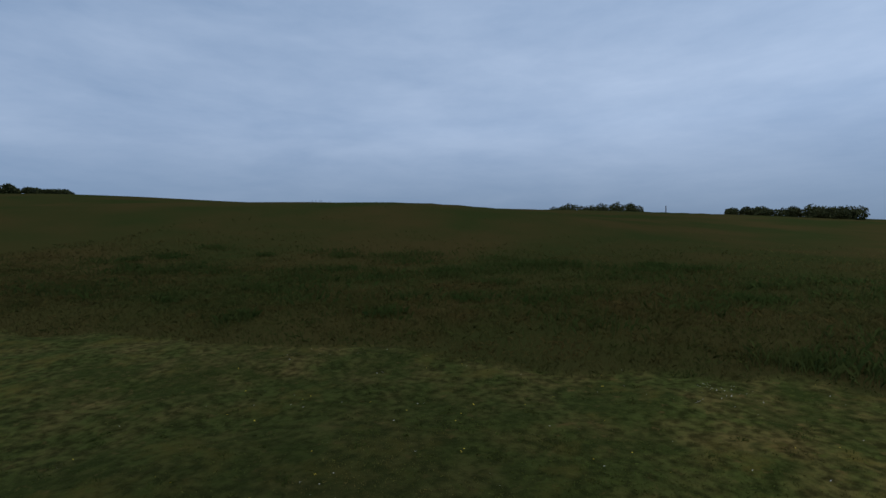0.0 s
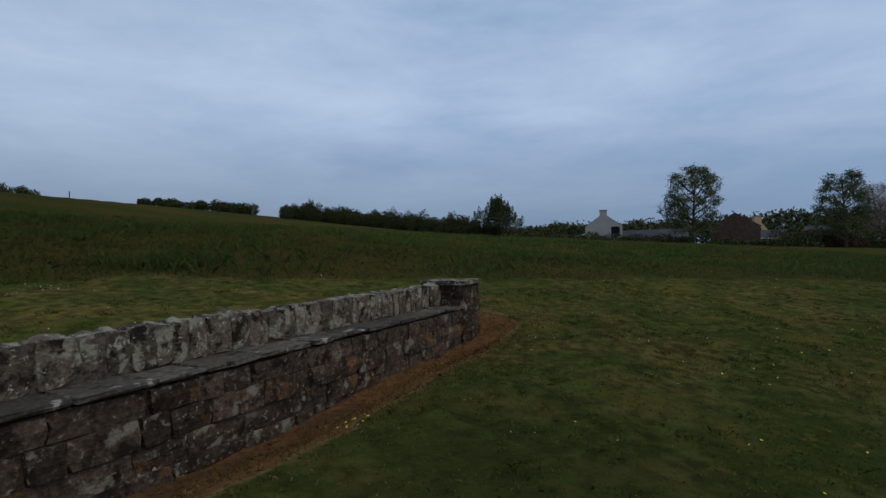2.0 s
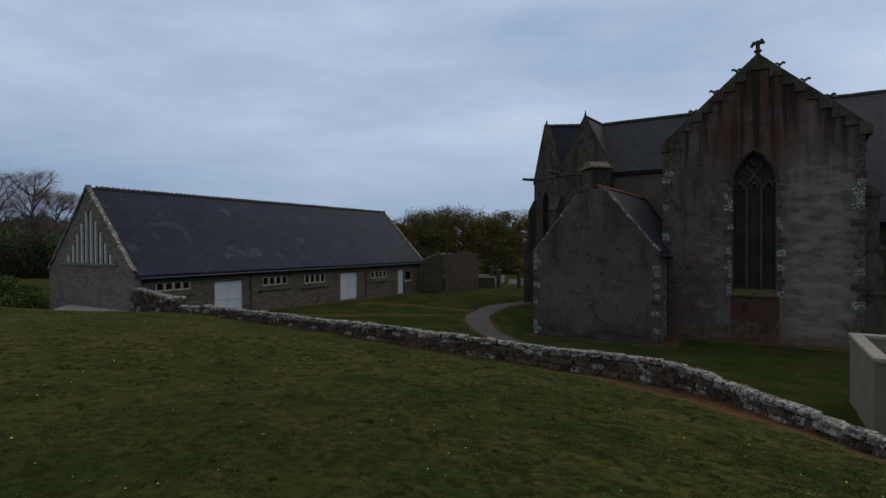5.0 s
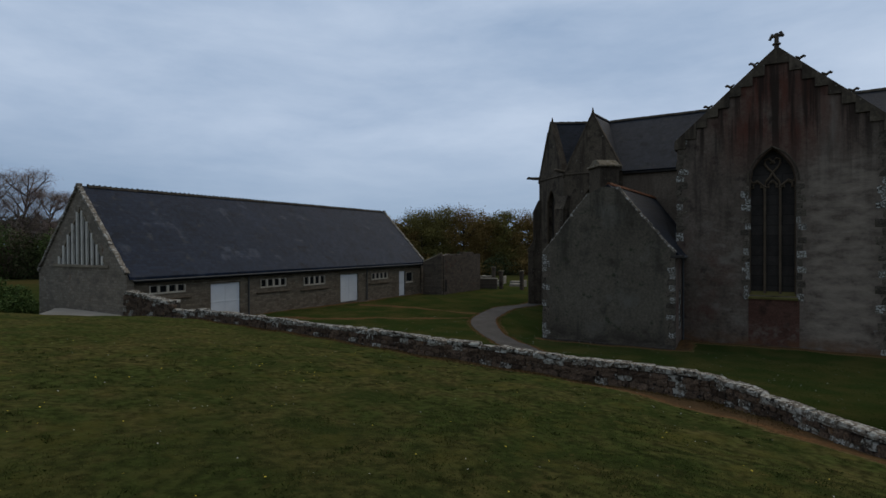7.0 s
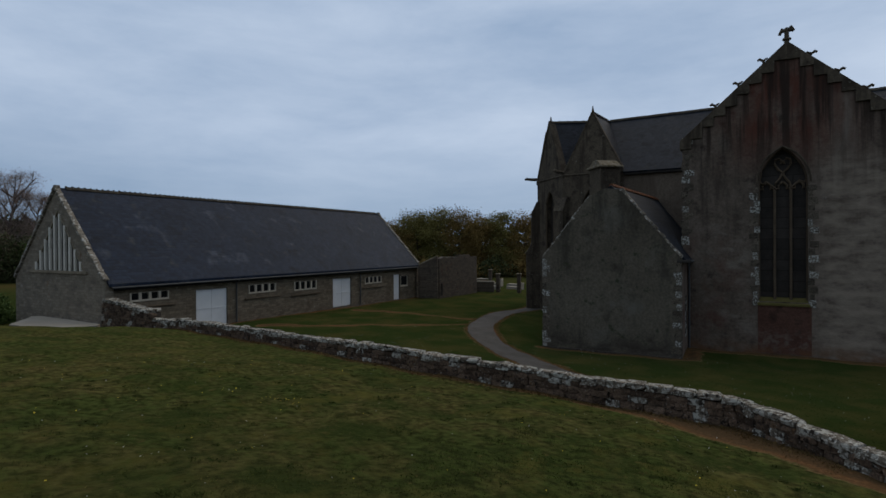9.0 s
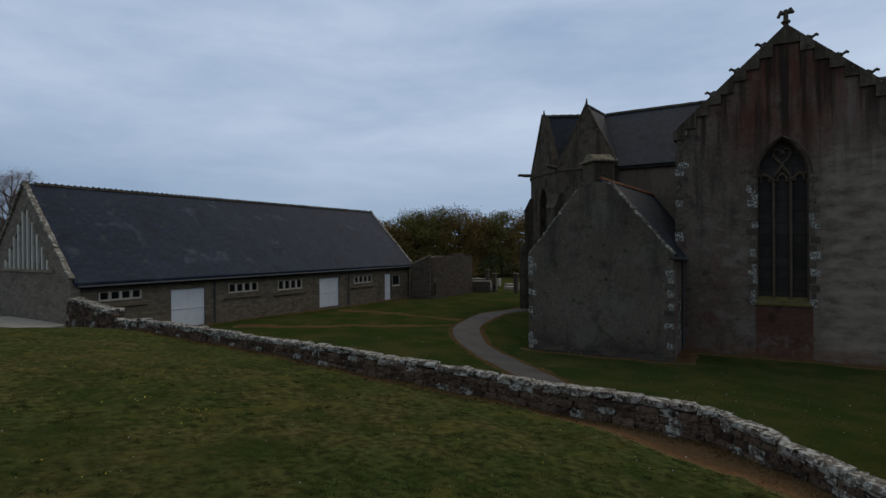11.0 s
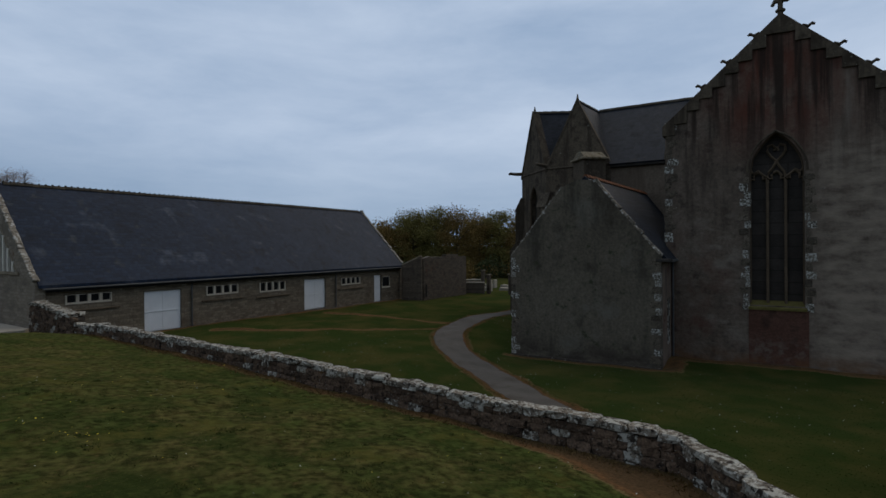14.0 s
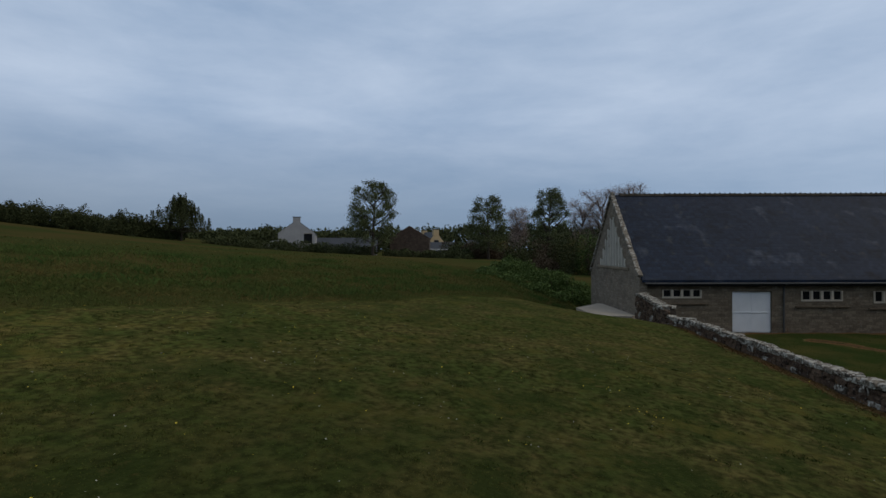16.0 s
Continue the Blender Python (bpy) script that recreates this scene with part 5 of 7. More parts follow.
def rubble_wall(name, line, tops, label, foot=0.75, thick=0.42, seed=1, cap_h=0.19, long_caps=False, cap_w=None):
    """A low dry wall: core, rubble courses on the lawn's side and rough coping stones on top."""
    rnd = random.Random(seed)
    cap_w = cap_w or thick * 1.1
    (ax, ay), (bx, by) = line[0], line[-1]
    t = thing(name, (0.5 * (ax + bx), 0.5 * (ay + by), float(ground_z(0.5 * (ax + bx), 0.5 * (ay + by)))), label, "wall", kind="structure", site=False)
    bpy.context.view_layer.update()
    inv = t.matrix_world.inverted()
    caps, faces = stone_set("cap", M["rubble_top"], 8, 0.07, 0.16), stone_set("face", M["rubble_low"])
    for (ax, ay), (bx, by), z0, z1 in zip(line, line[1:], tops, tops[1:]):
        d = Vector((bx - ax, by - ay, 0))
        ln = d.length
        d.normalize()
        side = Vector((d.y, -d.x, 0))
        ang = math.atan2(d.y, d.x)
        bm = bmesh.new()
        steps = max(2, int(ln / 0.8))
        rows = []
        for i in range(steps + 1):
            u = i / steps
            c = Vector((ax, ay, 0)) + d * ln * u
            zt = z0 + (z1 - z0) * u - cap_h
            zb = float(ground_z(c.x + side.x * 0.5, c.y + side.y * 0.5)) - 0.5
            rows.append([bm.verts.new((c.x + side.x * s, c.y + side.y * s, z)) for s, z in ((thick / 2 - 0.10, zb), (thick / 2 - 0.10, zt), (thick / 2 - cap_w + 0.04, zt), (-thick / 2 - 0.12, zb - 1.6))])
        for r, q in zip(rows, rows[1:]):
            for k in range(4):
                bm.faces.new((r[k], r[(k + 1) % 4], q[(k + 1) % 4], q[k]))
        bm.faces.new(rows[0])
        bm.faces.new(rows[-1][::-1])
        part("wall_core", bm, M["wall_core"], t, site=False)
        s = 0.0
        while s < ln:
            w = rnd.choice((0.22, 0.3, 0.42, 0.5, 0.62, 0.85)) * rnd.uniform(0.85, 1.15) if long_caps else rnd.uniform(0.22, 0.6)
            w = ln - s if ln - s < w + 0.15 else w
            u = min(1.0, (s + w / 2) / ln)
            c = Vector((ax, ay, 0)) + d * (s + w / 2) + side * (thick - cap_w) / 2
            zt = z0 + (z1 - z0) * u
            h = cap_h * rnd.choice((0.8, 0.9, 1.0, 1.1, 1.35))
            m = Matrix.Translation((c.x, c.y, zt - h / 2 + rnd.uniform(-0.035, 0.035))) @ Matrix.Rotation(ang + rnd.uniform(-0.08, 0.08), 4, "Z") @ Matrix.Rotation(rnd.uniform(-0.08, 0.08), 4, "X") @ Matrix.Diagonal((w * 1.02, cap_w * rnd.uniform(0.9, 1.12), h * 1.1, 1))
            piece("coping_stone", caps[rnd.randrange(8)], m, t, inv)
            s += w
        depth = 0.0
        while depth < foot - 0.05:
            h = rnd.uniform(0.13, 0.2)
            s = rnd.uniform(-0.2, 0)
            while s < ln:
                w = rnd.uniform(0.18, 0.5)
                u = min(1.0, max(0.0, (s + w / 2) / ln))
                c = Vector((ax, ay, 0)) + d * (s + w / 2) + side * (thick / 2 - 0.13)
                zt = z0 + (z1 - z0) * u - cap_h - depth
                m = Matrix.Translation((c.x, c.y, zt - h / 2)) @ Matrix.Rotation(ang + rnd.uniform(-0.05, 0.05), 4, "Z") @ Matrix.Diagonal((w * 1.08, 0.2 * rnd.uniform(0.8, 1.3), h * 1.08, 1))
                if zt > float(ground_z(c.x + side.x * 0.3, c.y + side.y * 0.3)) - 0.1:
                    piece("stone", caps[rnd.randrange(8)] if rnd.random() < 0.13 else faces[rnd.randrange(8)], m, t, inv)
                s += w
            depth += h
    return t


rubble_wall("wall_1", [(33.1, -6.7), (22.5, -10.45), (11.5, -14.25)], [-1.38, -1.42, -1.555], "low rubble wall with lichen-white coping stones along the lawn", 0.7, seed=2, long_caps=True, cap_h=0.15, cap_w=0.37)
rubble_wall("wall_2", [(11.5, -14.25), (6.2, -11.45), (-1.0, -7.9)], [-1.555, -1.53, -1.25], "bend of the low rubble wall, pale lichen on its coping", 0.75, seed=3, long_caps=True, cap_h=0.14, cap_w=0.31)
rubble_wall("wall_3", [(39.55, -4.38), (35.2, -5.95)], [-0.80, -1.12], "short taller piece of rubble wall at the barn corner", 1.3, thick=0.6, seed=5, cap_h=0.16)
rubble_wall("wall_4", [(35.2, -5.95), (33.1, -6.7)], [-1.5, -1.5], "sunken gap in the rubble wall", 0.6, thick=0.4, seed=6)


def rough_slab(x0, x1, y0, y1, z0, z1):
    """A thin slab with chipped edges."""
    r = random.Random(12)
    bm = boxes((x0, x1, y0, y1, z0, z1))
    bmesh.ops.subdivide_edges(bm, edges=[e for e in bm.edges if e.calc_length() > 0.3], cuts=3, use_grid_fill=True)
    for v in bm.verts:
        v.co += Vector((r.uniform(-0.012, 0.012), r.uniform(-0.012, 0.012), r.uniform(-0.006, 0.006)))
    return bm


def bench_wall():
    """A stone bench: rubble front, slate seat, upright coping stones as its back, and an end pillar."""
    t = thing("wall_5", (-4.0, -3.2, -0.1), "stone bench wall with a slate ledge, upright coping stones and an end pillar", "wall", kind="structure")
    bpy.context.view_layer.update()
    inv = t.matrix_world.inverted()
    rnd = random.Random(9)
    x0, x1 = -7.42, 3.4
    part("wall_core", boxes((x0, x1, -3.46, -2.972, -0.7, 0.42)), M["wall_core"], t)
    part("back_core", boxes((x0, x1, -3.47, -3.275, 0.42, 0.735)), M["mortar"], t)
    # coursed squared blocks, tight joints, each course a little in or out
    faces = stone_set("bench", M["rubble"], 10, 0.045, 0.10)
    z = -0.66
    for h in (0.20, 0.18, 0.19, 0.17, 0.18, 0.16):
        x, shift = x0 - rnd.uniform(0, 0.2), rnd.uniform(-0.012, 0.012)
        while x < x1:
            w = rnd.choice((0.2, 0.28, 0.36, 0.46, 0.6)) * rnd.uniform(0.9, 1.1)
            w = min(w, x1 - x + 0.05)
            cuts = 2 if rnd.random() < 0.22 else 1
            for c in range(cuts):
                hh = h / cuts
                m = SITE @ Matrix.Translation((x + w / 2, -3.045 + shift + rnd.uniform(-0.014, 0.016), z + hh * (c + 0.5))) @ Matrix.Rotation(rnd.uniform(-0.025, 0.025), 4, "Y") @ Matrix.Rotation(rnd.uniform(-0.03, 0.03), 4, "Z") @ Matrix.Diagonal((w * 1.02, 0.2, hh * 1.03, 1))
                piece("stone", faces[rnd.randrange(10)], m, t, inv)
            x += w
        z += h
    ups = stone_set("upright", M["upright"], 10, 0.065, 0.21)
    x = x0
    while x < x1:
        w = rnd.choice((0.11, 0.14, 0.17, 0.21)) * rnd.uniform(0.9, 1.1)
        h = rnd.uniform(0.28, 0.3)
        m = SITE @ Matrix.Translation((x + w / 2, -3.365 + rnd.uniform(-0.012, 0.012), 0.472 + h / 2)) @ Matrix.Rotation(rnd.uniform(-0.03, 0.03), 4, "Y") @ Matrix.Diagonal((w * 1.12, 0.235, h * 1.05, 1))
        piece("upright_stone", ups[rnd.randrange(10)], m, t, inv)
        x += w
    seat = stone_set("seat", M["schist"], 6, 0.035, 0.10)
    x = x0
    while x < x1:
        w = rnd.uniform(0.18, 0.5)
        m = SITE @ Matrix.Translation((x + w / 2, -3.105 + rnd.uniform(-0.022, 0.022), 0.462 + rnd.uniform(-0.006, 0.006))) @ Matrix.Rotation(rnd.uniform(-0.07, 0.07), 4, "Z") @ Matrix.Diagonal((w * 1.0, 0.37 * rnd.uniform(0.95, 1.06), 0.036, 1))
        piece("ledge_slab", seat[rnd.randrange(6)], m, t, inv)
        x += w
    part("pillar_core", boxes((-7.90, -7.44, -3.46, -2.97, -0.7, 0.75)), M["wall_core"], t)
    part("cap_slab", rough_slab(-7.96, -7.36, -3.53, -2.895, 0.752, 0.81), M["upright"], t, "thin grey stone cap of the pillar")
    z = -0.6
    while z < 0.70:
        h = min(rnd.uniform(0.15, 0.24), 0.75 - z)
        for (cx, cy, lx, ly) in ((-7.67, -2.99, 0.54, 0.13), (-7.87, -3.215, 0.13, 0.5), (-7.47, -3.215, 0.13, 0.5), (-7.67, -3.44, 0.54, 0.13)):
            a = rnd.uniform(0.3, 0.7)
            for lo, hi in ((0, a), (a, 1)):
                mid, wd = (lo + hi) / 2 - 0.5, hi - lo
                m = SITE @ Matrix.Translation((cx + mid * lx * (lx > ly), cy + mid * ly * (ly > lx), z + h / 2)) @ Matrix.Diagonal((lx * (wd if lx > ly else 1) * 1.02, ly * (wd if ly > lx else 1) * 1.02, h * 1.02, 1))
                piece("pillar_stone", faces[rnd.randrange(10)], m, t, inv)
        z += h
    return t


M["upright"] = mat("upright", (0.088, 0.073, 0.053), (0.150, 0.128, 0.095), 6.0, 0.97, 1.0, 26, [((0.245, 0.232, 0.180), 6.0, 0.52, 0.05), ((0.026, 0.021, 0.015), 7.0, 0.54, 0.07), ((0.13, 0.080, 0.035), 6.0, 0.66, 0.08), ((0.36, 0.34, 0.285), 18.0, 0.60, 0.04)], tint=0.36, spec=0.1, dist=0.032, world=True)
bench_wall()


def ribbon(name, pts, widths, material, label, category, lift=0.02, seed=0, kind="structure", rag=0.12):
    """A strip of path that follows the ground, with ragged edges."""
    rnd = random.Random(seed)
    line = []
    for i in range(len(pts) - 1):
        p0, p1, p2, p3 = pts[max(0, i - 1)], pts[i], pts[i + 1], pts[min(len(pts) - 1, i + 2)]
        n = max(2, int(math.dist(p1, p2) / 0.3))
        for k in range(n):
            u = k / n
            q = [0.5 * (2 * b + (c - a) * u + (2 * a - 5 * b + 4 * c - e) * u * u + (3 * b - a - 3 * c + e) * u ** 3) for a, b, c, e in zip(p0, p1, p2, p3)]
            line.append((q[0], q[1], widths[i] + (widths[i + 1] - widths[i]) * u))
    bm = bmesh.new()
    prev = None
    for i, (x, y, w) in enumerate(line):
        nx_, ny_, _ = line[min(i + 1, len(line) - 1)]
        px_, py_, _ = line[max(i - 1, 0)]
        dx, dy = nx_ - px_, ny_ - py_
        ln = math.hypot(dx, dy) or 1
        sx, sy = -dy / ln, dx / ln
        row = []
        n = 6
        for k in range(n + 1):
            s = (k / n - 0.5) * w
            if k in (0, n):
                s *= 1 + rnd.uniform(-rag, rag)
            X, Y = x + sx * s, y + sy * s
            row.append(bm.verts.new((X, Y, float(ground_z(X, Y)) + (-0.02 if k in (0, n) else lift))))
        if prev:
            for k in range(n):
                bm.faces.new((prev[k], prev[k + 1], row[k + 1], row[k]))
        prev = row
    for f in bm.faces:
        if f.normal.z < 0:
            f.normal_flip()
    me = bpy.data.meshes.new(name)
    bm.to_mesh(me)
    bm.free()
    me.materials.append(material)
    me.shade_smooth()
    return tagged(new(name, me), label, category, kind=kind)


ribbon("path", PATH_LINE, [1.85, 1.8, 1.75, 1.75, 1.85, 1.9, 1.9, 1.95, 1.9, 1.8, 1.85, 2.0, 2.0], M["asphalt"], "grey gritty path curving round the church", "path", 0.03, 1, rag=0.06)




def build_pad():
    bm = bmesh.new()
    ring = [(39.6, -3.9), (39.4, -2.4), (40.8, -1.2), (43.2, -0.1), (46.0, -0.9), (46.8, -1.0)]
    inner = [(46.6, -1.45), (43.5, -2.75), (40.2, -4.05)]
    pts = ring + inner
    v = [bm.verts.new((x, y, -2.2 + 0.0 * x)) for x, y in pts]
    bm.faces.new(v)
    r = bmesh.ops.extrude_face_region(bm, geom=list(bm.faces))
    bmesh.ops.translate(bm, vec=(0, 0, -0.9), verts=[g for g in r["geom"] if isinstance(g, bmesh.types.BMVert)])
    me = mesh_of("concrete_pad", bm, M["pad"])
    return tagged(new("concrete_pad", me), "pale concrete slab at the foot of the barn gable", "slab", kind="structure")


M["pad"] = mat("pad", (0.32, 0.265, 0.195), (0.39, 0.325, 0.245), 0.7, 0.92, 0.2, 20, tint=0.08)
build_pad()


def build_tank():
    """An open concrete cistern with a broad rounded rim."""
    x0, x1, y0, y1, zt, zb = -0.68, 3.6, 18.9, 23.4, -1.2, -3.8
    t = thing("cistern", (1.4, 21.0, zb), "open rectangular concrete cistern with a thick rim", "cistern")
    w = 0.34
    for a in ((x0 + 0.04, x1 - 0.04, y0 + 0.04, y0 + w), (x0 + 0.04, x1 - 0.04, y1 - w, y1 - 0.04), (x0 + 0.04, x0 + w, y0 + w + 0.003, y1 - w - 0.003), (x1 - w, x1 - 0.04, y0 + w + 0.003, y1 - w - 0.003)):
        part("side_wall", boxes((*a, zb, zt - 0.153)), M["concrete"], t)
    part("floor_slab", boxes((x0 + w + 0.003, x1 - w - 0.003, y0 + w + 0.003, y1 - w - 0.003, zb, zb + 0.5)), M["concrete"], t)
    for a in ((x0, x1, y0, y0 + w + 0.02), (x0, x1, y1 - w - 0.02, y1), (x0, x0 + w + 0.02, y0 + w + 0.03, y1 - w - 0.03), (x1 - w - 0.02, x1, y0 + w + 0.03, y1 - w - 0.03)):
        part("rim", bevelled(boxes((*a, zt - 0.15, zt)), 0.05, 2), M["rim"], t)


M["rim"] = mat("rim", (0.23, 0.195, 0.145), (0.30, 0.255, 0.19), 1.2, 0.92, 0.2, 20, [((0.13, 0.11, 0.084), 2.0, 0.6, 0.15)], tint=0.08)
build_tank()

# ---- trees, hedges and houses beyond the field ----
def raw_mesh(name, co, faces, material):
    """A mesh from arrays: points (n, 3) and faces (m, k)."""
    me = bpy.data.meshes.new(name)
    k = faces.shape[1]
    me.vertices.add(len(co))
    me.vertices.foreach_set("co", np.ascontiguousarray(co, np.float32).ravel())
    me.loops.add(faces.size)
    me.loops.foreach_set("vertex_index", np.ascontiguousarray(faces, np.int32).ravel())
    me.polygons.add(len(faces))
    me.polygons.foreach_set("loop_start", np.arange(0, faces.size, k, dtype=np.int32))
    me.update()
    me.materials.append(material)
    return me


def leaf_cloud(rng, centres, sigma, per, size, thin=0.75):
    """Loose small leaves round each clump centre, as single kinked triangles."""
    n = len(centres) * per
    c = np.repeat(centres, per, 0) + rng.normal(size=(n, 3)) * sigma
    a = rng.normal(size=(n, 3))
    a /= np.linalg.norm(a, axis=1, keepdims=True)
    b = np.cross(a, rng.normal(size=(n, 3)))
    b /= np.linalg.norm(b, axis=1, keepdims=True)
    s = size * rng.uniform(0.55, 1.4, (n, 1))
    co = np.stack([c - a * s * 0.5, c + a * s * 0.5 + b * s * 0.1, c + b * s * thin], 1).reshape(-1, 3)
    return co, np.arange(3 * n).reshape(-1, 3)


def part_mesh(name, me, parent, label=""):
    ob = new(name, me)
    ob.parent = parent
    return tagged(ob, label)


def tree(name, x, y, h, w, base, leaf, label, seed, clumps=90, per=42, size=0.3, bark="bark", group="", shape="round", sigma=0.42, bare=False, sink=0.3):
    """Tapered trunk, limbs and twigs, and leaf clumps at their ends. base: where the crown begins, as a share of the height."""
    rng = np.random.default_rng(seed)
    t = thing(name, (x, y, float(ground_z(x, y)) - sink), label, "bush" if name in ("bush", "bramble", "shrub") else "tree", group, site=False)
    bm = bmesh.new()
    bend = rng.normal(size=2) * 0.04 * h
    r0 = max(0.05, 0.022 * h)
    spine = [Vector((bend[0] * u * u, bend[1] * u * u, h * 0.86 * u)) for u in np.linspace(0, 1, 6)]
    tube(bm, spine, r0, r0 * 0.2, 6)
    ends = []
    n_limb = int(10 + h * 0.7)
    for i in range(n_limb):
        u = base + (0.97 - base) * (i + rng.uniform(0, 0.8)) / n_limb
        p = Vector((bend[0] * u * u, bend[1] * u * u, h * 0.86 * min(u, 1)))
        az = i * 2.4 + rng.uniform(-0.4, 0.4)
        v = (u - base) / (1 - base)
        if shape == "round":
            reach = w / 2 * max(0.25, math.sin(math.pi * (0.18 + 0.74 * v))) * rng.uniform(0.7, 1.1)
            up = rng.uniform(0.25, 0.75)
        elif shape == "egg":
            reach = w / 2 * math.sqrt(max(0.12, 1 - ((v - 0.38) / 0.64) ** 2)) * rng.uniform(0.75, 1.0)
            up = rng.uniform(0.5, 1.0)
        elif shape == "vase":
            reach = w / 2 * (0.55 + 0.45 * v) * rng.uniform(0.7, 1.1)
            up = rng.uniform(0.8, 1.5)
        else:
            reach = w / 2 * (1.05 - 0.85 * v) * rng.uniform(0.7, 1.15)
            up = rng.uniform(0.15, 0.55)
        q = p + Vector((math.cos(az), math.sin(az), up)) * reach
        q.z = min(q.z, h * 0.98)
        m = p.lerp(q, 0.5) + Vector((0, 0, -0.06 * reach))
        tube(bm, [p, m, q], r0 * 0.42, r0 * 0.12, 5, cap=False)
        ends += [m.lerp(q, 0.4), q]
        for k in range(4 if bare else 3):
            d = Vector((math.cos(az) * 0.7, math.sin(az) * 0.7, up)) + Vector(rng.normal(size=3) * 0.55)
            s = p.lerp(q, rng.uniform(0.4, 0.95))
            e = s + d.normalized() * reach * rng.uniform(0.25, 0.5)
            tube(bm, [s, s.lerp(e, 0.5) + Vector(rng.normal(size=3) * 0.05), e], r0 * 0.16, r0 * 0.05, 4, cap=False)
            ends.append(e)
            if bare:
                for _ in range(5):
                    f = s.lerp(e, rng.uniform(0.2, 1.0))
                    gdir = d.normalized() + Vector(rng.normal(size=3) * 0.5)
                    tube(bm, [f, f + gdir * reach * rng.uniform(0.12, 0.3)], 0.022, 0.012, 3, cap=False)
    part_mesh("trunk", mesh_of("trunk", bm, M[bark]), t)
    ends.append(spine[-1] + Vector((0, 0, h * 0.06)))
    ends = np.array([tuple(e) for e in ends])
    pick = ends[rng.integers(0, len(ends), clumps)] + rng.normal(size=(clumps, 3)) * sigma * 1.1
    pick[:, 2] = np.clip(pick[:, 2], base * h * 0.6, h)
    if shape == "egg":
        # half the sprays hang loose in an egg-shaped crown, and none sticks out far beyond it
        m = clumps // 2
        v = rng.beta(1.7, 1.9, m)
        az, rad = rng.uniform(0, 6.283, m), np.sqrt(rng.uniform(0.15, 1, m)) * w / 2
        rad = rad * np.sqrt(np.maximum(0.08, 1 - ((v - 0.38) / 0.64) ** 2))
        pick[:m] = np.stack([bend[0] * v * v + rad * np.cos(az), bend[1] * v * v + rad * np.sin(az), h * (base + (1 - base) * v)], 1)
        v = np.clip((pick[:, 2] / h - base) / (1 - base), 0, 1)
        lim = w / 2 * np.sqrt(np.maximum(0.06, 1 - ((v - 0.38) / 0.64) ** 2))
        far = np.hypot(pick[:, 0], pick[:, 1])
        pick[:, :2] *= np.minimum(1, lim / np.maximum(far, 0.01))[:, None]
        # gaps of sky between the sprays
        hole = np.sin(pick[:, 0] * 1.9 + seed) * np.sin(pick[:, 1] * 1.7 + 2 * seed) * np.sin(pick[:, 2] * 1.6)
        pick = pick[hole < 0.28]
    co, fc = leaf_cloud(rng, pick, np.array([sigma, sigma, sigma * 0.7]), per, size, 0.10 if bare else 0.75)
    part_mesh("crown", raw_mesh("crown", co, fc, M[leaf]), t)
    return t


def bush(x, y, h, w, leaf, label, seed, group="", name="bush", n=1500, size=0.24, sink=0.25, deep=None):
    """A lumpy mound of leaves on a few stems, ragged at the top."""
    rng = np.random.default_rng(seed)
    t = thing(name, (x, y, float(ground_z(x, y)) - sink), label, "bush", group, site=False)
    bm = bmesh.new()
    lumps = []
    for i in range(9):
        az, r = rng.uniform(0, 6.28), w * 0.42 * math.sqrt(rng.uniform(0, 1))
        top = h * rng.uniform(0.55, 1.0) * (1 - 0.35 * (r / (w * 0.5)) ** 2)
        e = Vector((math.cos(az) * r, math.sin(az) * r * (deep or 1.0), top * 0.8))
        tube(bm, [(0.2 * e.x, 0.2 * e.y, 0), (0.7 * e.x, 0.7 * e.y, 0.5 * e.z), e], 0.05, 0.015, 4, cap=False)
        lumps.append((e.x, e.y, top))
    part_mesh("stem", mesh_of("stem", bm, M["bark"]), t)
    lumps = np.array(lumps)
    per = n // len(lumps)
    pts = []
    for lx, ly, top in lumps:
        d = rng.normal(size=(per, 3))
        d /= np.linalg.norm(d, axis=1, keepdims=True)
        rad = rng.uniform(0.55, 1.05, (per, 1)) ** 0.6
        ell = np.array([w * 0.24, w * 0.24, top * 0.5])
        pts.append(np.array([lx, ly, top * 0.5]) + d * rad * ell)
    pts = np.concatenate(pts)
    pts[:, 2] = np.maximum(pts[:, 2], 0.05)
    co, fc = leaf_cloud(rng, pts, 0.05, 1, size)
    part_mesh("foliage", raw_mesh("foliage", co, fc, M[leaf]), t)
    return t


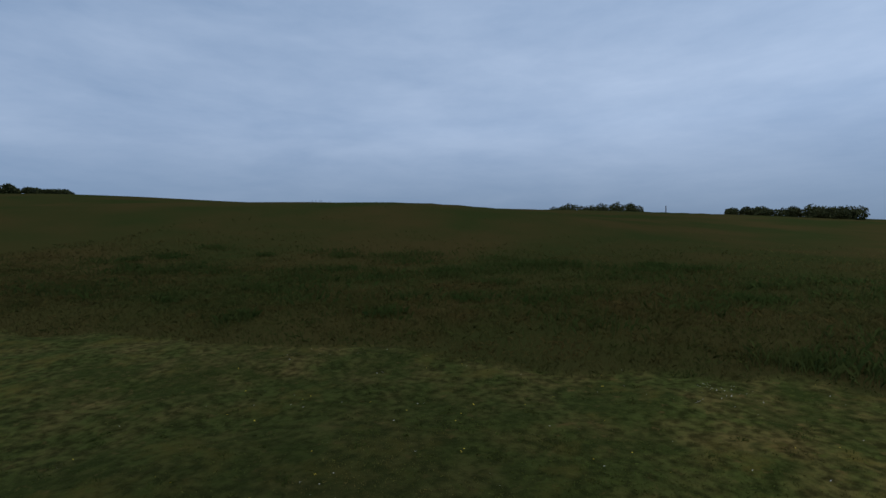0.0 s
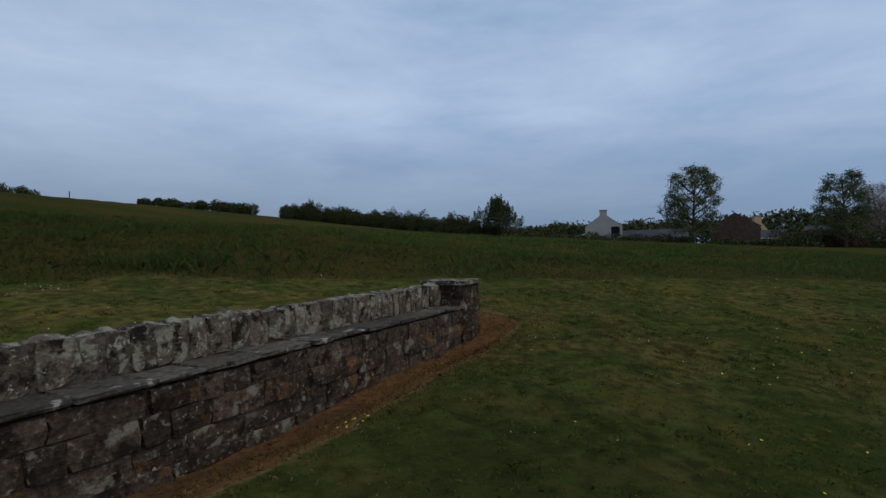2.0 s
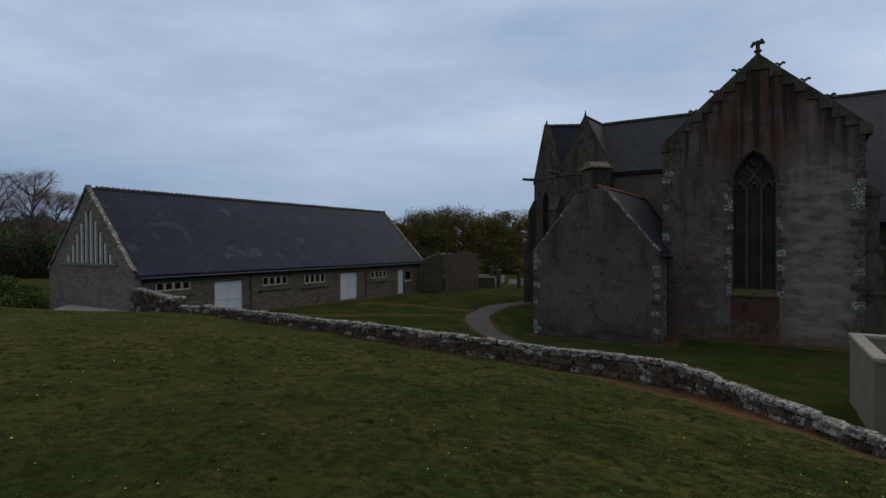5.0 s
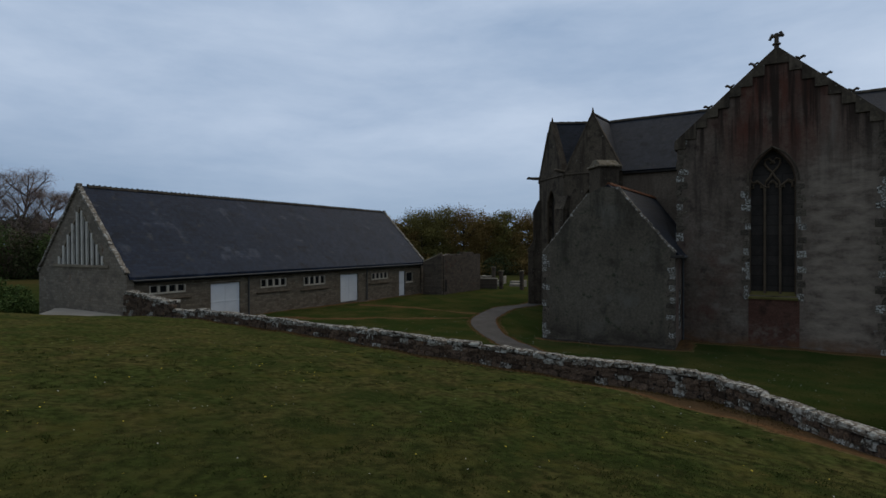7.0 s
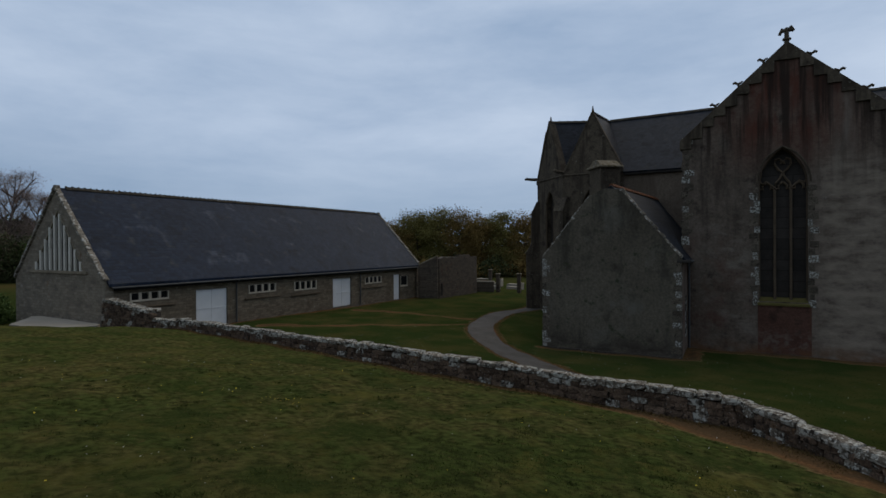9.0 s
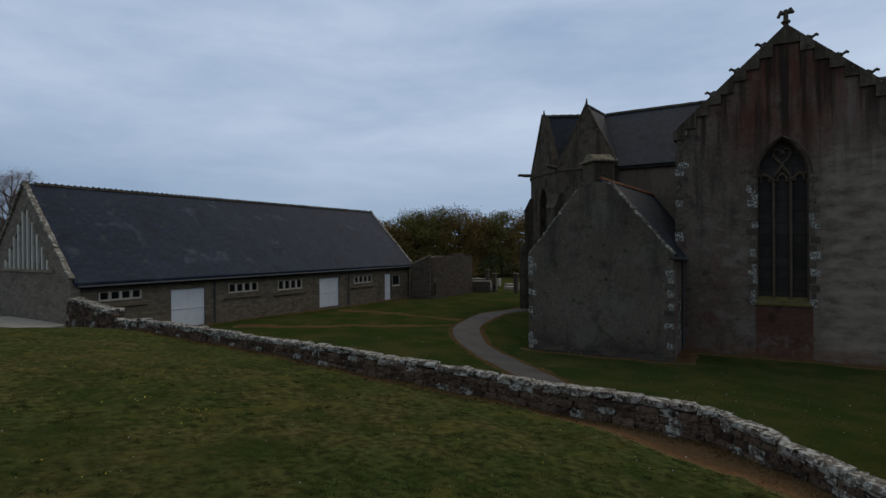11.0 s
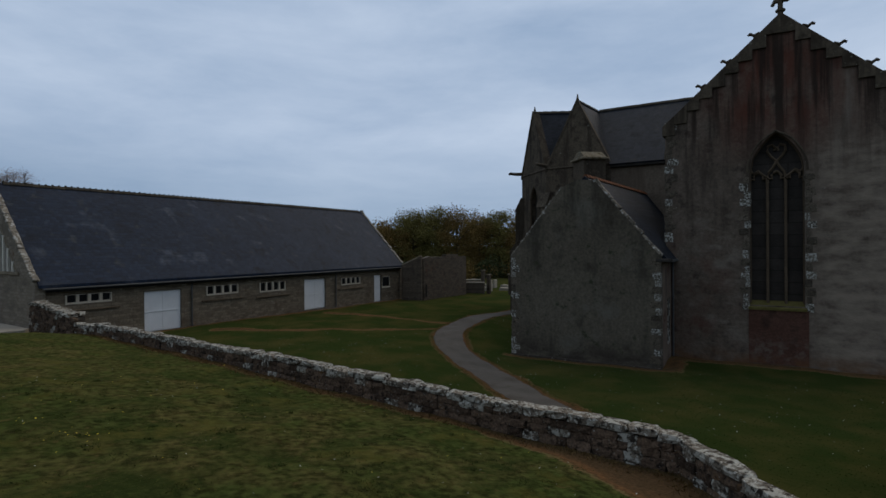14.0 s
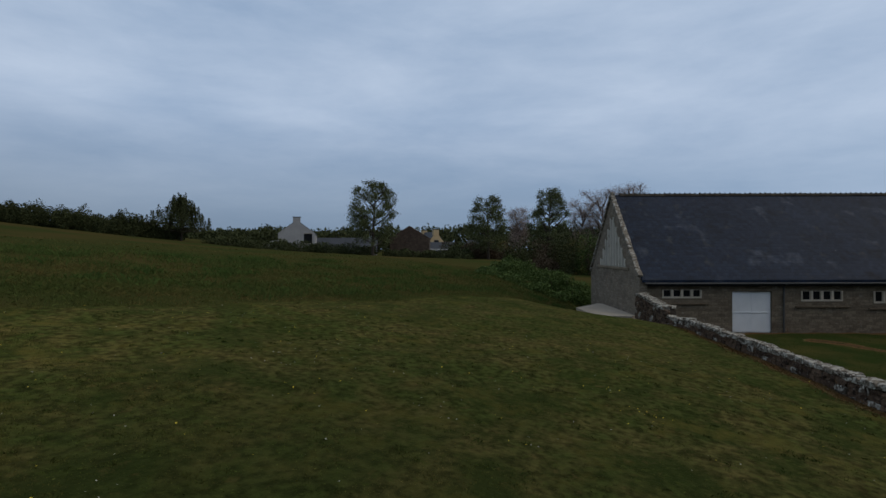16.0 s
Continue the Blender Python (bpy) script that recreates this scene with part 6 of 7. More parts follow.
def pine(x, y, h, w, label, seed):
    """A broad pine: whorls of limbs that sweep outwards and end in upright needle shoots."""
    rng = np.random.default_rng(seed)
    t = thing("pine_tree", (x, y, float(ground_z(x, y)) - 0.3), label, "tree", site=False)
    bm = bmesh.new()
    tube(bm, [(0, 0, 0), (0.1, 0, h * 0.5), (0.05, 0.1, h * 0.93)], 0.2, 0.04, 7)
    cen, spread_ = [], []
    for i in range(110):
        u = (i + rng.uniform(0, 1)) / 110
        z = h * (0.2 + 0.64 * u)
        reach = w / 2 * (1.12 - 1.02 * u ** 1.3) * rng.uniform(0.35, 1.05)
        az = i * 2.4 + rng.uniform(-0.5, 0.5)
        p, q = Vector((0, 0, z)), Vector((math.cos(az) * reach, math.sin(az) * reach, z + 0.12 * reach))
        tube(bm, [p, p.lerp(q, 0.6) + Vector((0, 0, -0.05 * reach)), q], 0.06, 0.02, 4, cap=False)
        shoot = rng.uniform(0.8, 1.7)
        for k in range(9):
            f = k / 8
            cen.append((q.x, q.y, q.z + shoot * f * 1.15))
            spread_.append(0.30 * (1 - 0.86 * f))
        for k in range(7):
            g = p.lerp(q, rng.uniform(0.3, 0.95))
            cen.append((g.x + rng.normal() * 0.2, g.y + rng.normal() * 0.2, g.z + rng.uniform(0, 0.45)))
            spread_.append(0.32)
    cen.append((0, 0, h))
    spread_.append(0.08)
    part_mesh("trunk", mesh_of("trunk", bm, M["bark"]), t)
    cen, spread_ = np.array(cen), np.array(spread_)
    cen = np.repeat(cen, 9, 0) + rng.normal(size=(len(cen) * 9, 3)) * np.repeat(spread_, 9)[:, None]
    co, fc = leaf_cloud(rng, cen, 0.03, 1, 0.34, 0.4)
    part_mesh("crown", raw_mesh("crown", co, fc, M["leaf_dark"]), t)
    return t


def bushes(rows, leaf, label, group, seed, name="bush", grow=1.0, **more):
    for i, (x, y, h, w) in enumerate(rows):
        bush(x, y, h * grow, w, leaf if isinstance(leaf, str) else leaf[i % len(leaf)], label, seed + i, group, name, **more)


# the long hedge on the field's far side, thinning out on the crest
hedge_rows = []
rnd = random.Random(31)
for i in range(28):
    u = i / 27
    hedge_rows.append((45 + 33.5 * u + rnd.uniform(-0.5, 0.5), 103.6 - 23.4 * u + rnd.uniform(-0.6, 0.6), (4.3 + 0.5 * u) * rnd.choice((0.84, 0.9, 0.95, 1.0, 1.0, 1.14)), rnd.uniform(3.6, 5.0)))
bushes(hedge_rows, "leaf_dark", "dark field hedge bush with a ragged top", "field hedge bushes", 300, n=3400, size=0.27)
bushes(((-14.7, 139.2, 2.5, 5), (-11.5, 139.5, 3.2, 6), (-7.5, 139.8, 2.9, 6), (-4, 139.9, 3.1, 6.5), (0, 140, 3.4, 6), (3.0, 139.9, 3.2, 4.5), (21.5, 117.5, 1.5, 3.5), (23.8, 117.3, 2.2, 4), (26.5, 116.8, 2.2, 4), (30.4, 115.8, 2.2, 4.5), (33.8, 114.8, 2.7, 5.5), (37, 113.8, 3.3, 6), (39, 113.2, 2.9, 4.5), (-110, 69.3, 2.0, 4), (-107.5, 73, 1.4, 5), (-105.5, 75.5, 1.2, 5)), "leaf_dark", "low dark bush on the crest of the field", "crest bushes", 340, grow=1.12, n=2600, size=0.32)
pine(78.6, 78.2, 8.9, 12.4, "broad dark pine with pointed shoots at the field edge", 401)
tree("field_tree", 88.2, 42.6, 13.6, 9.0, 0.14, "leaf_green", "tall airy tree with a rounded crown beside the lane", 402, 330, 80, 0.19, sigma=0.36, shape="egg")
tree("field_tree", 99.5, 24.8, 11.8, 7.4, 0.14, "leaf_green", "leafy round-crowned tree at the field edge", 403, 310, 80, 0.19, sigma=0.36, shape="egg")
tree("field_tree", 116, 17.3, 17.6, 8.2, 0.14, "leaf_green", "tall leafy tree behind the shrubs", 404, 340, 80, 0.21, sigma=0.36, shape="egg")
for i, (x, y, h, w, base) in enumerate(((127.3, 26.1, 13.2, 4.6, 0.3), (126.5, 12.4, 15.0, 6.0, 0.2), (125.8, 7.6, 16.6, 8, 0.2), (126, 3.6, 17.4, 9, 0.2), (127.5, -0.6, 14.0, 8, 0.25))):
    tree("bare_tree", x, y, h, w, base, "twig", "leafless pinkish-grey tree beyond the shrubs", 405 + i, 300, 34, 0.7, "pale_bark", shape="vase", bare=True, sigma=0.55, group="bare trees")
tree("bare_tree", 112.7, 60.0, 9.5, 5, 0.25, "leaf_dark", "thin half-bare tree behind the house", 419, 60, 24, 0.4, "bark", shape="vase", bare=True)
bushes(((115.2, 39.8, 4.6, 7), (113.6, 35.8, 4.8, 7), (106.2, 30, 4.0, 7), (109, 33, 4.4, 7), (111, 28, 5.2, 7), (110.2, 24, 7.6, 7), (109.2, 20.3, 8.0, 7), (110, 17, 8.0, 7), (108.6, 13.6, 8.0, 7), (109, 11, 8.2, 7), (104, 27, 4.2, 6), (103, 21, 5.0, 6), (102, 16, 5.0, 6), (98, 30.5, 3.0, 5)), ("leaf_brown", "leaf_dark", "leaf_brown", "leaf_dark", "leaf_olive"), "dark tangled shrubs below the trees", "shrubs below the trees", 440, "shrub", n=4200, size=0.27)
bushes(((102.5, 8.6, 11.4, 7), (102.2, 5.3, 10.6, 7), (100.4, 3.0, 9.6, 7), (98.5, 0.8, 9.0, 7), (99, -1.8, 8.8, 7), (101, -4.4, 8.6, 7)), ("leaf_dark", "leaf_bramble", "leaf_brown"), "tall dark shrub with a ragged top by the barn", "tall shrubs by the barn", 470, "shrub", n=7000, size=0.24)
bushes(((82, 58.8, 2.7, 6), (84.2, 55.5, 2.6, 6), (86.4, 52.3, 2.6, 6), (88.2, 49, 2.6, 6), (90.5, 45.5, 2.6, 6), (92.8, 39.5, 2.0, 6), (94.2, 36.2, 2.2, 6), (95.3, 33, 2.2, 6), (96.5, 29.5, 2.2, 6), (81, 63, 2.6, 6), (80.5, 67.5, 2.6, 6), (80, 72, 2.6, 5)), "leaf_dark", "clipped dark hedge along the lane", "lane hedge", 480, n=1900, size=0.3)
bushes(((54.1, 9.3, 1.0, 2.8), (54.4, 8.4, 1.9, 2.8), (54.6, 7.7, 2.2, 3.4), (54.9, 6.7, 2.0, 2.8), (54.1, 5.4, 1.8, 2.8), (54.4, 4.4, 2.2, 3.4), (53.6, 3.3, 2.6, 3.4), (53.7, 2.5, 2.7, 3.4), (52.9, 1.7, 2.2, 3.4), (53.0, 1.0, 1.8, 2.8), (50.1, 8.6, 1.0, 2.8), (49.7, 6.5, 1.0, 2.8), (50.2, 4.7, 1.0, 2.8), (50.6, 2.9, 1.0, 2.8)), "leaf_bramble", "thick green bramble at the lawn edge", "brambles by the barn", 500, "bramble", n=4200, size=0.14)
for i, (x, y, h, w) in enumerate(((88.2, -52.8, 10.0, 7), (86.1, -56.2, 12.0, 7), (84.2, -59.2, 12.6, 7.5), (81.8, -62.4, 12.2, 7.5), (79.3, -65.6, 10.8, 7), (77, -68.2, 12.0, 7.5), (74.3, -71.1, 11.5, 7), (93, -60, 12, 8), (90, -48, 8.0, 7))):
    tree("churchyard_tree", x, y, h, w, 0.2, "leaf_olive" if i in (1, 2, 5, 7) else "leaf_autumn", "spring-bronze leafed tree behind the churchyard wall", 560 + i, 210, 70, 0.22, group="trees behind the churchyard", sigma=0.6)
for i, (x, y, h, w) in enumerate(((84, -51, 4.2, 8), (81.5, -55, 5, 8), (79.5, -58.5, 5.0, 8), (77, -62, 4.6, 8), (74.5, -65.5, 4.8, 8), (71.5, -69, 4.5, 8), (88, -47, 4.5, 8))):
    bush(x, y, h, w, "leaf_autumn" if i % 2 else "leaf_dark", "brown undergrowth behind the churchyard wall", 520 + i, "undergrowth behind the churchyard", "shrub", n=2200, size=0.34)

# far woods along the horizon, past counting
rng = np.random.default_rng(77)
ang = np.radians(np.concatenate([rng.uniform(-30, 48, 2600), rng.uniform(-75, -30, 700)]))
far_r = rng.uniform(185, 235, len(ang))
fx, fy = 5 + np.cos(ang) * far_r, np.sin(ang) * far_r
top = np.interp(np.degrees(ang), [-75, -30, 0, 18, 24, 32, 40, 44, 48], [10, 10, 10, 10.4, 10.3, 9.6, 9.4, 9.2, 9.0]) + 0.9 * np.sin(ang * 61) * np.sin(ang * 23 + 1) - 0.6
cen = np.stack([fx, fy, ground_z(fx, fy) * 0], 1)
low_z = ground_z(fx, fy)
cen[:, 2] = low_z + (top - low_z) * rng.uniform(0.05, 0.95, len(ang)) ** 0.7
co, fc = leaf_cloud(rng, cen, np.array([1.6, 1.6, 0.7]), 24, 1.0)
tagged(new("far_woods", raw_mesh("far_woods", co, fc, M["leaf_dark"])), "far dark line of woods on the horizon", "woods", kind="stuff")


def cottage(name, x, y, turn, w, d, eave, apex, wallm, roofm, label, chimneys=(0,), windows=(), sink=0.6, long=False, porch=False):
    """A gabled house. Its gable (or, if long, its side) faces its own -y."""
    z = float(ground_z(x, y)) - sink
    t = thing(name, (x, y, z), label, "house" if name != "shed" else "shed", turn=turn, site=False)

    def put(nm, bm, m, parent=t, lab=""):
        ob = new(nm, mesh_of(nm, bm, m))
        ob.parent = parent
        return tagged(ob, lab)
    if long:
        put("wall", prism(bmesh.new(), [(-d / 2, 0), (d / 2, 0), (d / 2, eave), (0, apex - 0.1), (-d / 2, eave)], "x", -w / 2, w / 2), wallm)
        for sg in (-1, 1):
            put("roof", slab(bmesh.new(), [(-w / 2 - 0.2, sg * (d / 2 + 0.25), eave - 0.2), (w / 2 + 0.2, sg * (d / 2 + 0.25), eave - 0.2), (w / 2 + 0.2, 0, apex), (-w / 2 - 0.2, 0, apex)], 0.15), roofm)
        for cx in chimneys:
            put("chimney", bevelled(boxes((cx - 0.5, cx + 0.5, -0.35, 0.35, apex - 0.6, apex + 1.0)), 0.04), wallm)
    else:
        put("wall", prism(bmesh.new(), [(-w / 2, 0), (w / 2, 0), (w / 2, eave), (0, apex), (-w / 2, eave)], "y", -d / 2, d / 2), wallm)
        for sg in (-1, 1):
            put("roof", slab(bmesh.new(), [(sg * (w / 2 + 0.2), -d / 2 + 0.25, eave - 0.1), (sg * (w / 2 + 0.2), d / 2 - 0.25, eave - 0.1), (0, d / 2 - 0.25, apex + 0.12), (0, -d / 2 + 0.25, apex + 0.12)], 0.12), roofm)
        for i, cx in enumerate(chimneys):
            cy = -d / 2 + 0.45 if i == 0 else d / 2 - 0.45
            c = put("chimney", boxes((cx - 0.7, cx + 0.7, cy - 0.42, cy + 0.42, apex - 0.8, apex + 0.62)), wallm)
            put("chimney_cap", bevelled(boxes((cx - 0.8, cx + 0.8, cy - 0.5, cy + 0.5, apex + 0.62, apex + 0.74)), 0.03), M["dark_stone"], c)
    face = -d / 2
    for wx0, wx1, wz0, wz1 in windows:
        wn_ = put("window", boxes((wx0, wx1, face - 0.05, face + 0.02, wz0, wz1)), M["dark_glass"])
        put("lintel", boxes((wx0 - 0.08, wx1 + 0.08, face - 0.03, face + 0.01, wz1, wz1 + 0.1)), M["concrete_frame"], wn_)
        put("window_sill", boxes((wx0 - 0.08, wx1 + 0.08, face - 0.12, face + 0.01, wz0 - 0.12, wz0)), M["concrete_frame"], wn_)
    if porch:
        put("lean_to_roof", slab(bmesh.new(), [(-w / 2 - 3.2, face + 0.4, 1.9), (-w / 2, face + 0.4, 2.75), (-w / 2, face + 4, 2.75), (-w / 2 - 3.2, face + 4, 1.9)], 0.08), M["white_paint"], lab="white sheet roof of a lean-to")
        put("lean_to_wall", boxes((-w / 2 - 3.1, -w / 2, face + 0.6, face + 3.9, 0, 1.85)), wallm)
    return t


M["house_white"] = mat("house_white", (0.30, 0.29, 0.28), (0.36, 0.35, 0.335), 0.8, 0.9, 0.2, 12, streak=((0.25, 0.24, 0.225), 0.8, 0.6), tint=0.05)
M["house_yellow"] = mat("house_yellow", (0.40, 0.30, 0.165), (0.46, 0.35, 0.20), 0.8, 0.9, 0.2, 12, tint=0.05)
M["hut_brown"] = mat("hut_brown", (0.070, 0.048, 0.034), (0.098, 0.070, 0.051), 0.9, 0.95, 0.5, 8, tint=0.15, courses=(0.4, 0.22, 0.02, (0.8, 0.8, 0.8), "XZ", 0.05))
M["slate_far"] = mat("slate_far", (0.030, 0.033, 0.037), (0.045, 0.048, 0.053), 0.5, 0.6, 0.2, 10, tint=0.08)
cottage("white_house", 95.5, 64.6, -56, 7.0, 9.5, 4.0, 6.5, M["house_white"], M["slate_far"], "white rendered house with a slate roof and end chimney", (0,), ((1.4, 3.0, 2.0, 3.9),), 0.6, porch=True)
cottage("shed", 105.2, 59.7, -62, 13.8, 6.5, 1.4, 4.4, M["house_white"], M["slate_far"], "long low outbuilding under a slate roof", (), (), 1.1, long=True)
cottage("stone_hut", 98.6, 40.3, -68, 7.4, 6.0, 4.0, 6.2, M["hut_brown"], M["hut_brown"], "dark brown stone hut with a low gable", (), (), 0.4)
cottage("yellow_house", 125.5, 48.6, -40, 4.4, 7.5, 3.6, 6.2, M["house_yellow"], M["slate_far"], "pale yellow house with chimneys behind the hut", (0, 0), ((-0.6, 0.6, 3.0, 4.3),), 0.4)
cottage("shed", 114.1, 40.3, -70, 5.0, 5.0, 2.2, 4.0, M["house_white"], M["slate_far"], "small slate-roofed outbuilding near the lane", (), (), 0.6, long=True)
cottage("shed", 116.7, 32.1, -74, 6.0, 6.0, 2.2, 4.6, M["hut_brown"], M["slate_far"], "slate-roofed outbuilding among the trees", (), (), 0.6, long=True)
post = mesh_of("fence_post", bevelled(boxes((-0.09, 0.09, -0.09, 0.09, -0.4, 1.5)), 0.02), M["bark"])
tagged(new("fence_post", post), "lone wooden post on the crest of the field", "post").location = (9.5, 124.6, float(ground_z(9.5, 124.6)))


# ---- churchyard corner beyond the barn ----
def yard_wall():
    bm = bmesh.new()
    prism(bm, [(51.3, -3.6), (60.0, -3.6), (60.0, 0.70), (59.1, 0.74), (59.1, 0.66), (58.2, 0.7), (58.2, 0.93), (55.6, 0.93), (55.6, 0.72), (54.3, 0.66), (54.3, 0.76), (52.6, 0.72), (52.6, 0.8), (51.3, 0.6)], "x", -33.4, -32.9)
    t = thing("wall_6", (-33.1, 55.0, -3.4), "tall weathered stone wall of the churchyard beyond the barn", "wall", kind="structure")
    part("wall_body", bm, M["yard_stone"], t)
    bm = bmesh.new()
    v = [(-34.85, 50.32, -3.5), (-32.9, 50.9, -3.5), (-32.9, 50.9, 0.8), (-34.85, 50.32, -0.12)]
    lo = [bm.verts.new(p) for p in v]
    hi = [bm.verts.new((p[0] - 0.1, p[1] + 0.4, p[2])) for p in v]
    bm.faces.new(lo)
    bm.faces.new(hi[::-1])
    for i in range(4):
        bm.faces.new((lo[i], hi[i], hi[(i + 1) % 4], lo[(i + 1) % 4]))
    part("wing_wall", bm, M["yard_stone"], t)
    part("wing_coping", tube(bmesh.new(), [(-34.85, 50.45, -0.06), (-32.95, 51.05, 0.86)], 0.12, 0.12, 6), M["coping"], t)
    part("drain_post", tube(bmesh.new(), [(-32.75, 51.6, -3.2), (-32.75, 51.6, -2.0)], 0.09, 0.08, 8), M["dark_stone"], t)


M["yard_stone"] = mat("yard_stone", (0.070, 0.051, 0.034), (0.108, 0.083, 0.058), 1.0, 0.97, 0.8, 10, [((0.042, 0.029, 0.019), 1.0, 0.54, 0.18), ((0.15, 0.135, 0.105), 3.0, 0.65, 0.07), ((0.09, 0.047, 0.026), 0.9, 0.6, 0.12)], tint=0.16, courses=(0.45, 0.2, 0.02, (0.8, 0.8, 0.8), "YZ", 0.12))
yard_wall()


def gate_pillar(x, y, h):
    t = thing("gate_pillar", (x, y, float(ground_z(x, y)) - 0.1), "square stone gate pillar of the churchyard", "pillar", "churchyard gate pillars", site=False, turn=20)
    for nm, bm, m in (("shaft", bevelled(boxes((-0.2, 0.2, -0.2, 0.2, 0, h)), 0.03), M["yard_stone"]), ("capital", bevelled(boxes((-0.28, 0.28, -0.28, 0.28, h, h + 0.12)), 0.03), M["coping"])):
        ob = new(nm, mesh_of(nm, bm, m))
        ob.parent = t


gate_pillar(52.6, -44.9, 2.2)
gate_pillar(50.7, -46.5, 2.3)
gate_pillar(58.5, -49.0, 2.4)


def low_wall(line, h, label):
    (ax, ay), (bx, by) = line
    ang, ln = math.atan2(by - ay, bx - ax), math.dist(*line)
    z = float(ground_z(0.5 * (ax + bx), 0.5 * (ay + by))) - 0.2
    t = thing("low_wall", (0.5 * (ax + bx), 0.5 * (ay + by), z), label, "wall", turn=math.degrees(ang), site=False)
    for nm, bm, m in (("body", boxes((-ln / 2, ln / 2, -0.2, 0.2, 0, h)), M["yard_stone"]), ("coping", bevelled(boxes((-ln / 2 - 0.05, ln / 2 + 0.05, -0.27, 0.27, h, h + 0.14)), 0.03), M["rim"])):
        ob = new(nm, mesh_of(nm, bm, m))
        ob.parent = t


low_wall(((55.2, -42.6), (52.9, -44.5)), 1.35, "low churchyard wall with a pale coping")
low_wall(((60.5, -45.5), (58.6, -48.6)), 1.3, "low churchyard wall with a pale coping further back")


def tomb(x, y, turn, l, w, h, head):
    t = thing("tomb", (x, y, float(ground_z(x, y)) - 0.05), "pale stone tomb in the churchyard", "tomb", "churchyard tombs", site=False, turn=turn)
    rows = [("slab", bevelled(boxes((-l / 2, l / 2, -w / 2, w / 2, 0, h)), 0.04))]
    if head:
        rows.append(("headstone", bevelled(boxes((-l / 2 - 0.2, -l / 2, -w / 2, w / 2, 0, head)), 0.04)))
    for nm, bm in rows:
        ob = new(nm, mesh_of(nm, bm, M["rim"]))
        ob.parent = t


for x, y, a, l, w, h, hd in ((56.5, -47.2, 20, 2.0, 0.9, 0.5, 1.4), (60, -51, 25, 2.0, 0.9, 0.5, 1.1), (57.5, -52.5, 15, 2.0, 0.9, 0.45, 0), (62, -49, 20, 2.0, 0.9, 0.5, 1.2), (55.0, -50.0, 20, 1.9, 0.9, 0.4, 0.9)):
    tomb(x, y, a, l, w, h, hd)

# ---- turf, tall grass and flowers ----
def blades(name, x, y, h, wdt, material, label, seed, lean=0.5, z=None):
    """Single bent blades: two triangles each."""
    rng = np.random.default_rng(seed)
    n = len(x)
    z = ground_z(x, y) - 0.01 if z is None else z
    az, ln = rng.uniform(0, 6.283, n), rng.normal(0, lean, n)
    az2 = rng.uniform(0, 6.283, n)
    dx, dy = np.cos(az) * wdt / 2, np.sin(az) * wdt / 2
    tx, ty = np.cos(az2) * ln * h, np.sin(az2) * ln * h
    p0, p1 = np.stack([x - dx, y - dy, z], 1), np.stack([x + dx, y + dy, z], 1)
    mid = np.stack([x + tx * 0.35 + dx * 0.7, y + ty * 0.35 + dy * 0.7, z + h * 0.6], 1)
    tip = np.stack([x + tx, y + ty, z + h * (1 - 0.25 * np.abs(ln))], 1)
    co = np.stack([p0, p1, mid, tip], 1).reshape(-1, 3)
    b = np.arange(n)[:, None] * 4
    fc = np.concatenate([b + np.array([0, 1, 2]), b + np.array([0, 2, 3])], 1).reshape(-1, 3)
    return tagged(new(name, raw_mesh(name, co, fc, material)), label, "grass", kind="stuff")


def patchy(rng, n, x0, x1, y0, y1, keep):
    x, y = rng.uniform(x0, x1, n), rng.uniform(y0, y1, n)
    k = keep(x, y)
    return x[k], y[k]


rng = np.random.default_rng(5)


def on_lawn(x, y):
    thin = bare_at(x, y) + 0.16 * np.sin(x * 5.3 + 2 * np.sin(y * 3.1)) * np.sin(y * 6.1 + x)
    sx, sy = to_site(x, y)
    wall = (sy < -2.9) & (sy > -3.6) & (sx > -8.0)
    return (y < lawn_edge(x)) & (wall_side(x, y) < -0.25) & (thin < 0.46) & ~wall


def clumped(x, y, f=1.0):
    return np.sin(x * 2.1 * f + 1.3 * np.sin(y * 1.7 * f)) * np.sin(y * 2.6 * f + np.sin(x * 1.4 * f)) + 0.6 * np.sin(x * 6.3 * f + y * 2) * np.sin(y * 7.1 * f - x)


x, y = patchy(rng, 260000, -9, 26, -15, 11, on_lawn)
xn, yn = patchy(rng, 420000, -4, 13, -10, 8, on_lawn)
x, y = np.append(x, xn), np.append(y, yn)
k = rng.uniform(0, 1, len(x)) > 0.6 * dark_patch_at(x, y)
x, y = x[k], y[k]
v = clumped(x, y)
k = rng.uniform(0, 1, len(x)) < np.clip(0.66 + 0.16 * v, 0.15, 1)
x, y, v = x[k], y[k], v[k]
blades("lawn_grass", x, y, rng.uniform(0.014, 0.036, len(x)) * (1 + 0.18 * np.clip(v, -1, 1)), rng.uniform(0.005, 0.012, len(x)), M["lawn_blades"], "short mown lawn grass, green with dry patches", 6, 0.7)

# tufts and rosettes that the mower passed over
cx, cy = patchy(rng, 1500, -8, 22, -13, 11, on_lawn)
sz = rng.uniform(0.03, 0.13, len(cx))
x, y = (np.repeat(c, 46) + rng.normal(size=46 * len(c)) * np.repeat(sz, 46) for c in (cx, cy))
blades("lawn_tufts", x, y, rng.uniform(0.02, 0.06, len(x)), rng.uniform(0.005, 0.011, len(x)), M["tuft_blades"], "small dark green tufts standing in the mown lawn", 16, 0.6)

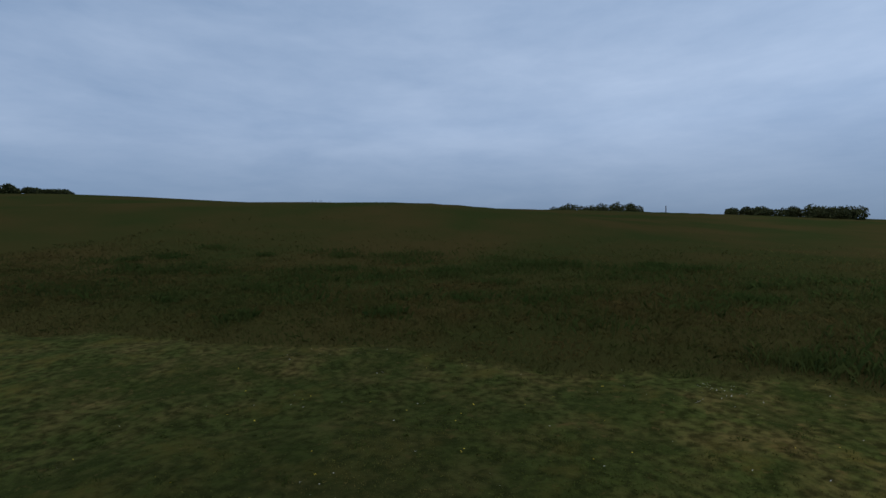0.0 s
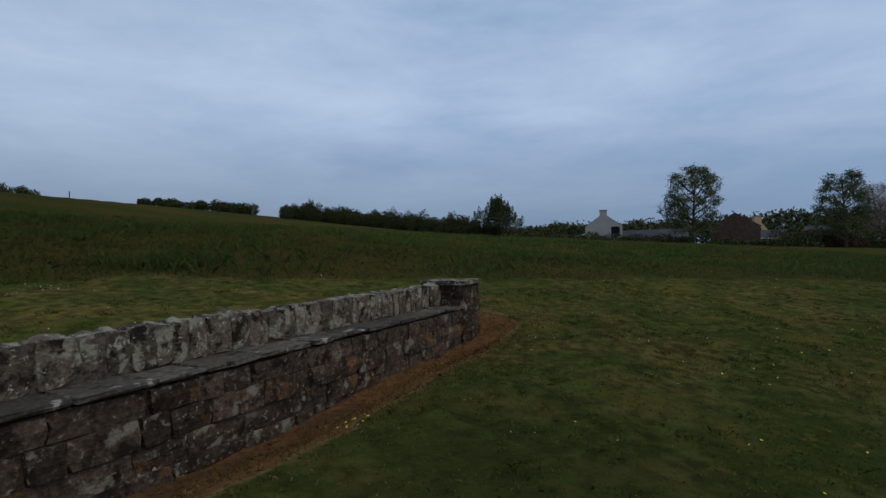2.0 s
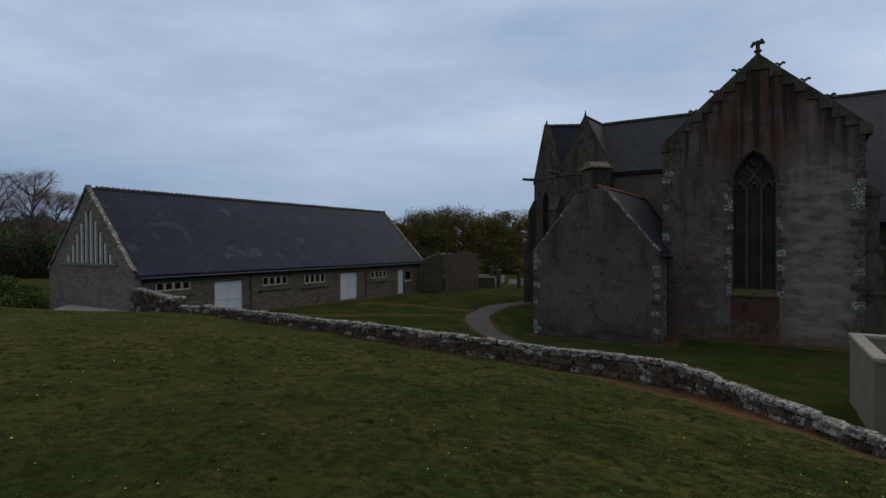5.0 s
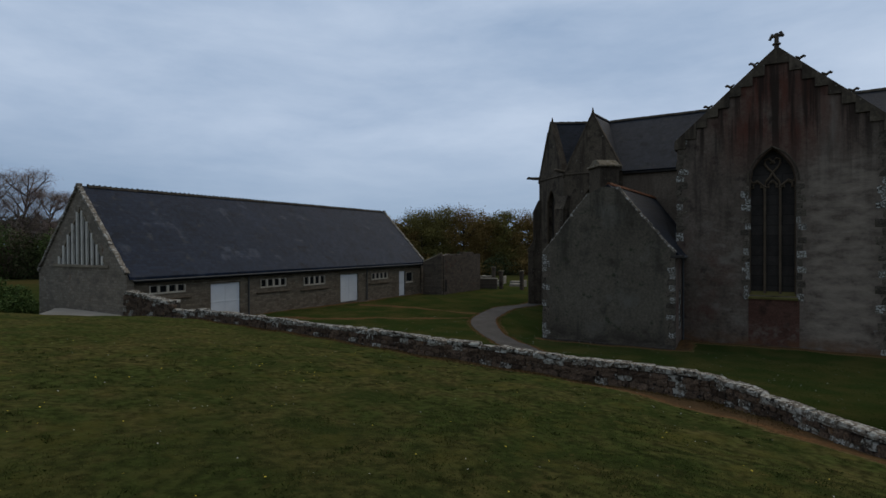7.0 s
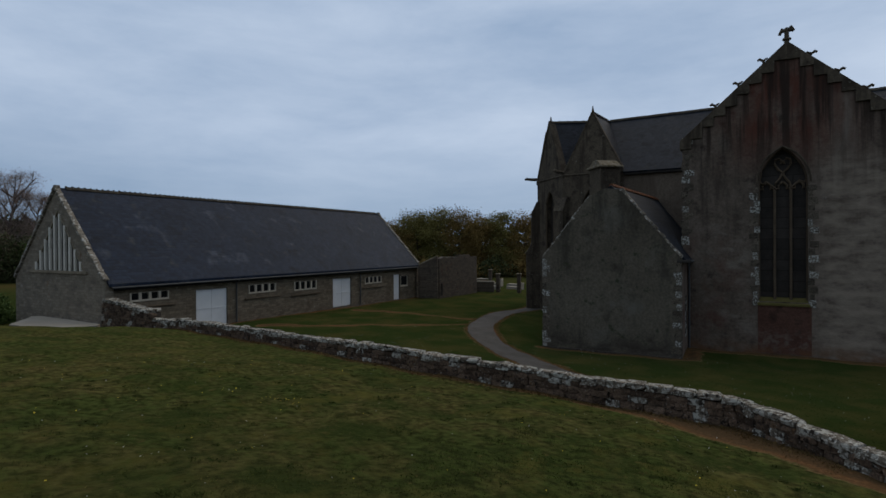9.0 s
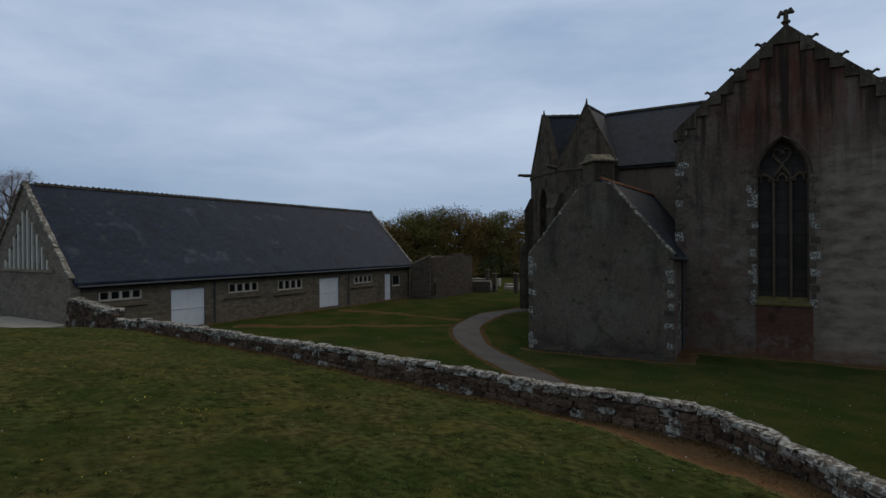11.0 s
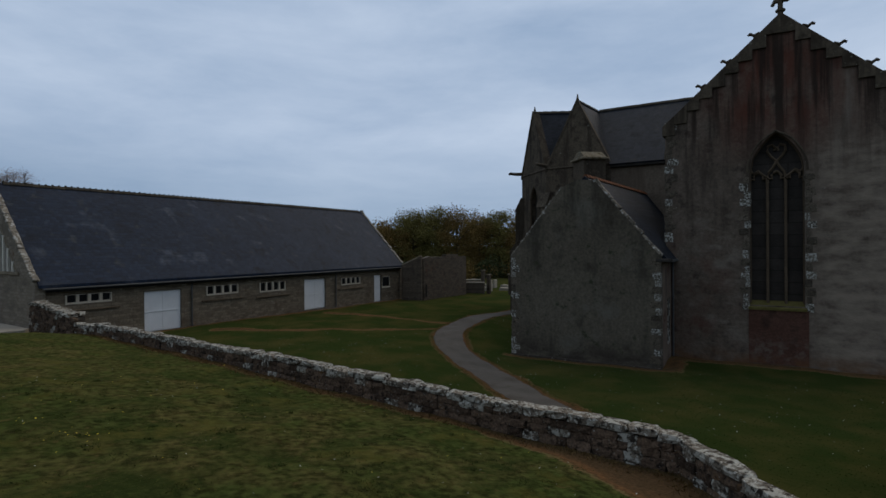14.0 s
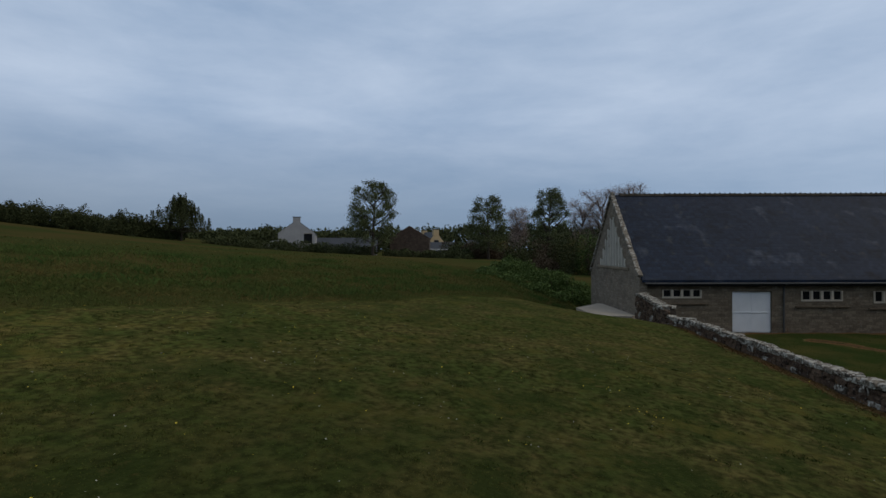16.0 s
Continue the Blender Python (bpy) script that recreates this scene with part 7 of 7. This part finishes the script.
# tall grass of the field, thick along its edge
x = rng.uniform(-32, 58, 210000)
d = rng.gamma(1.2, 5.5, len(x))
y = lawn_edge(x) + d - 0.25
k = (d < 70) & (wall_side(x, y) < -1)
x, y, d = x[k], y[k], d[k]
v = clumped(x, y, 0.45)
far_k = 1 + d / 26
blades("field_grass", x, y, (0.09 + 0.04 * np.clip(v, -1, 1.2) + rng.uniform(0, 0.10, len(x))) * (0.6 + 0.4 * np.minimum(d, 3) / 3), rng.uniform(0.006, 0.014, len(x)) * far_k, M["field_blades"], "tall rough field grass, dark green and brown", 7, 0.6)
# darker clumps standing in the field
cx, cy = rng.uniform(-25, 50, 170), rng.uniform(0.6, 13, 170) ** 1.1
cy = lawn_edge(cx) + cy
sz = rng.uniform(0.3, 1.1, 170)
x = np.repeat(cx, 230) + rng.normal(size=170 * 230) * np.repeat(sz, 230)
y = np.repeat(cy, 230) + rng.normal(size=170 * 230) * np.repeat(sz, 230) * 0.6
k = (y > lawn_edge(x) + 0.1) & (wall_side(x, y) < -1.5)
x, y = x[k], y[k]
blades("field_clumps", x, y, rng.uniform(0.16, 0.34, len(x)), rng.uniform(0.008, 0.02, len(x)), M["clump_blades"], "lush darker clumps of grass in the field", 8, 0.4)
# churchyard grass
def on_yard(x, y):
    sx, sy = to_site(x, y)
    church = (sx > -15.3) & (sy > 33.2) | (sx > -21) & (sy > 42)
    barn = (sx < -34.9) & (sy > 19.5)
    tank = (sx > -1) & (sy > 18.7) & (sy < 23.6)
    px_ = np.interp(x, [13.6, 16.6, 19.6, 22.4, 26, 28.9, 31.5, 33.9, 36.6, 37.9], [-16.3, -17.3, -18.4, -19.7, -21, -22.1, -23.8, -26.3, -30.5, -34.6])
    on_path = (np.abs(y - px_) < 0.95 + 0.5 * smooth01((x - 30) / 4)) & (x < 38)
    return (wall_side(x, y) > 0.5) & ~church & ~barn & ~tank & ~on_path


x, y = patchy(rng, 130000, 2, 48, -36, -7, on_yard)
path_xy = np.array(PATH_LINE)
seg = rng.integers(0, 9, 16000)
u = rng.uniform(0, 1, 16000)
d = path_xy[seg + 1] - path_xy[seg]
ln = np.hypot(d[:, 0], d[:, 1])
off_ = rng.choice((-1, 1), 16000) * rng.normal(1.0, 0.12, 16000)
ex, ey = path_xy[seg, 0] + d[:, 0] * u - d[:, 1] / ln * off_, path_xy[seg, 1] + d[:, 1] * u + d[:, 0] / ln * off_
blades("path_edge_grass", ex, ey, rng.uniform(0.012, 0.04, 16000), rng.uniform(0.012, 0.03, 16000), M["yard_blades"], "grass creeping over the edges of the path", 12, 0.9)
blades("churchyard_grass", x, y, rng.uniform(0.02, 0.045, len(x)), rng.uniform(0.014, 0.028, len(x)), M["yard_blades"], "short green grass of the churchyard", 9, 1.0)
# dry straw and tufts in the bare strips and along wall feet
sx = rng.uniform(-8.4, 3.4, 16000)
sy = -2.6 + rng.normal(0, 0.28, 16000)
x, y = to_world(sx, sy)
k = (sy > -2.98) | (sx < -7.8)
x, y = x[k], y[k]
blades("dry_grass", x, y, rng.uniform(0.012, 0.035, len(x)), rng.uniform(0.003, 0.008, len(x)), M["dry_blades"], "dead rusty grass at the wall foot", 10, 0.9, ground_z(x, y) + 0.01)
u = rng.uniform(0, 1, 7000)
x = 33.0 + (9.0 - 33.0) * u
y = np.where(x > 11.5, -6.75 - (33 - x) * 0.349, -14.25 + (11.5 - x) * 0.528) + rng.normal(0.5, 0.2, 7000)
k = wall_side(x, y) < -0.24
x, y = x[k], y[k]
blades("foot_grass", x, y, rng.uniform(0.03, 0.09, len(x)), rng.uniform(0.005, 0.011, len(x)), M["dry_blades"], "straw-coloured grass at the foot of the low wall", 11, 0.6)


def flower_stuff(name, x, y, r, material, label, seed, petals=6):
    rng = np.random.default_rng(seed)
    n = len(x)
    z = ground_z(x, y) + rng.uniform(0.03, 0.07, n)
    a = np.arange(petals) * 2 * np.pi / petals
    rr = r * rng.uniform(0.7, 1.3, (n, 1))
    tilt = rng.normal(0, 0.35, (n, 2))
    px_ = x[:, None] + rr * np.cos(a)
    py_ = y[:, None] + rr * np.sin(a)
    pz_ = z[:, None] + (px_ - x[:, None]) * tilt[:, :1] + (py_ - y[:, None]) * tilt[:, 1:]
    rim = np.stack([px_, py_, pz_], -1)
    top = np.stack([x, y, z + r * 0.5], -1)[:, None]
    co = np.concatenate([rim, top], 1).reshape(-1, 3)
    b = np.arange(n)[:, None, None] * (petals + 1)
    tri = np.stack([np.arange(petals), (np.arange(petals) + 1) % petals, np.full(petals, petals)], -1)[None]
    return tagged(new(name, raw_mesh(name, co, (b + tri).reshape(-1, 3), material)), label, "flowers", kind="stuff")


def spread(rng, n, keep, groups):
    x, y = patchy(rng, n, -8, 24, -13, 11, keep)
    for gx_, gy_, s, m in groups:
        x, y = np.append(x, gx_ + rng.normal(0, s, m)), np.append(y, gy_ + rng.normal(0, s, m))
    return x, y


x, y = spread(rng, 700, on_lawn, ((1.37, 10.08, 0.22, 26), (0.92, 9.4, 0.1, 5), (6.2, 4.65, 0.12, 7), (14.5, -2.5, 0.3, 10), (16, 1.0, 1.0, 25), (9, 3, 1.2, 22)))
flower_stuff("daisies", x, y, 0.0085, M["petal_white"], "small white daisies in the lawn", 21)
x, y = spread(rng, 380, on_lawn, ((3.05, 3.78, 0.06, 7), (2.85, 3.62, 0.05, 3), (17.1, -5.68, 0.2, 14), (18.2, -4.9, 0.15, 6), (8.5, 1.2, 0.8, 14)))
flower_stuff("dandelions", x, y, 0.0115, M["petal_yellow"], "yellow dandelion heads in the lawn", 22, 7)
x, y = patchy(rng, 1300, 4, 36, -31, -14, on_yard)
k = rng.uniform(0, 1, len(x)) < np.clip(0.5 + 0.7 * clumped(x, y, 0.5), 0.12, 1)
x, y = x[k], y[k]
flower_stuff("daisies", x, y, 0.0125, M["petal_white"], "white daisies in the churchyard grass", 23)
